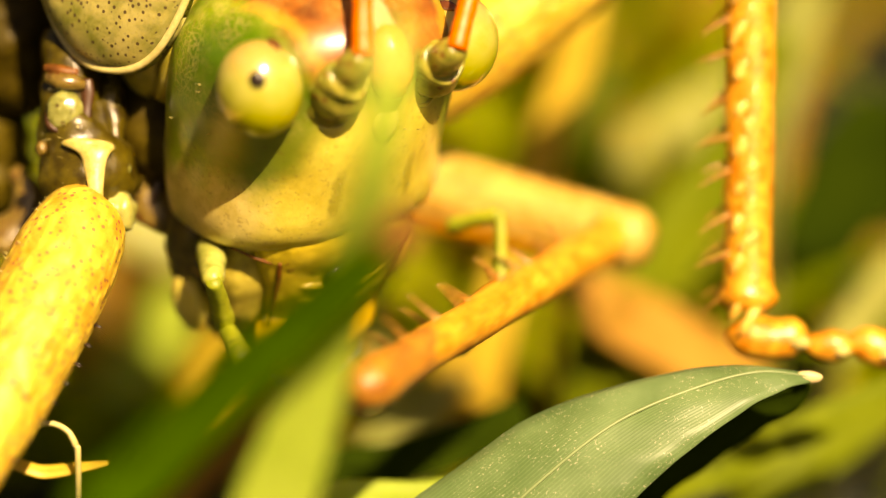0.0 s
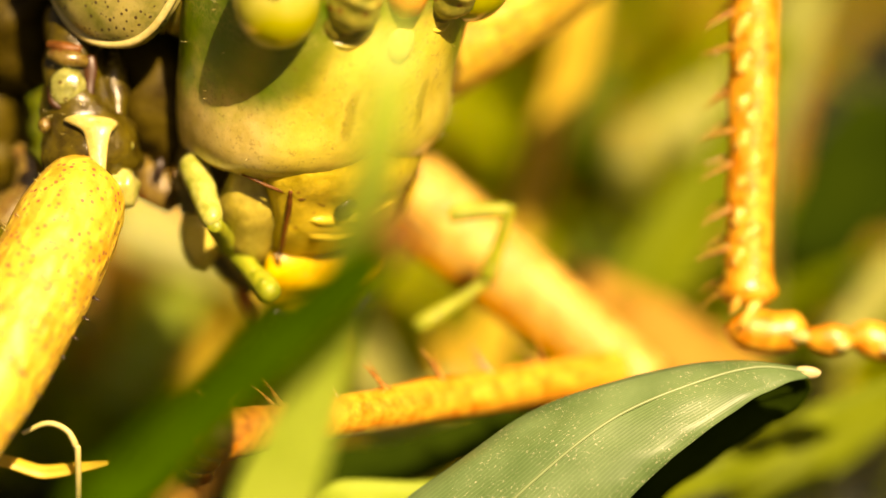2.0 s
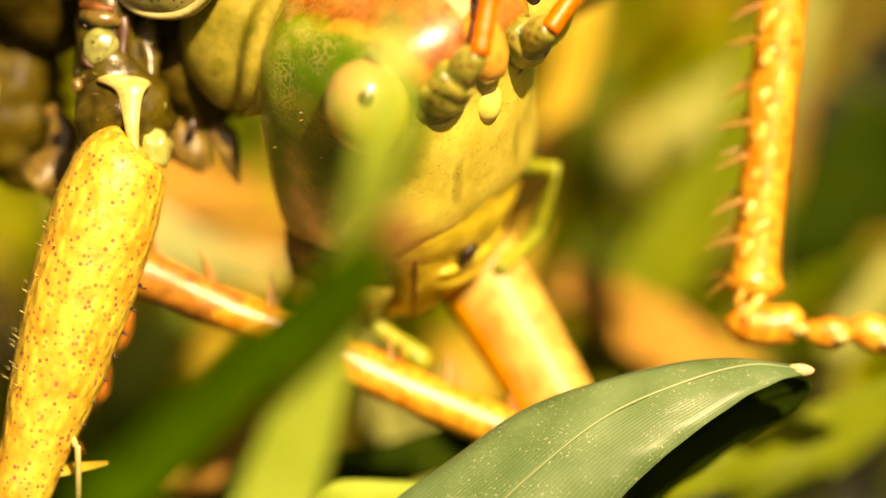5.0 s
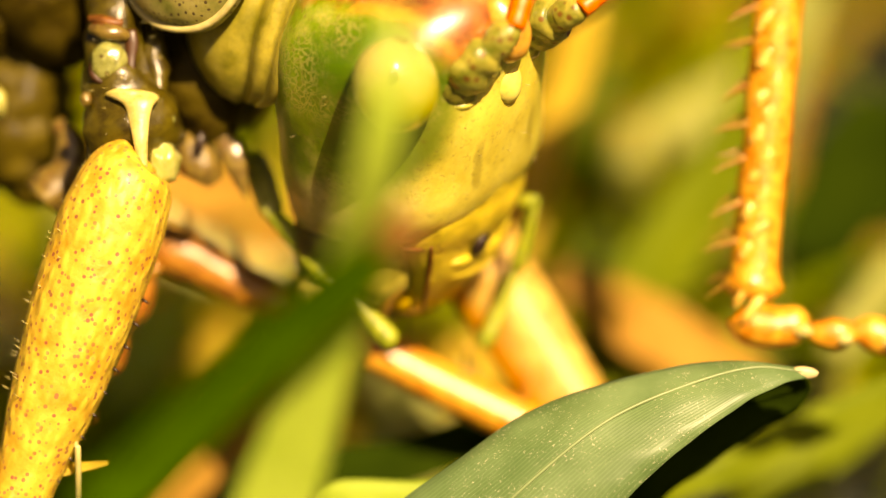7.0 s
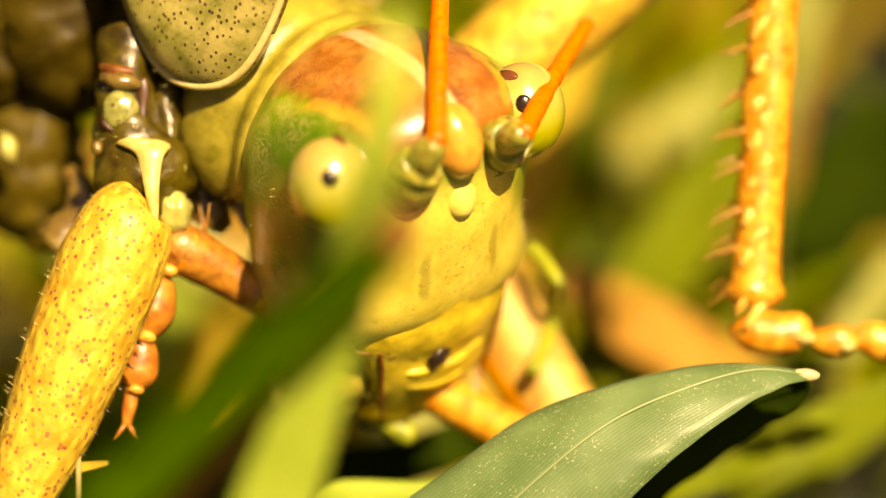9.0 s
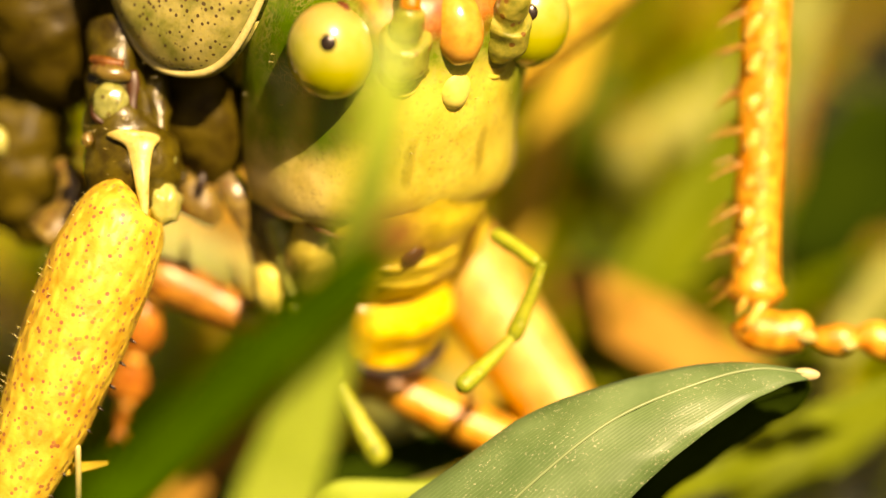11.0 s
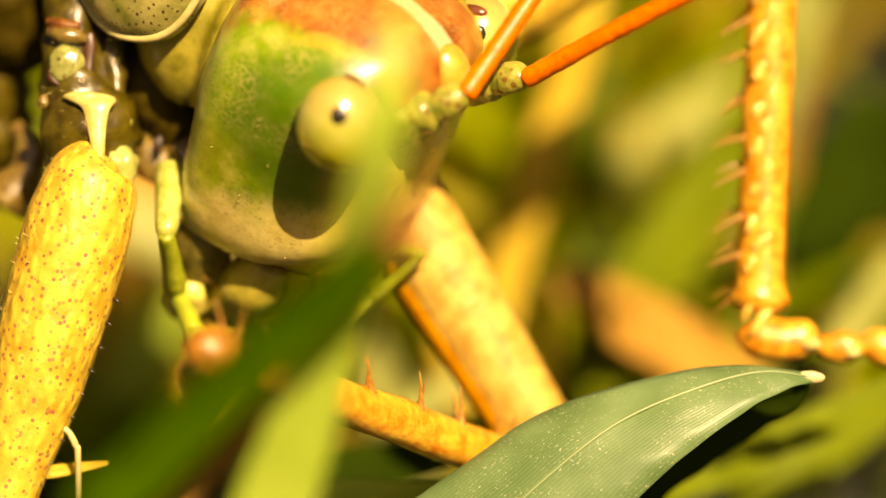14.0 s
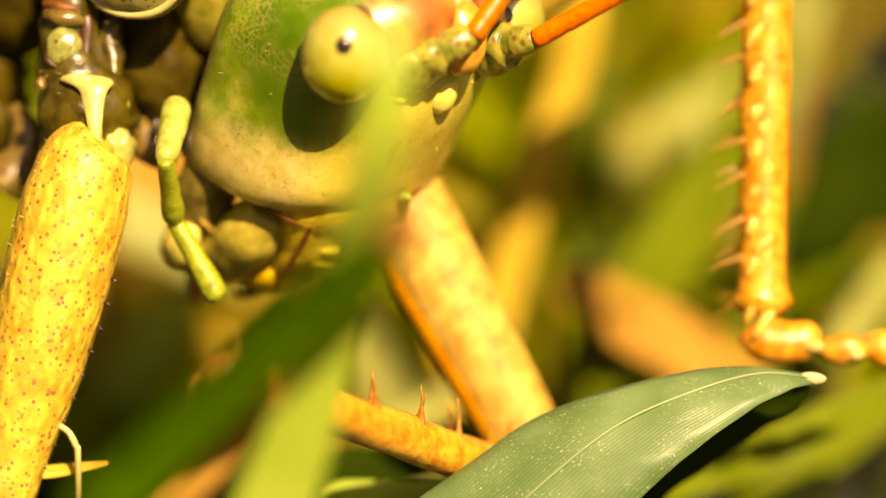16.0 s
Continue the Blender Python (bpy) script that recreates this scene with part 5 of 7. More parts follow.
    walk(pronotum, [
        (0, pose(0.001104, 0.001827, 0.001000, 14.0, 58.0, 10.0)), (0.5, pose(0.001146, 0.001841, 0.001000, 14.0, 58.0, 10.0)),
        (1, pose(0.001146, 0.001827, 0.001000, 14.0, 58.0, 10.0)), (1.5, pose(0.001033, 0.001909, 0.001000, 14.0, 58.0, 10.0)),
        (2, pose(0.000991, 0.001891, 0.001000, 14.0, 58.0, 10.0)), (2.1, pose(0.001070, 0.001937, 0.001000, 14.0, 58.0, 10.0)),
        (2.3, pose(0.001159, 0.001646, 0.001000, 14.0, 58.0, 10.0)), (2.5, pose(0.001106, 0.001850, 0.001000, 14.0, 58.0, 10.0)),
        (3, pose(0.001176, 0.001848, 0.001000, 14.0, 58.0, 10.0)), (3.2, pose(0.001258, 0.001735, 0.001000, 14.0, 58.0, 10.0)),
        (3.5, pose(0.001255, 0.001636, 0.001000, 14.0, 58.0, 10.0)), (4, pose(0.001236, 0.001624, 0.001000, 14.0, 58.0, 10.0)),
        (6.5, pose(0.001712, 0.001574, 0.001000, 14.0, 58.0, 10.0)), (7, pose(0.001682, 0.001618, 0.001000, 14.0, 58.0, 10.0)),
        (7.5, pose(0.001584, 0.001593, 0.001000, 14.0, 58.0, 10.0)), (8, pose(0.001793, 0.001487, 0.001000, 14.0, 58.0, 10.0)),
        (8.5, pose(0.001988, 0.001391, 0.001000, 14.0, 58.0, 10.0)), (9, pose(0.001890, 0.001406, 0.001000, 14.0, 58.0, 10.0)),
        (11.5, pose(0.001682, 0.001628, 0.001000, 14.0, 58.0, 10.0)), (11.8, pose(0.001191, 0.001941, 0.001000, 14.0, 58.0, 10.0)),
        (12, pose(0.001464, 0.001536, 0.001000, 14.0, 58.0, 10.0)), (12.1, pose(0.001663, 0.001468, 0.001000, 14.0, 58.0, 10.0)),
        (12.5, pose(0.001622, 0.001395, 0.001000, 14.0, 58.0, 10.0)), (13, pose(0.001891, 0.001297, 0.001000, 14.0, 58.0, 10.0)),
        (13.2, pose(0.001848, 0.001353, 0.001000, 14.0, 58.0, 10.0)), (13.5, pose(0.001693, 0.001480, 0.001000, 14.0, 58.0, 10.0)),
        (14, pose(0.001693, 0.001450, 0.001000, 14.0, 58.0, 10.0)), (14.5, pose(0.001707, 0.001505, 0.001000, 14.0, 58.0, 10.0)),
        (15, pose(0.001553, 0.001532, 0.001000, 14.0, 58.0, 10.0)), (15.5, pose(0.001623, 0.001559, 0.001000, 14.0, 58.0, 10.0)),
        (16, pose(0.001623, 0.001600, 0.001000, 14.0, 58.0, 10.0)),
    ])
    walk(near_femur, [
        (0, pose(0.000701, -0.001775, 0.000400, -34.8, 0.0, -23.3)), (0.5, pose(0.000673, -0.001760, 0.000400, -34.5, -0.0, -22.9)),
        (1, pose(0.000673, -0.001732, 0.000400, -34.5, -0.0, -22.9)), (1.5, pose(0.000630, -0.001662, 0.000400, -33.6, -0.0, -22.9)),
        (2, pose(0.000630, -0.001607, 0.000400, -32.1, -0.0, -23.7)), (2.1, pose(0.000724, -0.001608, 0.000400, -30.2, -0.0, -23.2)),
        (2.3, pose(0.000840, -0.001992, 0.000400, -25.8, -0.0, -22.1)), (2.5, pose(0.000815, -0.001881, 0.000400, -20.6, 0.0, -21.1)),
        (3, pose(0.000899, -0.001882, 0.000400, -4.3, -0.0, -19.9)), (3.2, pose(0.000921, -0.001944, 0.000400, -0.0, -0.0, -18.7)),
        (3.5, pose(0.000826, -0.001967, 0.000400, -0.0, -0.0, -17.0)), (4, pose(0.000796, -0.001867, 0.000400, -0.0, -0.0, -18.5)),
        (6.5, pose(0.000711, -0.001794, 0.000400, -0.0, -0.0, -18.8)), (7, pose(0.000725, -0.001808, 0.000400, -0.0, -0.0, -20.4)),
        (7.5, pose(0.000725, -0.001764, 0.000400, -0.0, -0.0, -21.7)), (8, pose(0.000484, -0.001691, 0.000400, -0.0, -0.0, -21.6)),
        (8.5, pose(0.000470, -0.001690, 0.000400, -0.0, -0.0, -22.7)), (9, pose(0.000484, -0.001648, 0.000400, -0.0, -0.0, -23.2)),
        (11.5, pose(0.000541, -0.001804, 0.000400, -0.0, -0.0, -22.8)), (11.8, pose(0.000327, -0.001463, 0.000400, -0.0, -0.0, -20.8)),
        (12, pose(0.000784, -0.001849, 0.000400, -0.0, -0.0, -19.4)), (12.1, pose(0.000963, -0.001872, 0.000400, -4.9, -0.0, -19.1)),
        (12.5, pose(0.000842, -0.001765, 0.000400, -12.2, 0.0, -17.7)), (13, pose(0.000899, -0.001765, 0.000400, -8.3, -0.0, -16.8)),
        (13.2, pose(0.000896, -0.001770, 0.000400, -7.7, -0.0, -16.5)), (13.5, pose(0.000799, -0.001736, 0.000400, -6.8, -0.0, -16.1)),
        (14, pose(0.000870, -0.001737, 0.000400, -0.0, -0.0, -16.8)), (14.5, pose(0.000884, -0.001737, 0.000400, -0.0, -0.0, -16.3)),
        (15, pose(0.000771, -0.001724, 0.000400, -0.0, -0.0, -15.3)), (15.5, pose(0.000814, -0.001710, 0.000400, -0.0, -0.0, -15.3)),
        (16, pose(0.000800, -0.001682, 0.000400, -0.0, -0.0, -15.3)),
    ])
    walk(far_femur, [
        (0, pose(0.003172, 0.000518, -0.009310, -18.8, 0.0, 76.0)), (0.5, pose(0.004922, 0.000818, -0.008642, -15.4, 0.0, 58.1)),
        (1, pose(0.005143, 0.000808, -0.008576, -15.1, -0.0, 55.2)), (1.5, pose(0.005247, 0.000840, -0.008552, -15.0, -0.0, 53.3)),
        (2, pose(0.005397, 0.000867, -0.008514, -14.8, 0.0, 50.8)), (2.1, pose(0.005734, 0.000696, -0.008395, -14.2, -0.0, 48.1)),
        (2.3, pose(0.006560, 0.000080, -0.008111, -12.8, -0.0, 41.6)), (2.5, pose(0.007013, -0.000434, -0.007954, -12.0, 0.0, 37.2)),
        (3, pose(0.007326, -0.000902, -0.007839, -11.4, -0.0, 33.9)), (3.2, pose(0.007256, -0.000804, -0.006542, -11.5, -0.0, 32.3)),
        (3.5, pose(0.007114, -0.000560, -0.004620, -11.8, 0.0, 29.5)), (4, pose(0.006997, -0.000305, -0.004486, -12.2, -0.0, 28.9)),
        (6.5, pose(0.006825, -0.000069, -0.007561, -12.5, 0.0, 32.9)), (7, pose(0.006765, 0.000039, -0.007843, -12.7, -0.0, 32.3)),
        (7.5, pose(0.006675, 0.000132, -0.008128, -12.9, -0.0, 33.5)), (8, pose(0.006326, 0.000648, -0.007001, -13.7, -0.0, 33.2)),
        (8.5, pose(0.006225, 0.000804, -0.007059, -14.0, -0.0, 32.9)), (9, pose(0.006284, 0.000717, -0.007030, -13.9, -0.0, 32.8)),
        (11.5, pose(0.006561, 0.000242, -0.008177, -13.1, -0.0, 34.0)), (11.8, pose(0.006551, 0.000271, -0.008183, -13.1, -0.0, 33.5)),
        (12, pose(0.006711, 0.000032, -0.006114, -12.8, -0.0, 31.6)), (12.1, pose(0.006785, -0.000118, -0.006072, -12.6, -0.0, 32.6)),
        (12.5, pose(0.006827, -0.000196, -0.006050, -12.5, -0.0, 33.1)), (13, pose(0.006906, -0.000337, -0.006012, -12.3, -0.0, 33.8)),
        (13.2, pose(0.006879, -0.000293, -0.006024, -12.4, -0.0, 33.4)), (13.5, pose(0.006799, -0.000156, -0.006063, -12.5, -0.0, 32.4)),
        (14, pose(0.006692, 0.000043, -0.002662, 2.7, -0.0, 31.3)), (14.5, pose(0.006730, -0.000013, -0.002668, 2.7, -0.0, 30.7)),
        (15, pose(0.006802, -0.000111, -0.002685, 2.7, -0.0, 29.4)), (15.5, pose(0.006863, -0.000215, -0.002681, 2.7, 0.0, 29.1)),
        (16, pose(0.006894, -0.000260, -0.002668, 2.7, -0.0, 28.4)),
    ])
    walk(far_tibia, [
        (0, pose(0.014010, -0.002176, -0.005500, -56.9, -0.0, -60.4)), (0.5, pose(0.014576, -0.005197, -0.005500, -29.6, -0.0, -83.5)),
        (1, pose(0.014501, -0.005688, -0.005500, -30.4, -0.0, -84.5)), (1.5, pose(0.014384, -0.005975, -0.005500, -31.1, -0.0, -84.9)),
        (2, pose(0.014238, -0.006344, -0.005500, -37.8, -0.0, -82.5)), (2.1, pose(0.014247, -0.006946, -0.005500, -38.0, -0.0, -87.5)),
        (2.3, pose(0.014194, -0.008532, -0.005500, -36.6, -0.0, -97.5)), (2.5, pose(0.013999, -0.009622, -0.005500, -32.8, -0.0, -106.9)),
        (3, pose(0.013775, -0.010503, -0.005500, -28.6, -0.0, -109.9)), (3.2, pose(0.013435, -0.010575, -0.004180, -26.8, -0.0, -110.9)),
        (3.5, pose(0.012805, -0.010610, -0.002200, -23.9, -0.0, -112.3)), (4, pose(0.012576, -0.010401, -0.002000, -15.4, -0.0, -112.4)),
        (6.5, pose(0.013083, -0.009739, -0.005000, -0.0, -0.0, -115.9)), (7, pose(0.012924, -0.009686, -0.005250, -0.0, -0.0, -116.6)),
        (7.5, pose(0.013022, -0.009462, -0.005500, -0.0, -0.0, -117.3)), (8, pose(0.012605, -0.008942, -0.004200, -15.8, -0.0, -118.3)),
        (8.5, pose(0.012446, -0.008806, -0.004200, -19.0, -0.0, -118.5)), (9, pose(0.012492, -0.008911, -0.004200, -16.5, -0.0, -119.9)),
        (11.5, pose(0.012980, -0.009291, -0.005500, -2.7, -0.0, -115.1)), (11.8, pose(0.012887, -0.009315, -0.005500, -14.0, -0.0, -113.5)),
        (12, pose(0.012634, -0.009582, -0.003500, -30.1, -0.0, -108.7)), (12.1, pose(0.012875, -0.009638, -0.003500, -30.2, -0.0, -109.0)),
        (12.5, pose(0.013002, -0.009667, -0.003500, -30.7, -0.0, -110.0)), (13, pose(0.013201, -0.009741, -0.003500, -30.2, 0.0, -110.7)),
        (13.2, pose(0.013099, -0.009741, -0.003500, -30.2, -0.0, -110.8)), (13.5, pose(0.012856, -0.009700, -0.003500, -30.0, -0.0, -111.0)),
        (14, pose(0.012709, -0.009870, -0.003500, -44.1, -0.0, -112.8)), (14.5, pose(0.012647, -0.009983, -0.003500, -49.0, -0.0, -112.0)),
        (15, pose(0.012486, -0.010213, -0.003500, -49.9, -0.0, -111.9)), (15.5, pose(0.012493, -0.010348, -0.003500, -49.6, -0.0, -112.3)),
        (16, pose(0.012414, -0.010457, -0.003500, -49.2, 0.0, -112.7)),
    ])
    walk(far_tarsus, [
        (0, pose(0.007546, -0.005849, 0.005888, 84.5, 0.0, -3.9)), (0.5, pose(0.002824, -0.006540, 0.001212, 71.5, 0.0, 11.9)),
        (1, pose(0.002824, -0.006802, 0.001382, 72.7, -0.0, 11.2)), (1.5, pose(0.002781, -0.007015, 0.001519, 71.1, -0.0, 8.8)),
        (2, pose(0.003590, -0.007750, 0.002843, 73.3, 0.0, -27.7)), (2.1, pose(0.003542, -0.007406, 0.002876, 67.4, 0.0, -14.8)),
        (2.3, pose(0.003376, -0.007100, 0.002617, 52.3, -0.0, -2.9)), (2.5, pose(0.003067, -0.006299, 0.001877, 31.1, -0.0, 1.9)),
        (3, pose(0.002554, -0.006435, 0.001020, 25.9, -0.0, 2.3)), (3.2, pose(0.002097, -0.006238, 0.001951, 28.5, 0.0, -5.3)),
        (3.5, pose(0.001302, -0.005883, 0.003307, 28.5, -0.0, -16.8)), (4, pose(0.000453, -0.005399, 0.001602, 17.8, -0.0, -17.8)),
        (6.5, pose(0.000853, -0.003791, -0.005000, -0.0, -0.0, -25.2)), (7, pose(0.000763, -0.003598, -0.005250, -0.0, -0.0, -24.6)),
        (7.5, pose(0.000937, -0.003225, -0.005500, -0.0, -0.0, -17.1)), (8, pose(0.001082, -0.002746, -0.000488, -0.0, -0.0, -7.2)),
        (8.5, pose(0.001142, -0.002680, 0.000230, -0.0, -0.0, -5.5)), (9, pose(0.001186, -0.002420, -0.000328, -0.0, -0.0, -14.6)),
        (11.5, pose(0.000679, -0.003524, -0.004869, 25.6, -0.0, -14.3)), (11.8, pose(0.000780, -0.004063, -0.002215, 31.2, -0.0, -19.0)),
        (12, pose(0.001714, -0.005869, 0.003326, 50.8, 0.0, -28.8)), (12.1, pose(0.001983, -0.005883, 0.003349, 50.1, -0.0, -29.0)),
        (12.5, pose(0.002226, -0.005740, 0.003438, 47.6, 0.0, -29.8)), (13, pose(0.002424, -0.005667, 0.003350, 47.4, -0.0, -29.8)),
        (13.2, pose(0.002324, -0.005639, 0.003334, 49.1, -0.0, -28.5)), (13.5, pose(0.002082, -0.005554, 0.003309, 51.6, 0.0, -26.3)),
        (14, pose(0.003881, -0.006154, 0.005961, 65.0, -0.0, -16.5)), (14.5, pose(0.004542, -0.006697, 0.006765, 67.0, -0.0, -32.0)),
        (15, pose(0.004527, -0.006997, 0.006906, 68.4, -0.0, -35.8)), (15.5, pose(0.004498, -0.007060, 0.006855, 68.2, -0.0, -34.3)),
        (16, pose(0.004384, -0.007095, 0.006802, 68.0, -0.0, -32.9)),
    ])
    walk(mid_femur, [
        (0, pose(0.007867, 0.001006, -0.004600, -0.0, -0.0, 126.4)), (0.5, pose(0.007866, 0.001003, -0.004600, -0.0, -0.0, 126.5)),
        (1, pose(0.007866, 0.001006, -0.004600, -0.0, -0.0, 126.3)), (1.5, pose(0.007867, 0.001015, -0.004600, -0.0, -0.0, 125.8)),
        (2, pose(0.007870, 0.001032, -0.004600, -0.0, -0.0, 124.4)), (2.1, pose(0.007866, 0.001041, -0.004600, -0.0, -0.0, 122.8)),
        (2.3, pose(0.007858, 0.001077, -0.004600, -0.0, -0.0, 118.3)), (2.5, pose(0.007858, 0.001089, -0.004600, -0.0, -0.0, 116.3)),
        (3, pose(0.007858, 0.001103, -0.004600, -0.0, -0.0, 114.5)), (3.2, pose(0.007866, 0.001106, -0.004600, -0.0, -0.0, 114.2)),
        (3.5, pose(0.007883, 0.001109, -0.004600, -0.0, -0.0, 114.3)), (4, pose(0.007906, 0.001097, -0.004600, -0.0, -0.0, 117.5)),
        (6.5, pose(0.007910, 0.001069, -0.004600, -0.0, -0.0, 121.2)), (7, pose(0.007918, 0.001062, -0.004600, -0.0, -0.0, 122.4)),
        (7.5, pose(0.007916, 0.001048, -0.004600, -0.0, -0.0, 123.5)), (8, pose(0.007925, 0.001021, -0.004600, -0.0, -0.0, 126.5)),
        (8.5, pose(0.007930, 0.001008, -0.004600, -0.0, -0.0, 128.1)), (9, pose(0.007930, 0.001006, -0.004600, -0.0, -0.0, 128.6)),
        (11.5, pose(0.007918, 0.001017, -0.004600, -0.0, -0.0, 128.0)), (11.8, pose(0.007915, 0.001021, -0.004600, -0.0, -0.0, 127.0)),
        (12, pose(0.007886, 0.001052, -0.004600, -0.0, -0.0, 121.9)), (12.1, pose(0.007875, 0.001055, -0.004600, -0.0, -0.0, 121.0)),
        (12.5, pose(0.007869, 0.001057, -0.004600, -0.0, -0.0, 120.4)), (13, pose(0.007860, 0.001057, -0.004600, -0.0, -0.0, 119.7)),
        (13.2, pose(0.007862, 0.001055, -0.004600, -0.0, -0.0, 120.0)), (13.5, pose(0.007869, 0.001051, -0.004600, -0.0, -0.0, 120.9)),
        (14, pose(0.007869, 0.001059, -0.004600, -0.0, -0.0, 119.7)), (14.5, pose(0.007866, 0.001064, -0.004600, -0.0, -0.0, 119.4)),
        (15, pose(0.007866, 0.001071, -0.004600, -0.0, -0.0, 118.7)), (15.5, pose(0.007864, 0.001075, -0.004600, -0.0, -0.0, 118.1)),
        (16, pose(0.007866, 0.001078, -0.004600, -0.0, -0.0, 117.8)),
    ])
    walk(mid_tibia, [
        (0, pose(0.017389, 0.008039, -0.002200, -0.0, -0.0, -0.7)), (0.5, pose(0.017407, 0.008054, -0.002200, -0.0, -0.0, -0.5)),
        (1, pose(0.017444, 0.008054, -0.002200, -0.0, -0.0, -0.8)), (1.5, pose(0.017388, 0.007885, -0.002200, -0.0, -0.0, -0.7)),
        (2, pose(0.017476, 0.007615, -0.002200, -0.0, -0.0, -1.4)), (2.1, pose(0.017782, 0.007446, -0.002200, -0.0, -0.0, -2.5)),
        (2.3, pose(0.018319, 0.006714, -0.002200, -0.0, -0.0, -4.5)), (2.5, pose(0.018708, 0.006462, -0.002200, -0.0, -0.0, -6.6)),
        (3, pose(0.018985, 0.006167, -0.002200, -0.0, -0.0, -8.0)), (3.2, pose(0.018881, 0.006056, -0.002200, -0.0, -0.0, -8.1)),
        (3.5, pose(0.018594, 0.005959, -0.002200, -0.0, -0.0, -8.3)), (4, pose(0.017887, 0.006288, -0.002200, -0.0, -0.0, -7.2)),
        (6.5, pose(0.017569, 0.006926, -0.002200, -0.0, -0.0, -5.5)), (7, pose(0.017375, 0.007057, -0.002200, -0.0, -0.0, -5.3)),
        (7.5, pose(0.017320, 0.007266, -0.002200, -0.0, -0.0, -4.7)), (8, pose(0.017026, 0.007752, -0.002200, -0.0, -0.0, -4.2)),
        (8.5, pose(0.016906, 0.008056, -0.002200, -0.0, -0.0, -3.9)), (9, pose(0.016834, 0.008127, -0.002200, -0.0, -0.0, -3.9)),
        (11.5, pose(0.016782, 0.007950, -0.002200, -0.0, -0.0, -2.2)), (11.8, pose(0.017012, 0.007877, -0.002200, -0.0, -0.0, -3.0)),
        (12, pose(0.017766, 0.007213, -0.002200, -0.0, -0.0, -3.5)), (12.1, pose(0.018011, 0.007149, -0.002200, -0.0, -0.0, -3.4)),
        (12.5, pose(0.018153, 0.007089, -0.002200, -0.0, -0.0, -3.2)), (13, pose(0.018299, 0.007021, -0.002200, -0.0, -0.0, -2.9)),
        (13.2, pose(0.018218, 0.007045, -0.002200, -0.0, -0.0, -2.7)), (13.5, pose(0.018003, 0.007124, -0.002200, -0.0, -0.0, -2.4)),
        (14, pose(0.017999, 0.006838, -0.002200, -0.0, -0.0, -2.4)), (14.5, pose(0.017899, 0.006718, -0.002200, -0.0, -0.0, -1.4)),
        (15, pose(0.017823, 0.006534, -0.002200, -0.0, -0.0, -1.0)), (15.5, pose(0.017878, 0.006428, -0.002200, -0.0, -0.0, -1.0)),
        (16, pose(0.017848, 0.006350, -0.002200, -0.0, -0.0, -1.0)),
    ])
    walk(mid_tarsus, [
        (0, pose(0.017228, -0.004751, -0.002200, 0.0, -0.0, 0.0)), (0.5, pose(0.017299, -0.004737, -0.002200, 0.0, -0.0, 0.0)),
        (1, pose(0.017256, -0.004737, -0.002200, 0.0, -0.0, 0.0)), (1.5, pose(0.017228, -0.004906, -0.002200, 0.0, -0.0, 0.0)),
        (2, pose(0.017157, -0.005173, -0.002200, 0.0, -0.0, 0.0)), (2.1, pose(0.017230, -0.005334, -0.002200, 0.0, -0.0, 0.0)),
        (2.3, pose(0.017305, -0.006038, -0.002200, 0.0, -0.0, 0.0)), (2.5, pose(0.017238, -0.006247, -0.002200, 0.0, -0.0, 0.0)),
        (3, pose(0.017209, -0.006500, -0.002200, 0.0, -0.0, 0.0)), (3.2, pose(0.017079, -0.006608, -0.002200, 0.0, -0.0, 0.0)),
        (3.5, pose(0.016758, -0.006700, -0.002200, 0.0, -0.0, 0.0)), (4, pose(0.016276, -0.006402, -0.002200, 0.0, -0.0, 0.0)),
        (6.5, pose(0.016336, -0.005807, -0.002200, 0.0, -0.0, 0.0)), (7, pose(0.016195, -0.005680, -0.002200, 0.0, -0.0, 0.0)),
        (7.5, pose(0.016281, -0.005484, -0.002200, 0.0, -0.0, 0.0)), (8, pose(0.016083, -0.005005, -0.002200, 0.0, -0.0, 0.0)),
        (8.5, pose(0.016041, -0.004706, -0.002200, 0.0, -0.0, 0.0)), (9, pose(0.015970, -0.004635, -0.002200, 0.0, -0.0, 0.0)),
        (11.5, pose(0.016296, -0.004833, -0.002200, 0.0, -0.0, 0.0)), (11.8, pose(0.016352, -0.004898, -0.002200, 0.0, -0.0, 0.0)),
        (12, pose(0.016990, -0.005555, -0.002200, 0.0, -0.0, 0.0)), (12.1, pose(0.017246, -0.005620, -0.002200, 0.0, -0.0, 0.0)),
        (12.5, pose(0.017432, -0.005683, -0.002200, 0.0, -0.0, 0.0)), (13, pose(0.017659, -0.005755, -0.002200, 0.0, -0.0, 0.0)),
        (13.2, pose(0.017616, -0.005732, -0.002200, 0.0, -0.0, 0.0)), (13.5, pose(0.017460, -0.005657, -0.002200, 0.0, -0.0, 0.0)),
        (14, pose(0.017460, -0.005942, -0.002200, 0.0, -0.0, 0.0)), (14.5, pose(0.017589, -0.006071, -0.002200, 0.0, -0.0, 0.0)),
        (15, pose(0.017589, -0.006255, -0.002200, 0.0, -0.0, 0.0)), (15.5, pose(0.017646, -0.006361, -0.002200, 0.0, -0.0, 0.0)),
        (16, pose(0.017618, -0.006439, -0.002200, 0.0, -0.0, 0.0)),
    ])
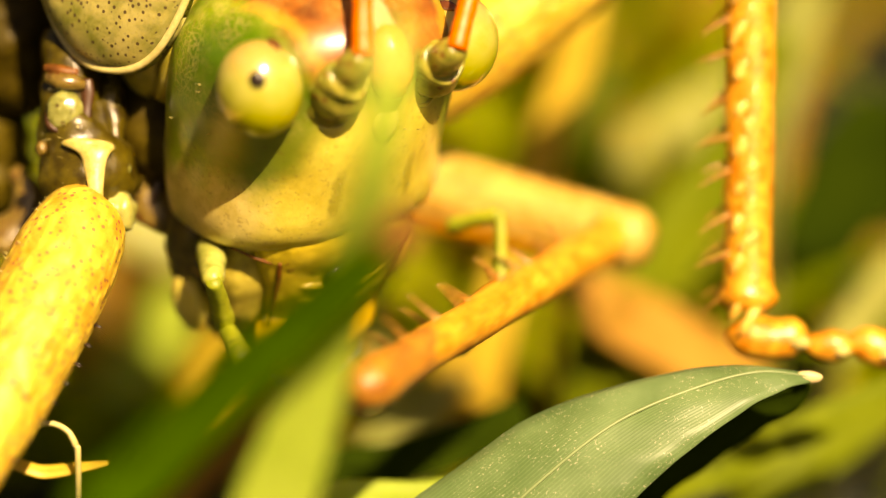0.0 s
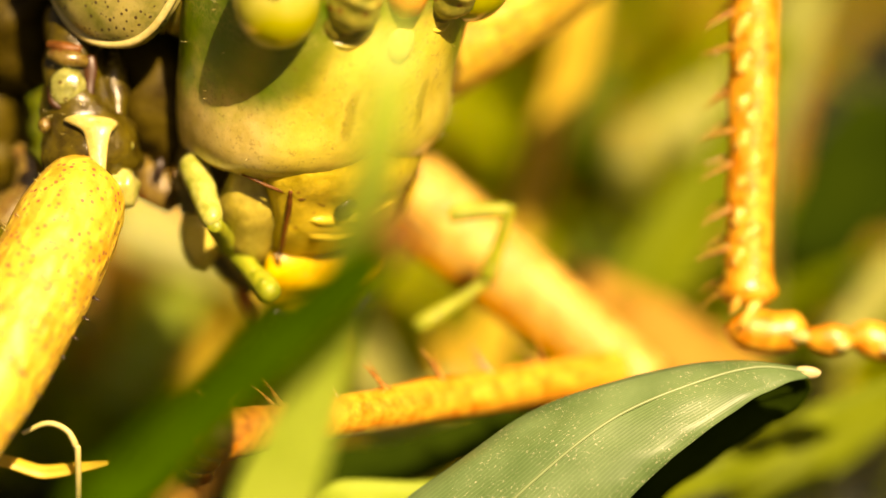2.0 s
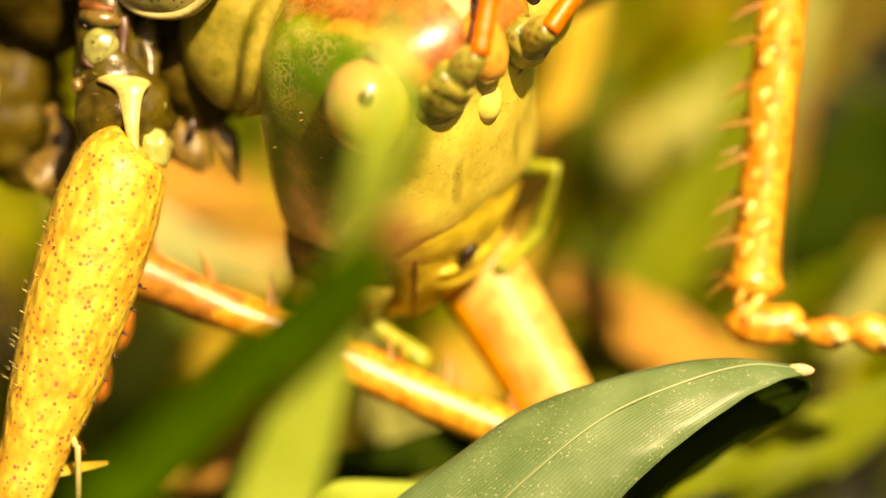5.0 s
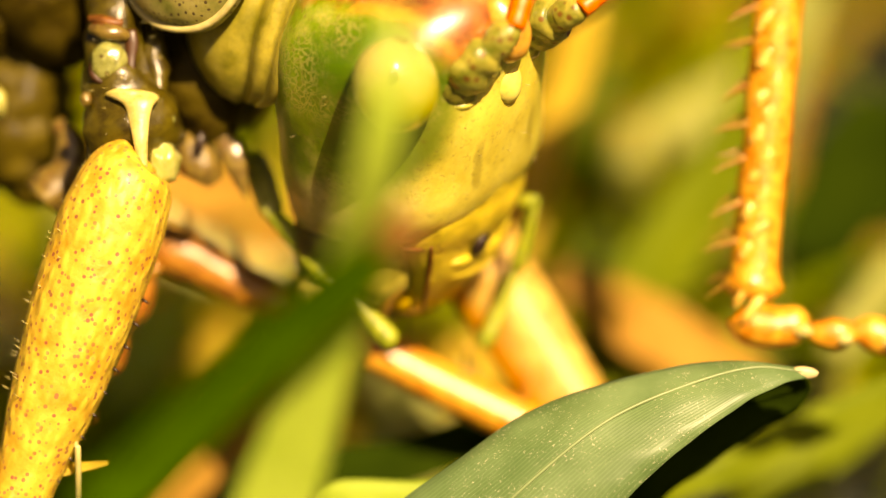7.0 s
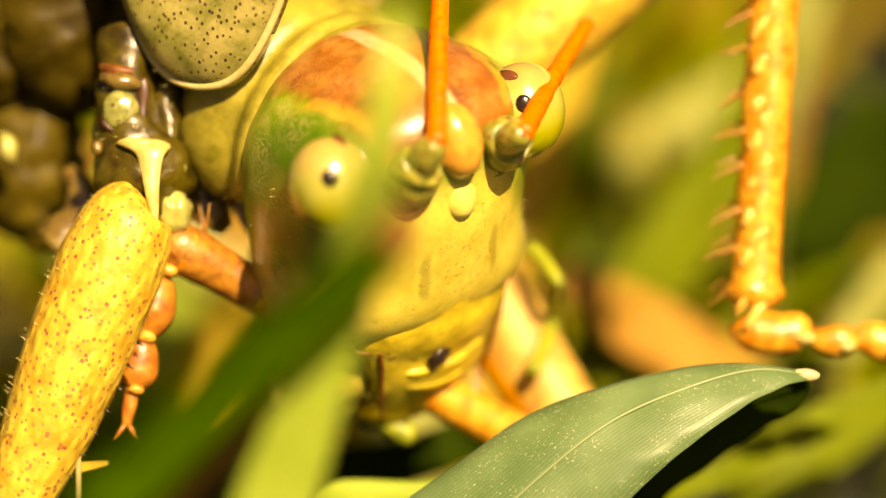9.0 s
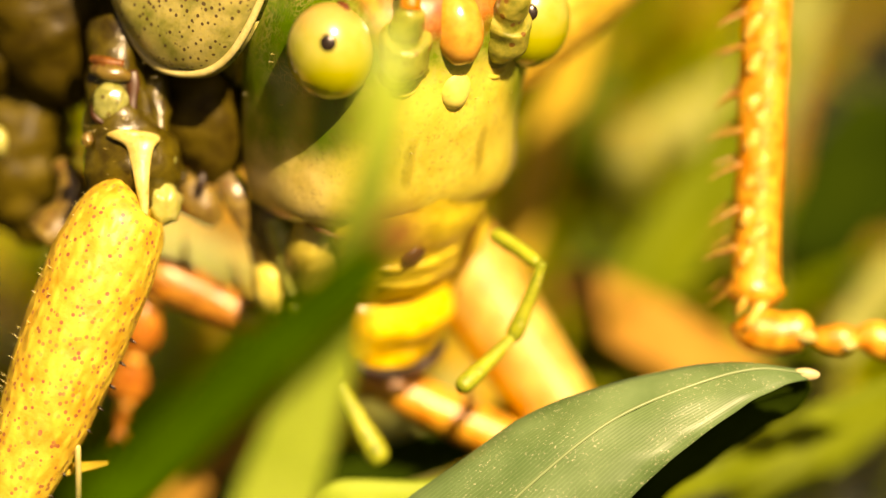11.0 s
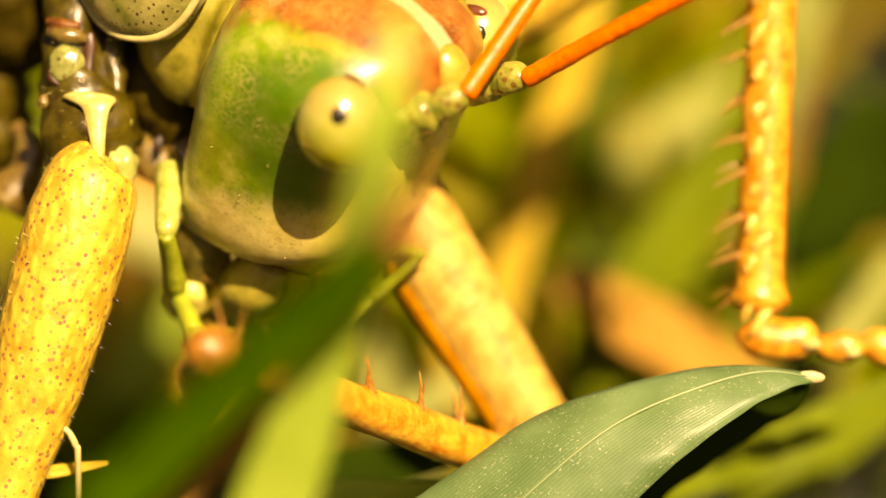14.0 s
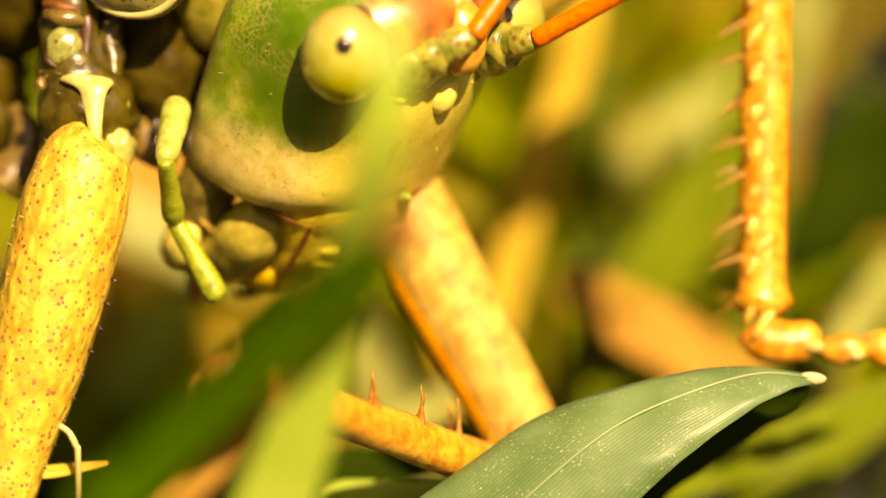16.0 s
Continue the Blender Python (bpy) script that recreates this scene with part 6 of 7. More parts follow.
    walk(scape_left, [
        (0, pose(-0.001420, 0.000750, 0.002250, -143.1, 7.8, -0.0)), (0.5, pose(-0.001420, 0.000750, 0.002250, -143.7, 17.1, 0.0)),
        (1, pose(-0.001420, 0.000750, 0.002250, -147.6, 25.9, 0.0)), (1.5, pose(-0.001420, 0.000750, 0.002250, -146.5, 5.0, 0.0)),
        (2, pose(-0.001420, 0.000750, 0.002250, -146.8, 6.3, -0.0)), (2.1, pose(-0.001420, 0.000750, 0.002250, -152.1, 11.5, 0.0)),
        (2.3, pose(-0.001420, 0.000750, 0.002250, -142.8, 14.9, 0.0)), (2.5, pose(-0.001420, 0.000750, 0.002250, -129.2, 12.7, 0.0)),
        (3, pose(-0.001420, 0.000750, 0.002250, -134.2, -1.2, 0.0)), (3.2, pose(-0.001420, 0.000750, 0.002250, -134.7, 39.5, 0.0)),
        (3.5, pose(-0.001420, 0.000750, 0.002250, -127.7, 3.9, 0.0)), (4, pose(-0.001420, 0.000750, 0.002250, -133.2, 14.2, -0.0)),
        (6.5, pose(-0.001420, 0.000750, 0.002250, -129.7, 29.9, 0.0)), (7, pose(-0.001420, 0.000750, 0.002250, -127.6, 37.1, 0.0)),
        (7.5, pose(-0.001420, 0.000750, 0.002250, -135.4, 23.4, 0.0)), (8, pose(-0.001420, 0.000750, 0.002250, -134.3, 28.9, 0.0)),
        (8.5, pose(-0.001420, 0.000750, 0.002250, -134.3, 9.4, 0.0)), (9, pose(-0.001420, 0.000750, 0.002250, -136.8, 13.0, 0.0)),
        (11.5, pose(-0.001420, 0.000750, 0.002250, -149.9, -19.0, -0.0)), (11.8, pose(-0.001420, 0.000750, 0.002250, -150.1, -12.0, 0.0)),
        (12, pose(-0.001420, 0.000750, 0.002250, -118.3, 11.4, 0.0)), (12.1, pose(-0.001420, 0.000750, 0.002250, -127.1, 0.6, 0.0)),
        (12.5, pose(-0.001420, 0.000750, 0.002250, -136.0, -9.8, 0.0)), (13, pose(-0.001420, 0.000750, 0.002250, -137.2, 3.1, 0.0)),
        (13.2, pose(-0.001420, 0.000750, 0.002250, -133.7, -12.3, 0.0)), (13.5, pose(-0.001420, 0.000750, 0.002250, -150.2, 20.1, 0.0)),
        (14, pose(-0.001420, 0.000750, 0.002250, -125.9, 27.2, 0.0)), (14.5, pose(-0.001420, 0.000750, 0.002250, -123.5, 33.5, 0.0)),
        (15, pose(-0.001420, 0.000750, 0.002250, -121.7, 28.4, 0.0)), (15.5, pose(-0.001420, 0.000750, 0.002250, -124.9, 36.6, 0.0)),
        (16, pose(-0.001420, 0.000750, 0.002250, -130.0, 43.9, 0.0)),
    ])
    walk(flagellum_left, [
        (0, pose(-0.001260, 0.002309, 0.003410, 38.4, 36.1, -180.0)), (0.5, pose(-0.001080, 0.002322, 0.003352, 35.4, 37.3, -177.8)),
        (1, pose(-0.000964, 0.002397, 0.003189, 32.6, 37.3, -176.8)), (1.5, pose(-0.001326, 0.002376, 0.003322, 34.7, 37.2, -176.5)),
        (2, pose(-0.001304, 0.002382, 0.003310, 31.3, 36.1, -178.8)), (2.1, pose(-0.001238, 0.002473, 0.003144, 30.1, 35.8, -177.7)),
        (2.3, pose(-0.001117, 0.002304, 0.003389, -21.5, 40.3, 176.6)), (2.5, pose(-0.001089, 0.001983, 0.003724, -55.3, 63.3, 141.0)),
        (3, pose(-0.001449, 0.002110, 0.003647, -140.6, 38.7, 42.5)), (3.2, pose(-0.000539, 0.002121, 0.003320, -100.1, 59.4, 93.8)),
        (3.5, pose(-0.001316, 0.001942, 0.003790, 41.0, 49.6, 158.9)), (4, pose(-0.001070, 0.002084, 0.003629, 34.3, 41.2, 160.6)),
        (6.5, pose(-0.000672, 0.001995, 0.003551, 7.1, 57.4, 134.8)), (7, pose(-0.000488, 0.001939, 0.003484, 10.4, 53.7, 139.1)),
        (7.5, pose(-0.000877, 0.002138, 0.003507, 18.0, 48.0, 152.7)), (8, pose(-0.000746, 0.002111, 0.003473, 36.5, 47.6, 154.1)),
        (8.5, pose(-0.001191, 0.002111, 0.003627, 57.3, 34.4, 167.7)), (9, pose(-0.001120, 0.002172, 0.003551, 58.3, 37.3, 168.5)),
        (11.5, pose(-0.001739, 0.002436, 0.003176, 30.5, 33.4, 176.4)), (11.8, pose(-0.001622, 0.002440, 0.003202, 29.7, 33.7, 175.2)),
        (12, pose(-0.001081, 0.001673, 0.003934, -54.0, 52.1, 134.0)), (12.1, pose(-0.001404, 0.001926, 0.003805, -39.7, 57.4, 136.5)),
        (12.5, pose(-0.001651, 0.002153, 0.003585, -55.6, 63.9, 126.4)), (13, pose(-0.001348, 0.002181, 0.003573, -28.7, 51.1, 172.2)),
        (13.2, pose(-0.001721, 0.002097, 0.003628, -8.7, 44.8, 175.9)), (13.5, pose(-0.001087, 0.002443, 0.003159, 34.9, 40.9, 178.2)),
        (14, pose(-0.000698, 0.001893, 0.003656, -5.8, 64.4, 120.1)), (14.5, pose(-0.000521, 0.001825, 0.003606, -22.9, 60.7, 109.8)),
        (15, pose(-0.000631, 0.001773, 0.003711, -28.7, 61.0, 106.6)), (15.5, pose(-0.000467, 0.001866, 0.003534, -14.9, 59.2, 121.2)),
        (16, pose(-0.000383, 0.002002, 0.003327, 3.5, 57.2, 139.5)),
    ])
    walk(scape_right, [
        (0, pose(0.001420, 0.000750, 0.002250, -130.1, -5.1, 0.0)), (0.5, pose(0.001420, 0.000750, 0.002250, -127.9, -1.3, 0.0)),
        (1, pose(0.001420, 0.000750, 0.002250, -135.2, 6.0, -0.0)), (1.5, pose(0.001420, 0.000750, 0.002250, -138.3, 8.3, 0.0)),
        (2, pose(0.001420, 0.000750, 0.002250, -135.6, 1.8, 0.0)), (2.1, pose(0.001420, 0.000750, 0.002250, -140.4, 3.6, -0.0)),
        (2.3, pose(0.001420, 0.000750, 0.002250, -131.2, -15.1, -0.0)), (2.5, pose(0.001420, 0.000750, 0.002250, -119.9, -10.2, 0.0)),
        (3, pose(0.001420, 0.000750, 0.002250, -117.7, -11.5, 0.0)), (3.2, pose(0.001420, 0.000750, 0.002250, -128.0, -4.9, -0.0)),
        (3.5, pose(0.001420, 0.000750, 0.002250, -116.6, -12.7, 0.0)), (4, pose(0.001420, 0.000750, 0.002250, -119.8, -14.0, -0.0)),
        (6.5, pose(0.001420, 0.000750, 0.002250, -121.4, 5.0, 0.0)), (7, pose(0.001420, 0.000750, 0.002250, -116.4, 0.9, 0.0)),
        (7.5, pose(0.001420, 0.000750, 0.002250, -124.3, 0.0, -0.0)), (8, pose(0.001420, 0.000750, 0.002250, -117.6, 2.0, -0.0)),
        (8.5, pose(0.001420, 0.000750, 0.002250, -118.4, -11.0, 0.0)), (9, pose(0.001420, 0.000750, 0.002250, -118.9, -9.7, 0.0)),
        (11.5, pose(0.001420, 0.000750, 0.002250, -150.3, 9.2, 0.0)), (11.8, pose(0.001420, 0.000750, 0.002250, -149.6, 17.3, 0.0)),
        (12, pose(0.001420, 0.000750, 0.002250, -103.3, -11.9, 0.0)), (12.1, pose(0.001420, 0.000750, 0.002250, -107.3, -11.2, -0.0)),
        (12.5, pose(0.001420, 0.000750, 0.002250, -120.0, -15.2, -0.0)), (13, pose(0.001420, 0.000750, 0.002250, -121.1, -16.7, 0.0)),
        (13.2, pose(0.001420, 0.000750, 0.002250, -126.8, -4.9, 0.0)), (13.5, pose(0.001420, 0.000750, 0.002250, -131.8, -7.4, 0.0)),
        (14, pose(0.001420, 0.000750, 0.002250, -114.2, 2.8, -0.0)), (14.5, pose(0.001420, 0.000750, 0.002250, -112.7, 2.9, 0.0)),
        (15, pose(0.001420, 0.000750, 0.002250, -110.8, 5.2, 0.0)), (15.5, pose(0.001420, 0.000750, 0.002250, -123.4, 1.5, 0.0)),
        (16, pose(0.001420, 0.000750, 0.002250, -124.2, 0.2, 0.0)),
    ])
    walk(flagellum_right, [
        (0, pose(0.001289, 0.002007, 0.003735, 31.5, 41.2, 164.1)), (0.5, pose(0.001384, 0.001949, 0.003787, 31.4, 41.3, 168.9)),
        (1, pose(0.001562, 0.002134, 0.003616, 27.0, 41.6, 167.7)), (1.5, pose(0.001608, 0.002206, 0.003533, 28.4, 41.1, 170.3)),
        (2, pose(0.001463, 0.002142, 0.003615, 27.4, 39.4, 169.0)), (2.1, pose(0.001499, 0.002253, 0.003490, 25.6, 39.6, 168.0)),
        (2.3, pose(0.001039, 0.002034, 0.003667, -83.8, 60.7, 100.0)), (2.5, pose(0.001120, 0.001722, 0.003914, -125.9, 38.1, 43.4)),
        (3, pose(0.001076, 0.001655, 0.003943, -135.9, 24.3, 33.3)), (3.2, pose(0.001289, 0.001950, 0.003781, -112.7, 46.1, 58.5)),
        (3.5, pose(0.001038, 0.001623, 0.003951, -105.6, 36.0, 69.3)), (4, pose(0.001009, 0.001718, 0.003892, 22.0, 45.2, 138.0)),
        (6.5, pose(0.001566, 0.001767, 0.003907, -32.3, 39.1, 82.9)), (7, pose(0.001449, 0.001618, 0.003996, -23.8, 41.0, 90.8)),
        (7.5, pose(0.001421, 0.001849, 0.003861, 7.6, 47.8, 135.3)), (8, pose(0.001480, 0.001653, 0.003977, 0.6, 46.3, 125.7)),
        (8.5, pose(0.001094, 0.001678, 0.003934, 46.1, 38.6, 132.2)), (9, pose(0.001134, 0.001693, 0.003933, 54.3, 41.5, 131.2)),
        (11.5, pose(0.001574, 0.002444, 0.003203, 25.5, 35.2, 168.9)), (11.8, pose(0.001713, 0.002432, 0.003193, 22.8, 35.9, 164.9)),
        (12, pose(0.001028, 0.001200, 0.004106, -104.7, 30.1, 60.5)), (12.1, pose(0.001057, 0.001330, 0.004076, -109.3, 36.1, 52.9)),
        (12.5, pose(0.000977, 0.001724, 0.003880, -120.0, 42.6, 51.7)), (13, pose(0.000941, 0.001758, 0.003849, -135.3, 39.6, 45.1)),
        (13.2, pose(0.001287, 0.001918, 0.003806, -96.1, 62.4, 93.4)), (13.5, pose(0.001232, 0.002050, 0.003691, 21.5, 46.7, 151.4)),
        (14, pose(0.001508, 0.001548, 0.004027, -80.3, 46.2, 79.6)), (14.5, pose(0.001511, 0.001503, 0.004046, -74.4, 45.4, 84.2)),
        (15, pose(0.001584, 0.001442, 0.004066, -70.5, 43.4, 82.4)), (15.5, pose(0.001462, 0.001823, 0.003878, -56.2, 46.6, 92.9)),
        (16, pose(0.001427, 0.001845, 0.003864, -59.5, 45.8, 99.3)),
    ])
    # both eye spots are keyed to point at the camera
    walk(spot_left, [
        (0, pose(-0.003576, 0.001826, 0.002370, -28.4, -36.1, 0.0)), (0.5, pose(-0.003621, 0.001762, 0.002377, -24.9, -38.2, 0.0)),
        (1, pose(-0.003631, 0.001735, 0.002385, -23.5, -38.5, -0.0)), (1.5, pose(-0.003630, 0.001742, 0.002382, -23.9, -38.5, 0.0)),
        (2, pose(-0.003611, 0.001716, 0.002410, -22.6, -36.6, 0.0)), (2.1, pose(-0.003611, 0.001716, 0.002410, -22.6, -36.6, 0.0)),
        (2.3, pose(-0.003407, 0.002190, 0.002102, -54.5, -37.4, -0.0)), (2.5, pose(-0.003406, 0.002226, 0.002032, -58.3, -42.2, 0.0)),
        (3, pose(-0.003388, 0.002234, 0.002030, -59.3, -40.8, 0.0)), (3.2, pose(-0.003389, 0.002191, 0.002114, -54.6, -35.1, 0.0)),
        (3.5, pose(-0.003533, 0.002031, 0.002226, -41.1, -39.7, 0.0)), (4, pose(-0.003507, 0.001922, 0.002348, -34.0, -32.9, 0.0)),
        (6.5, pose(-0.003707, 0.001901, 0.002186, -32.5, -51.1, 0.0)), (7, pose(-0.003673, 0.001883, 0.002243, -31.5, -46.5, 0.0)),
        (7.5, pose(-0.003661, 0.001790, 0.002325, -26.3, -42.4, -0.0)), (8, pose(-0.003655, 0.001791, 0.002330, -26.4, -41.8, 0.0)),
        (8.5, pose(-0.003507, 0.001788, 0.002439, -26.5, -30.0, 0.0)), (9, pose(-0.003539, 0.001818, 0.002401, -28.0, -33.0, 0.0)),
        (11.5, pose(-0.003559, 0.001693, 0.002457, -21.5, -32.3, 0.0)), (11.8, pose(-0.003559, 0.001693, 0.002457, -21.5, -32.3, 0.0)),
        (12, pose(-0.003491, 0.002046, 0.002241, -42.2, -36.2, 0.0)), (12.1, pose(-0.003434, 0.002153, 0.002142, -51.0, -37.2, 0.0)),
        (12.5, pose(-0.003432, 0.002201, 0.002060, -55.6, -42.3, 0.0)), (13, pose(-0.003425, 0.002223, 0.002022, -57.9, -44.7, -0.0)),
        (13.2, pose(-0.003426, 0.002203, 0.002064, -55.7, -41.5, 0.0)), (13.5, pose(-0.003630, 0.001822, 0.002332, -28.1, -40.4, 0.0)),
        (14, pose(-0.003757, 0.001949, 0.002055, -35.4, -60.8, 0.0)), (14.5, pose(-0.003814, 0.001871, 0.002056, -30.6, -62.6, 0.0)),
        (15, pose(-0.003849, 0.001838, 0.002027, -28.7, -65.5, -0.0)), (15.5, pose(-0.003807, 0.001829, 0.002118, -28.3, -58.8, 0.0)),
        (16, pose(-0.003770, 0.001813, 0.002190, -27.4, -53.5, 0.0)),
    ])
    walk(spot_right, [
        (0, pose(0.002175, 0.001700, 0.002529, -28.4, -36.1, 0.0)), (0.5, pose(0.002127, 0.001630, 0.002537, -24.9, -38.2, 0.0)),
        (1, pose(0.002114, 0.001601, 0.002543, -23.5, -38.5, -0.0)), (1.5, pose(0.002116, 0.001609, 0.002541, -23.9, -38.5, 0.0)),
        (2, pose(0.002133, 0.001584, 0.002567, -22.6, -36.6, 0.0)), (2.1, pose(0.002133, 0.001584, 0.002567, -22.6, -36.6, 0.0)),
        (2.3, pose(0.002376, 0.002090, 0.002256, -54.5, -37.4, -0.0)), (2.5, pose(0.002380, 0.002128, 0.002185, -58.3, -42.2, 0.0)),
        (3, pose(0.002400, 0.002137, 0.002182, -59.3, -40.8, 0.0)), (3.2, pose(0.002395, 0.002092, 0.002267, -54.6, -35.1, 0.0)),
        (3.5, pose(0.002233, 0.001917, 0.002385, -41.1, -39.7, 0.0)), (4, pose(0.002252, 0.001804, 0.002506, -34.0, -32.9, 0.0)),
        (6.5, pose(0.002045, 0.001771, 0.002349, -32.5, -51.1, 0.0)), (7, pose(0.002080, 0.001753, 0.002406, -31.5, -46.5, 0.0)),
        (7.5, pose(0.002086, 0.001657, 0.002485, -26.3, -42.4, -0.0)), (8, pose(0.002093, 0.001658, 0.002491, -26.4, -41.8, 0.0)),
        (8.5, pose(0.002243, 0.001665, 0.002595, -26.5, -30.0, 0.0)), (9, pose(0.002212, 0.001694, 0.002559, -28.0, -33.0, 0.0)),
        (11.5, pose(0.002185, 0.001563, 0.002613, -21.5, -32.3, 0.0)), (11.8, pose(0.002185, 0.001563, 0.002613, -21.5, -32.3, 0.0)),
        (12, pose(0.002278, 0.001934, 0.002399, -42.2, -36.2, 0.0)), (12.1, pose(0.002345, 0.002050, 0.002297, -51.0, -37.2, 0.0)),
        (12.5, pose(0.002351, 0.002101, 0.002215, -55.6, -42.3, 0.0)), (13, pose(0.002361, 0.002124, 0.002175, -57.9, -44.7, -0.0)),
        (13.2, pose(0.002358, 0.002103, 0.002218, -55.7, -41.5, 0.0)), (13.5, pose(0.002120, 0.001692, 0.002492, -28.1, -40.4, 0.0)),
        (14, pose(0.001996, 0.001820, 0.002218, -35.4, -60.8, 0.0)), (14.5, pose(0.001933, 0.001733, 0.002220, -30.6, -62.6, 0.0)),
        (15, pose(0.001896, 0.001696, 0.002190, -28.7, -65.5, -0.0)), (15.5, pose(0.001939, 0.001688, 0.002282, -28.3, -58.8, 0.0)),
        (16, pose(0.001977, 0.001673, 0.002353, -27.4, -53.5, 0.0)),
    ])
    walk(collar, [
        (0, pose(0.005176, 0.002362, -0.001260, 34.0, 40.3, 17.3)), (0.5, pose(0.005236, 0.002607, -0.001398, 32.7, 41.3, 15.8)),
        (1, pose(0.005201, 0.002745, -0.001218, 32.2, 41.6, 15.7)), (1.5, pose(0.005301, 0.003188, -0.001377, 32.3, 41.6, 15.4)),
        (2, pose(0.005463, 0.003398, -0.001314, 31.5, 41.1, 15.5)), (2.1, pose(0.005627, 0.002999, -0.001314, 31.5, 41.1, 15.5)),
        (2.3, pose(0.006423, 0.002146, -0.000352, 44.1, 36.5, 18.3)), (2.5, pose(0.006445, 0.001787, -0.000287, 46.0, 36.5, 18.6)),
        (3, pose(0.006447, 0.001560, -0.000579, 61.9, 36.7, 23.0)), (3.2, pose(0.006684, 0.001351, -0.000800, 59.6, 36.6, 22.7)),
        (3.5, pose(0.006288, 0.000087, -0.001003, 40.4, 40.0, 25.6)), (4, pose(0.006090, 0.000689, -0.001506, 36.8, 38.9, 24.2)),
        (6.5, pose(0.006340, 0.000871, -0.001504, 38.4, 44.1, 24.7)), (7, pose(0.006192, 0.001320, -0.001436, 37.3, 43.0, 24.9)),
        (7.5, pose(0.006015, 0.000981, -0.001489, 34.5, 42.4, 23.7)), (8, pose(0.005523, 0.000219, -0.001039, 34.5, 42.3, 25.5)),
        (8.5, pose(0.005731, -0.000064, -0.001581, 32.9, 38.7, 20.1)), (9, pose(0.005612, 0.000010, -0.001354, 33.8, 39.4, 20.1)),
        (11.5, pose(0.006014, 0.002838, -0.002679, 30.5, 39.9, 15.0)), (11.8, pose(0.005921, 0.002718, -0.002679, 30.5, 39.9, 15.0)),
        (12, pose(0.006182, 0.000557, -0.001082, 39.8, 38.6, 19.9)), (12.1, pose(0.006776, 0.001257, -0.000282, 43.1, 37.3, 19.6)),
        (12.5, pose(0.006436, 0.001460, -0.000197, 45.4, 37.3, 19.9)), (13, pose(0.006267, 0.001544, -0.000610, 61.2, 36.9, 18.2)),
        (13.2, pose(0.006313, 0.001635, -0.000722, 60.0, 36.9, 18.0)), (13.5, pose(0.005145, 0.001574, -0.001249, 34.3, 41.6, 15.3)),
        (14, pose(0.005887, 0.001157, -0.001576, 41.6, 45.8, 24.2)), (14.5, pose(0.006212, 0.001236, -0.001926, 40.1, 47.0, 20.5)),
        (15, pose(0.006197, 0.001269, -0.001929, 40.2, 48.1, 19.9)), (15.5, pose(0.006491, 0.001386, -0.002399, 38.2, 46.4, 17.1)),
        (16, pose(0.006666, 0.001881, -0.002369, 36.6, 45.3, 17.5)),
    ])
    for ob in lip:
        walk(ob, [
            (0, pose(0.000000, -0.006300, -0.000100, 14.0, -0.0, 0.0)), (0.5, pose(0.000000, -0.006300, -0.000100, 14.0, -0.0, 0.0)),
            (1, pose(0.000000, -0.006300, -0.000100, 14.0, -0.0, 0.0)), (1.5, pose(0.000000, -0.006300, -0.000100, 14.0, -0.0, 0.0)),
            (2, pose(0.000000, -0.006300, -0.000100, 14.0, -0.0, 0.0)), (2.1, pose(0.000000, -0.006300, -0.000100, 14.0, -0.0, 0.0)),
            (2.3, pose(0.000000, -0.006300, -0.000100, 50.0, -0.0, 0.0)), (2.5, pose(0.000000, -0.006300, -0.000100, 52.2, -0.0, 0.0)),
            (3, pose(0.000000, -0.006300, -0.000100, 57.8, -0.0, 0.0)), (3.2, pose(0.000000, -0.006300, -0.000100, 60.0, -0.0, 0.0)),
            (3.5, pose(0.000000, -0.006300, -0.000100, 70.0, -0.0, 0.0)), (4, pose(0.000000, -0.006300, -0.000100, 70.0, -0.0, 0.0)),
            (6.5, pose(0.000000, -0.006300, -0.000100, 70.0, -0.0, 0.0)), (7, pose(0.000000, -0.006300, -0.000100, 66.7, -0.0, 0.0)),
            (7.5, pose(0.000000, -0.006300, -0.000100, 63.3, -0.0, 0.0)), (8, pose(0.000000, -0.006300, -0.000100, 60.0, -0.0, 0.0)),
            (8.5, pose(0.000000, -0.006300, -0.000100, 60.0, -0.0, 0.0)), (9, pose(0.000000, -0.006300, -0.000100, 60.0, -0.0, 0.0)),
            (11.5, pose(0.000000, -0.006300, -0.000100, -2.0, -0.0, 0.0)), (11.8, pose(0.000000, -0.006300, -0.000100, 0.0, -0.0, 0.0)),
            (12, pose(0.000000, -0.006300, -0.000100, 50.0, -0.0, 0.0)), (12.1, pose(0.000000, -0.006300, -0.000100, 50.8, -0.0, 0.0)),
            (12.5, pose(0.000000, -0.006300, -0.000100, 54.2, -0.0, 0.0)), (13, pose(0.000000, -0.006300, -0.000100, 58.3, -0.0, 0.0)),
            (13.2, pose(0.000000, -0.006300, -0.000100, 60.0, -0.0, 0.0)), (13.5, pose(0.000000, -0.006300, -0.000100, 40.0, -0.0, 0.0)),
            (14, pose(0.000000, -0.006300, -0.000100, 60.0, -0.0, 0.0)), (14.5, pose(0.000000, -0.006300, -0.000100, 60.0, -0.0, 0.0)),
            (15, pose(0.000000, -0.006300, -0.000100, 60.0, -0.0, 0.0)), (15.5, pose(0.000000, -0.006300, -0.000100, 60.0, -0.0, 0.0)),
            (16, pose(0.000000, -0.006300, -0.000100, 60.0, -0.0, 0.0)),
        ])
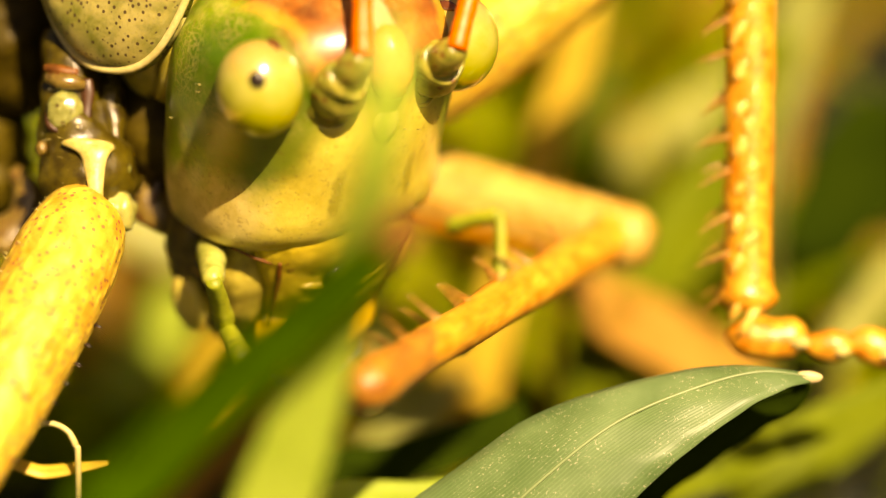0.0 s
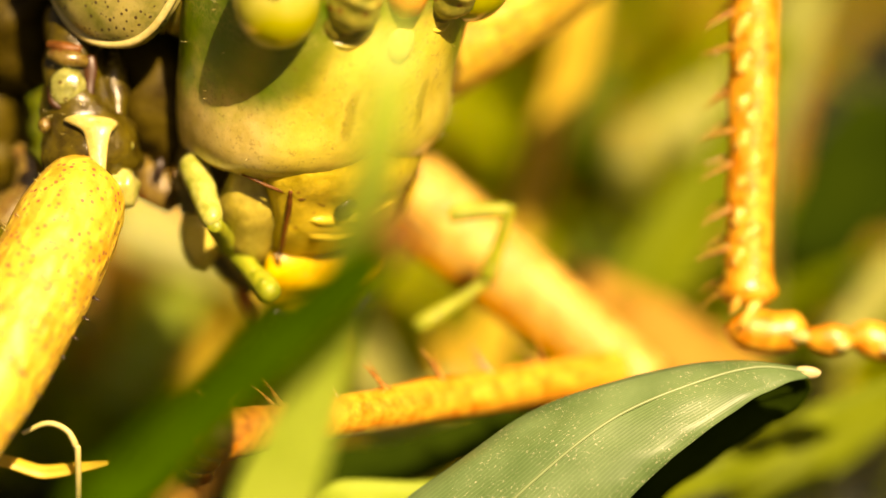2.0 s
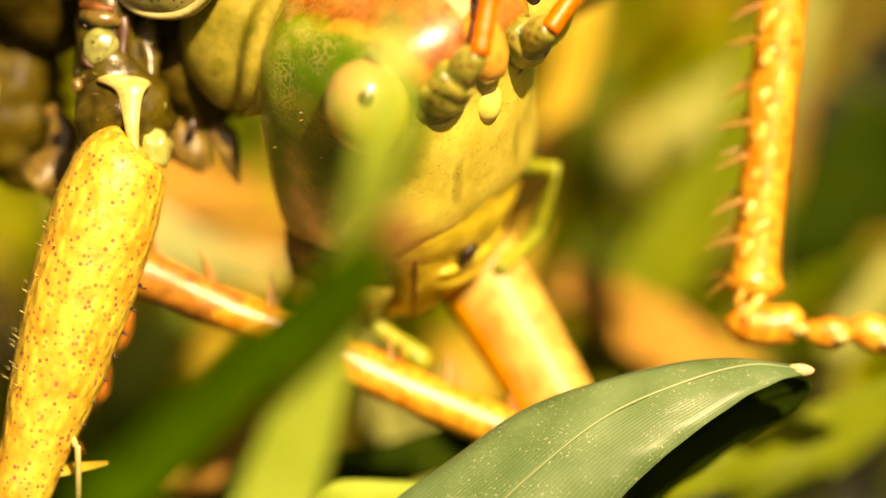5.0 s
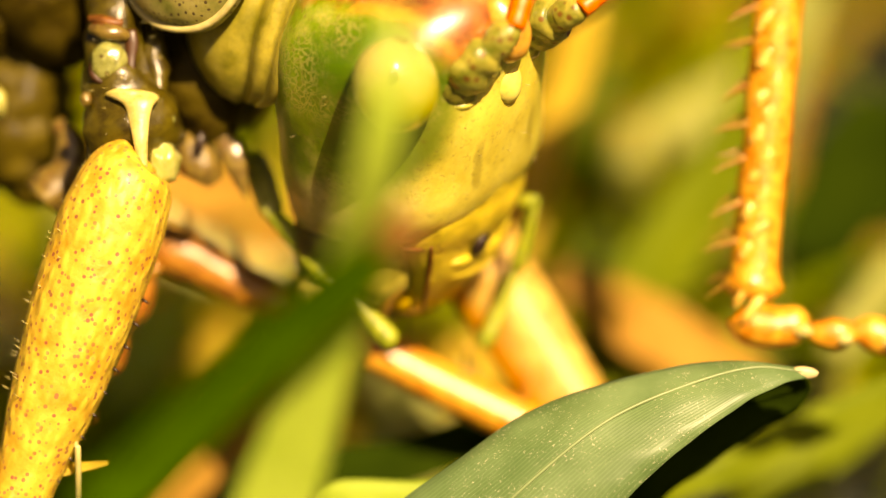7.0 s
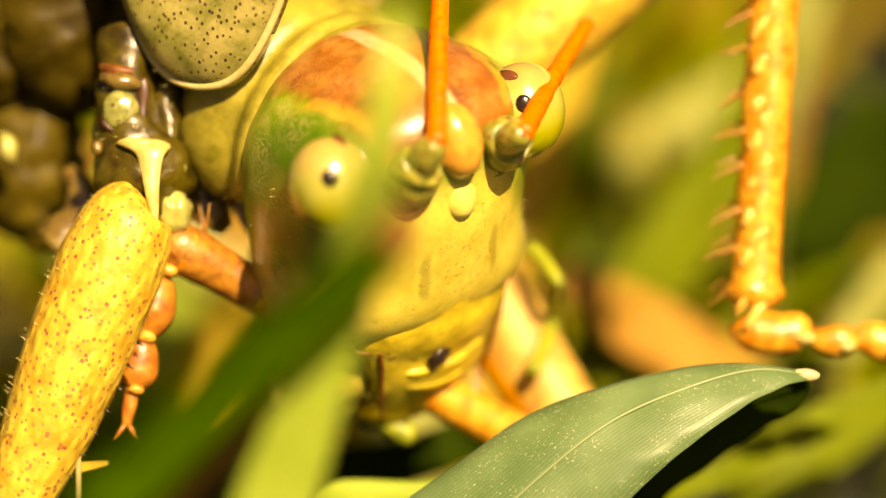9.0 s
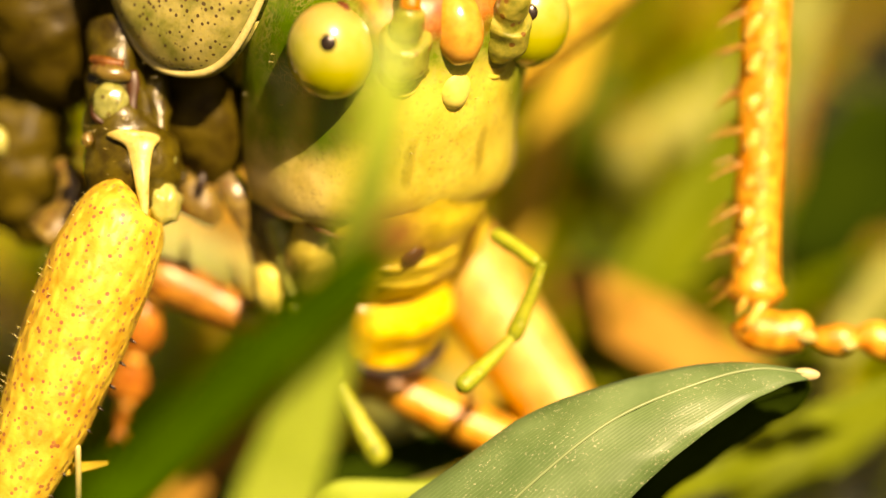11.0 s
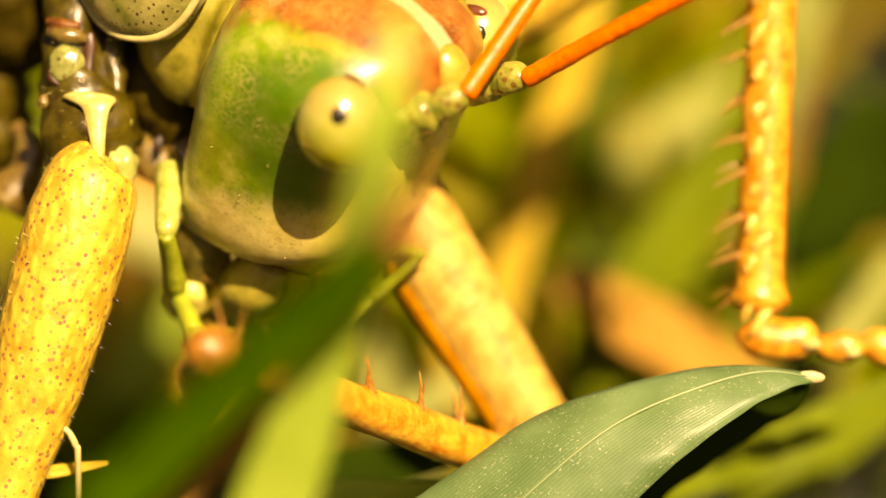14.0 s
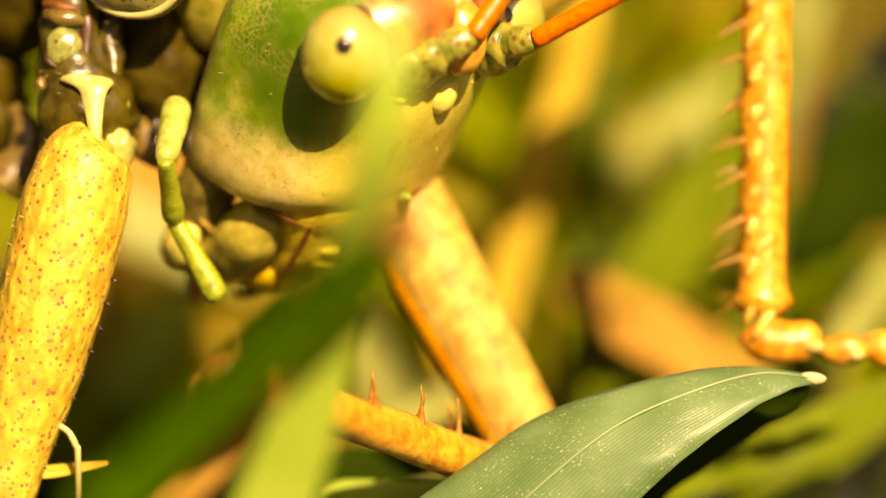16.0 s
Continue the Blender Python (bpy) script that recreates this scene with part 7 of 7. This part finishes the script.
    for ob in jaws:
        walk(ob, [
            (0, pose(0.000000, -0.004400, -0.001600, 4.9, -0.0, 0.0)), (0.5, pose(0.000000, -0.004400, -0.001600, 4.9, -0.0, 0.0)),
            (1, pose(0.000000, -0.004400, -0.001600, 4.9, -0.0, 0.0)), (1.5, pose(0.000000, -0.004400, -0.001600, 4.9, -0.0, 0.0)),
            (2, pose(0.000000, -0.004400, -0.001600, 4.9, -0.0, 0.0)), (2.1, pose(0.000000, -0.004400, -0.001600, 4.9, -0.0, 0.0)),
            (2.3, pose(0.000000, -0.004400, -0.001600, 17.5, -0.0, 0.0)), (2.5, pose(0.000000, -0.004400, -0.001600, 18.3, -0.0, 0.0)),
            (3, pose(0.000000, -0.004400, -0.001600, 20.2, -0.0, 0.0)), (3.2, pose(0.000000, -0.004400, -0.001600, 21.0, -0.0, 0.0)),
            (3.5, pose(0.000000, -0.004400, -0.001600, 24.5, -0.0, 0.0)), (4, pose(0.000000, -0.004400, -0.001600, 24.5, -0.0, 0.0)),
            (6.5, pose(0.000000, -0.004400, -0.001600, 24.5, -0.0, 0.0)), (7, pose(0.000000, -0.004400, -0.001600, 23.3, -0.0, 0.0)),
            (7.5, pose(0.000000, -0.004400, -0.001600, 22.2, -0.0, 0.0)), (8, pose(0.000000, -0.004400, -0.001600, 21.0, -0.0, 0.0)),
            (8.5, pose(0.000000, -0.004400, -0.001600, 21.0, -0.0, 0.0)), (9, pose(0.000000, -0.004400, -0.001600, 21.0, -0.0, 0.0)),
            (11.5, pose(0.000000, -0.004400, -0.001600, -0.7, -0.0, 0.0)), (11.8, pose(0.000000, -0.004400, -0.001600, 0.0, -0.0, 0.0)),
            (12, pose(0.000000, -0.004400, -0.001600, 17.5, -0.0, 0.0)), (12.1, pose(0.000000, -0.004400, -0.001600, 17.8, -0.0, 0.0)),
            (12.5, pose(0.000000, -0.004400, -0.001600, 19.0, -0.0, 0.0)), (13, pose(0.000000, -0.004400, -0.001600, 20.4, -0.0, 0.0)),
            (13.2, pose(0.000000, -0.004400, -0.001600, 21.0, -0.0, 0.0)), (13.5, pose(0.000000, -0.004400, -0.001600, 14.0, -0.0, 0.0)),
            (14, pose(0.000000, -0.004400, -0.001600, 21.0, -0.0, 0.0)), (14.5, pose(0.000000, -0.004400, -0.001600, 21.0, -0.0, 0.0)),
            (15, pose(0.000000, -0.004400, -0.001600, 21.0, -0.0, 0.0)), (15.5, pose(0.000000, -0.004400, -0.001600, 21.0, -0.0, 0.0)),
            (16, pose(0.000000, -0.004400, -0.001600, 21.0, -0.0, 0.0)),
        ])
    walk(palp_right_base, [
        (0, pose(0.003538, -0.004703, 0.000731, -66.9, 31.0, 87.1)), (0.5, pose(0.003730, -0.003308, 0.000139, -62.0, 31.3, 93.6)),
        (1, pose(0.003257, -0.005464, 0.000587, -79.5, 27.5, 89.7)), (1.5, pose(0.003517, -0.004323, 0.000446, -55.7, 31.3, 95.5)),
        (2, pose(0.003325, -0.005858, 0.000676, -36.1, 22.3, 84.0)), (2.1, pose(0.003374, -0.005710, 0.000507, -47.8, 22.5, 84.3)),
        (2.3, pose(0.002727, -0.003895, 0.001955, -93.0, 46.0, 58.2)), (2.5, pose(0.003028, -0.003770, 0.002033, -113.1, 47.6, 52.2)),
        (3, pose(0.003641, -0.003606, 0.001201, -106.9, 48.3, 51.3)), (3.2, pose(0.003558, -0.003741, 0.000960, -92.9, 41.1, 52.2)),
        (3.5, pose(0.003150, -0.004296, 0.000605, -72.0, 18.3, 51.3)), (4, pose(0.003235, -0.004907, -0.000087, -70.5, 17.6, 58.5)),
        (6.5, pose(0.002007, -0.004250, -0.000531, -97.4, 9.8, 58.2)), (7, pose(0.001743, -0.005390, -0.000349, -80.5, 21.2, 67.7)),
        (7.5, pose(0.001855, -0.005894, -0.000719, -84.0, 9.2, 63.5)), (8, pose(0.003264, -0.005962, -0.000087, -47.6, -6.2, 49.2)),
        (8.5, pose(0.003334, -0.005400, -0.000604, -38.1, -7.1, 37.8)), (9, pose(0.004154, -0.004226, -0.000691, -80.1, -15.8, 28.6)),
        (11.5, pose(0.001352, -0.004621, 0.002365, -64.2, -1.4, 53.4)), (11.8, pose(0.001636, -0.004703, 0.002202, -37.5, 2.4, 58.3)),
        (12, pose(0.002112, -0.003675, 0.000729, -61.1, 46.7, 88.7)), (12.1, pose(0.002388, -0.003644, 0.001396, -59.8, 56.1, 90.5)),
        (12.5, pose(0.002730, -0.003324, 0.001867, -81.8, 59.2, 79.1)), (13, pose(0.003160, -0.002815, 0.002619, -117.7, 47.5, 52.2)),
        (13.2, pose(0.003006, -0.002956, 0.002553, -118.8, 27.4, 39.4)), (13.5, pose(0.002442, -0.004834, 0.000831, -113.8, 6.3, 57.7)),
        (14, pose(0.000899, -0.004735, 0.001092, -115.4, 16.2, 59.4)), (14.5, pose(0.000489, -0.004379, 0.000377, -125.1, 18.5, 65.9)),
        (15, pose(0.000707, -0.003981, 0.000644, -122.7, 20.5, 68.7)), (15.5, pose(0.000683, -0.003544, 0.000738, -111.0, 24.1, 72.5)),
        (16, pose(0.000540, -0.003958, 0.000531, -102.2, 20.2, 71.9)),
    ])
    walk(palp_right_middle, [
        (0, pose(0.004161, -0.004023, 0.001913, -29.1, -34.7, 3.1)), (0.5, pose(0.004390, -0.002578, 0.001270, -27.1, -36.0, 5.5)),
        (1, pose(0.003534, -0.004784, 0.001895, -21.9, -38.6, -0.8)), (1.5, pose(0.004296, -0.003600, 0.001505, -19.5, -39.9, -5.1)),
        (2, pose(0.004565, -0.005652, 0.001493, 8.8, -40.6, -18.4)), (2.1, pose(0.004418, -0.005387, 0.001534, 8.4, -40.4, -17.3)),
        (2.3, pose(0.003228, -0.002938, 0.002996, -4.9, -34.0, 2.6)), (2.5, pose(0.003188, -0.002604, 0.002963, -4.0, -18.9, 14.3)),
        (3, pose(0.003972, -0.002498, 0.002157, 5.2, -10.3, 17.3)), (3.2, pose(0.004100, -0.002915, 0.002088, 20.9, -48.6, -16.2)),
        (3.5, pose(0.003792, -0.004237, 0.001960, 53.0, -51.0, -78.8)), (4, pose(0.003886, -0.004805, 0.001261, 53.5, -45.2, -43.3)),
        (6.5, pose(0.001976, -0.003933, 0.000935, -8.4, -56.1, -19.0)), (7, pose(0.002174, -0.004989, 0.001030, 22.4, -53.7, -35.3)),
        (7.5, pose(0.002103, -0.005751, 0.000753, 5.4, -48.3, -33.4)), (8, pose(0.003951, -0.006713, 0.001015, 2.7, -47.9, -38.8)),
        (8.5, pose(0.003967, -0.006403, 0.000315, 45.9, -33.8, -10.0)), (9, pose(0.003924, -0.004645, 0.000731, 46.7, -38.0, -13.9)),
        (11.5, pose(0.001856, -0.005036, 0.003716, 2.9, -37.2, -24.9)), (11.8, pose(0.002669, -0.005295, 0.003115, 38.5, -36.7, -20.4)),
        (12, pose(0.002858, -0.002735, 0.001630, 46.3, -44.9, -15.9)), (12.1, pose(0.003133, -0.002562, 0.002120, 32.5, -47.0, -13.3)),
        (12.5, pose(0.003180, -0.002112, 0.002628, 15.7, -54.9, -17.9)), (13, pose(0.003208, -0.001614, 0.003516, -1.2, -44.2, -0.4)),
        (13.2, pose(0.003013, -0.002013, 0.003720, 3.1, -44.1, -3.3)), (13.5, pose(0.002012, -0.004382, 0.002195, -4.7, -38.3, 4.5)),
        (14, pose(0.000538, -0.004081, 0.002393, 73.8, -57.1, -84.7)), (14.5, pose(-0.000141, -0.003672, 0.001540, 61.1, -65.9, -39.9)),
        (15, pose(0.000113, -0.003274, 0.001826, 52.5, -68.0, -26.2)), (15.5, pose(0.000340, -0.002837, 0.002016, 39.6, -60.7, -11.0)),
        (16, pose(0.000397, -0.003378, 0.001907, 43.4, -56.2, -13.7)),
    ])
    walk(palp_right_tip, [
        (0, pose(0.003679, -0.005886, 0.002753, -30.5, -43.9, -47.5)), (0.5, pose(0.004009, -0.004493, 0.002043, -2.3, -43.9, -32.2)),
        (1, pose(0.003018, -0.006726, 0.002506, -8.4, -42.7, -47.3)), (1.5, pose(0.003672, -0.005532, 0.002043, 6.5, -43.3, -43.4)),
        (2, pose(0.004108, -0.007687, 0.001250, 22.1, -36.2, -67.9)), (2.1, pose(0.003991, -0.007430, 0.001301, 22.1, -36.2, -67.9)),
        (2.3, pose(0.003222, -0.005033, 0.003145, -59.4, -59.7, -44.2)), (2.5, pose(0.003659, -0.004646, 0.003104, -55.8, -65.6, -79.2)),
        (3, pose(0.004628, -0.004484, 0.001969, -67.3, -66.1, -59.8)), (3.2, pose(0.004094, -0.004955, 0.001591, -57.6, -60.6, -73.8)),
        (3.5, pose(0.002805, -0.005760, 0.000904, -30.2, -41.5, -102.5)), (4, pose(0.003902, -0.006537, 0.000073, -26.9, -37.8, -89.9)),
        (6.5, pose(0.001058, -0.005814, 0.001106, 9.4, -50.7, -77.2)), (7, pose(0.001577, -0.006946, 0.000556, 9.3, -53.2, -50.4)),
        (7.5, pose(0.001075, -0.007577, 0.000622, 29.3, -40.2, -75.8)), (8, pose(0.002695, -0.008394, 0.000949, -5.4, -34.8, -86.3)),
        (8.5, pose(0.004539, -0.007988, -0.000938, -44.2, -38.0, -55.5)), (9, pose(0.004491, -0.006268, -0.000475, -46.4, -41.5, -36.0)),
        (11.5, pose(0.001031, -0.006965, 0.003630, -13.5, -35.3, -57.7)), (11.8, pose(0.002826, -0.007108, 0.002069, -22.2, -36.4, -51.9)),
        (12, pose(0.003494, -0.004423, 0.000554, -32.2, -49.1, -83.7)), (12.1, pose(0.003526, -0.004476, 0.001351, -47.4, -58.4, -75.0)),
        (12.5, pose(0.003002, -0.004179, 0.002302, -82.8, -63.7, -51.0)), (13, pose(0.003163, -0.003713, 0.003549, -7.7, -36.5, -137.2)),
        (13.2, pose(0.002969, -0.004111, 0.003639, -25.0, -51.4, -117.6)), (13.5, pose(0.002071, -0.006477, 0.002330, -34.3, -46.2, -52.9)),
        (14, pose(0.000111, -0.005821, 0.001297, -20.8, -56.0, -86.9)), (14.5, pose(0.000498, -0.005526, 0.000789, -21.1, -50.5, -90.1)),
        (15, pose(0.000933, -0.005103, 0.001202, -20.8, -55.6, -83.9)), (15.5, pose(0.001178, -0.004647, 0.001359, -35.1, -56.7, -67.7)),
        (16, pose(0.001201, -0.005144, 0.001104, -36.0, -52.4, -66.0)),
    ])
    walk(palp_left_base, [
        (0, pose(-0.002897, -0.004263, -0.000757, -100.5, -28.7, 14.4)), (0.5, pose(-0.003389, -0.002725, -0.002298, -34.7, -28.9, 19.6)),
        (1, pose(-0.002949, -0.004186, -0.001553, -71.9, -32.3, 14.7)), (1.5, pose(-0.003389, -0.003254, -0.002142, -64.2, -25.4, 26.2)),
        (2, pose(-0.003181, -0.004109, -0.001656, -71.2, -24.3, 26.0)), (2.1, pose(-0.003389, -0.003982, -0.001872, -86.5, -27.4, 20.9)),
        (2.3, pose(-0.003566, -0.003128, 0.000069, -124.3, -45.0, -8.8)), (2.5, pose(-0.002999, -0.004382, -0.000782, -123.1, -50.9, -10.0)),
        (3, pose(-0.002700, -0.004126, -0.000608, -137.6, 4.7, 24.0)), (3.2, pose(-0.002725, -0.004015, -0.000941, -131.3, -2.0, 21.9)),
        (3.5, pose(-0.002417, -0.003940, -0.002739, -118.4, -25.5, 17.2)), (4, pose(-0.001978, -0.005523, -0.003030, -95.2, -24.2, 14.0)),
        (6.5, pose(-0.001541, -0.003437, -0.004793, -98.5, -40.6, 19.0)), (7, pose(-0.001834, -0.003317, -0.004907, -85.1, -38.4, 15.7)),
        (7.5, pose(-0.001776, -0.003161, -0.004760, -97.3, -35.5, 15.7)), (8, pose(-0.001009, -0.002510, -0.004966, -27.1, -41.2, 2.7)),
        (8.5, pose(-0.002071, -0.002467, -0.004208, -29.6, -26.1, 9.0)), (9, pose(-0.001937, -0.002953, -0.004103, -33.9, -25.9, 14.2)),
        (11.5, pose(-0.003073, -0.004741, -0.001390, -28.2, -26.0, 15.9)), (11.8, pose(-0.003281, -0.004940, -0.002191, -73.0, -24.7, 18.5)),
        (12, pose(-0.003164, -0.004118, -0.002642, -116.9, -25.3, 12.8)), (12.1, pose(-0.003158, -0.004501, -0.001540, -127.9, -19.2, 14.7)),
        (12.5, pose(-0.002946, -0.004539, -0.001206, -140.5, -19.0, 15.9)), (13, pose(-0.002315, -0.004309, -0.000087, -144.0, -8.5, 20.6)),
        (13.2, pose(-0.002916, -0.003791, 0.000140, -134.3, -15.4, 17.2)), (13.5, pose(-0.003090, -0.004757, -0.001510, -97.5, -32.7, 15.1)),
        (14, pose(-0.002542, -0.002836, -0.003450, -80.5, -54.8, 12.8)), (14.5, pose(-0.002788, -0.002845, -0.003329, -60.8, -65.8, -23.1)),
        (15, pose(-0.002635, -0.002417, -0.003525, -52.4, -68.0, -25.3)), (15.5, pose(-0.003306, -0.002188, -0.002934, -58.9, -60.6, -10.6)),
        (16, pose(-0.003647, -0.002278, -0.002730, -81.2, -49.6, 9.9)),
    ])
    walk(palp_left_middle, [
        (0, pose(-0.003951, -0.004141, 0.001055, 25.9, -30.4, 11.5)), (0.5, pose(-0.003355, -0.004546, -0.001252, 8.9, -25.7, 24.6)),
        (1, pose(-0.003815, -0.005087, 0.000135, 38.0, -23.1, 29.9)), (1.5, pose(-0.003714, -0.004432, -0.000435, 36.2, -34.4, 10.4)),
        (2, pose(-0.003619, -0.005077, 0.000156, 37.0, -22.0, 29.5)), (2.1, pose(-0.004244, -0.004446, -0.000010, 34.8, -27.3, 20.9)),
        (2.3, pose(-0.004596, -0.001771, 0.001296, -6.3, -18.0, 13.9)), (2.5, pose(-0.004144, -0.003017, 0.000329, -65.5, -12.3, 17.5)),
        (3, pose(-0.003224, -0.002662, 0.000804, -33.9, 9.1, 25.9)), (3.2, pose(-0.003295, -0.002750, 0.000635, -15.5, 5.7, 26.2)),
        (3.5, pose(-0.003471, -0.003221, -0.001072, 8.0, -15.0, 26.2)), (4, pose(-0.002857, -0.005544, -0.001123, 8.8, -15.8, 24.1)),
        (6.5, pose(-0.002920, -0.003582, -0.003217, -52.9, -27.5, 32.6)), (7, pose(-0.003035, -0.003842, -0.003267, -48.8, -26.1, 30.2)),
        (7.5, pose(-0.003012, -0.003231, -0.003063, -40.7, -28.6, 26.1)), (8, pose(-0.001549, -0.004407, -0.004245, -35.1, -35.0, 15.6)),
        (8.5, pose(-0.002237, -0.004341, -0.003277, -32.5, -22.2, 16.0)), (9, pose(-0.002007, -0.004769, -0.003049, -37.8, -19.1, 24.3)),
        (11.5, pose(-0.002983, -0.006640, -0.000498, -32.2, -20.6, 26.0)), (11.8, pose(-0.003882, -0.005788, -0.000366, -18.1, -22.3, 23.0)),
        (12, pose(-0.004155, -0.003368, -0.000949, 11.5, -34.1, 2.7)), (12.1, pose(-0.004014, -0.003394, 0.000026, -4.8, -25.7, 10.0)),
        (12.5, pose(-0.003808, -0.003100, 0.000057, -34.9, -14.3, 18.4)), (13, pose(-0.003084, -0.002782, 0.001133, -48.5, -14.6, 17.8)),
        (13.2, pose(-0.003729, -0.002507, 0.001589, -57.7, -12.1, 18.9)), (13.5, pose(-0.004247, -0.004788, 0.000242, -41.6, -24.5, 26.7)),
        (14, pose(-0.004115, -0.003551, -0.002257, -0.9, -50.2, 19.6)), (14.5, pose(-0.004728, -0.003129, -0.002577, -5.4, -50.8, 24.4)),
        (15, pose(-0.004578, -0.002914, -0.002901, -0.6, -54.5, 25.5)), (15.5, pose(-0.005046, -0.002965, -0.002052, -8.5, -46.3, 25.4)),
        (16, pose(-0.005149, -0.002866, -0.001385, 6.3, -42.7, 22.4)),
    ])
    walk(palp_left_tip, [
        (0, pose(-0.003081, -0.005983, 0.000226, -104.1, -14.8, 32.9)), (0.5, pose(-0.002317, -0.006462, -0.001558, -93.9, -10.2, 43.7)),
        (1, pose(-0.002492, -0.006327, -0.001111, -100.7, -18.9, 35.3)), (1.5, pose(-0.002674, -0.006047, -0.001508, -41.6, -14.8, 40.0)),
        (2, pose(-0.002323, -0.006362, -0.001071, -82.8, -10.9, 44.0)), (2.1, pose(-0.003060, -0.005928, -0.001125, -91.6, -13.8, 40.5)),
        (2.3, pose(-0.004143, -0.003911, 0.001525, -127.5, -2.9, 22.5)), (2.5, pose(-0.004276, -0.004016, 0.002284, -112.8, 59.6, 72.3)),
        (3, pose(-0.002252, -0.004221, 0.002014, -114.3, 48.1, 51.1)), (3.2, pose(-0.002305, -0.004626, 0.001219, -118.0, 37.8, 48.7)),
        (3.5, pose(-0.002439, -0.005141, -0.001366, -125.7, 3.8, 40.2)), (4, pose(-0.001885, -0.007491, -0.001448, -68.0, -6.9, 33.4)),
        (6.5, pose(-0.002886, -0.005138, -0.001661, -56.1, -16.4, 41.2)), (7, pose(-0.002935, -0.005460, -0.001779, -50.5, -21.5, 34.4)),
        (7.5, pose(-0.002895, -0.005030, -0.001803, -40.2, -29.3, 25.1)), (8, pose(-0.001764, -0.006336, -0.003209, -40.4, -28.4, 25.6)),
        (8.5, pose(-0.002153, -0.006248, -0.002182, -37.7, -9.4, 34.8)), (9, pose(-0.001694, -0.006534, -0.001775, -41.7, -1.4, 45.6)),
        (11.5, pose(-0.002538, -0.008495, 0.000599, -32.6, -19.8, 27.3)), (11.8, pose(-0.003303, -0.007815, 0.000265, -48.5, -21.7, 24.0)),
        (12, pose(-0.003807, -0.005510, -0.001312, -107.1, -32.1, 5.3)), (12.1, pose(-0.003712, -0.005566, 0.000192, -119.7, -22.5, 12.4)),
        (12.5, pose(-0.003533, -0.004910, 0.001276, -128.0, -0.4, 25.2)), (13, pose(-0.003034, -0.004297, 0.002727, -130.9, 19.8, 33.2)),
        (13.2, pose(-0.003718, -0.003745, 0.003407, -129.0, 16.2, 33.0)), (13.5, pose(-0.004050, -0.006531, 0.001570, -109.4, -11.5, 40.9)),
        (14, pose(-0.003400, -0.005632, -0.002236, -96.9, -33.6, 34.7)), (14.5, pose(-0.003967, -0.005189, -0.002446, -64.3, -20.8, 47.7)),
        (15, pose(-0.003647, -0.004907, -0.002888, -64.8, -28.4, 47.4)), (15.5, pose(-0.004324, -0.005031, -0.001828, -60.2, -20.2, 47.7)),
        (16, pose(-0.004164, -0.004825, -0.001564, -54.2, -23.5, 42.3)),
    ])
    rest = broad_leaf.matrix_basis.copy()
    walk(broad_leaf, [
        (0, rest @ pose(0.000000, -0.000000, 0)), (1.5, rest @ pose(-0.000011, 0.000053, 0)), (2, rest @ pose(-0.000042, 0.000116, 0)),
        (2.5, rest @ pose(-0.000200, 0.000179, 0)), (3, rest @ pose(-0.000210, 0.000179, 0)), (4, rest @ pose(-0.000221, 0.000179, 0)),
        (6.5, rest @ pose(-0.000147, 0.000147, 0)), (8, rest @ pose(-0.000063, 0.000032, 0)), (9, rest @ pose(-0.000074, 0.000053, 0)),
        (11.5, rest @ pose(-0.000063, 0.000084, 0)), (12, rest @ pose(0.000000, 0.000126, 0)), (13, rest @ pose(0.000063, 0.000063, 0)),
        (14, rest @ pose(0.000053, -0.000000, 0)), (16, rest @ pose(0.000084, -0.000032, 0))])


motions()
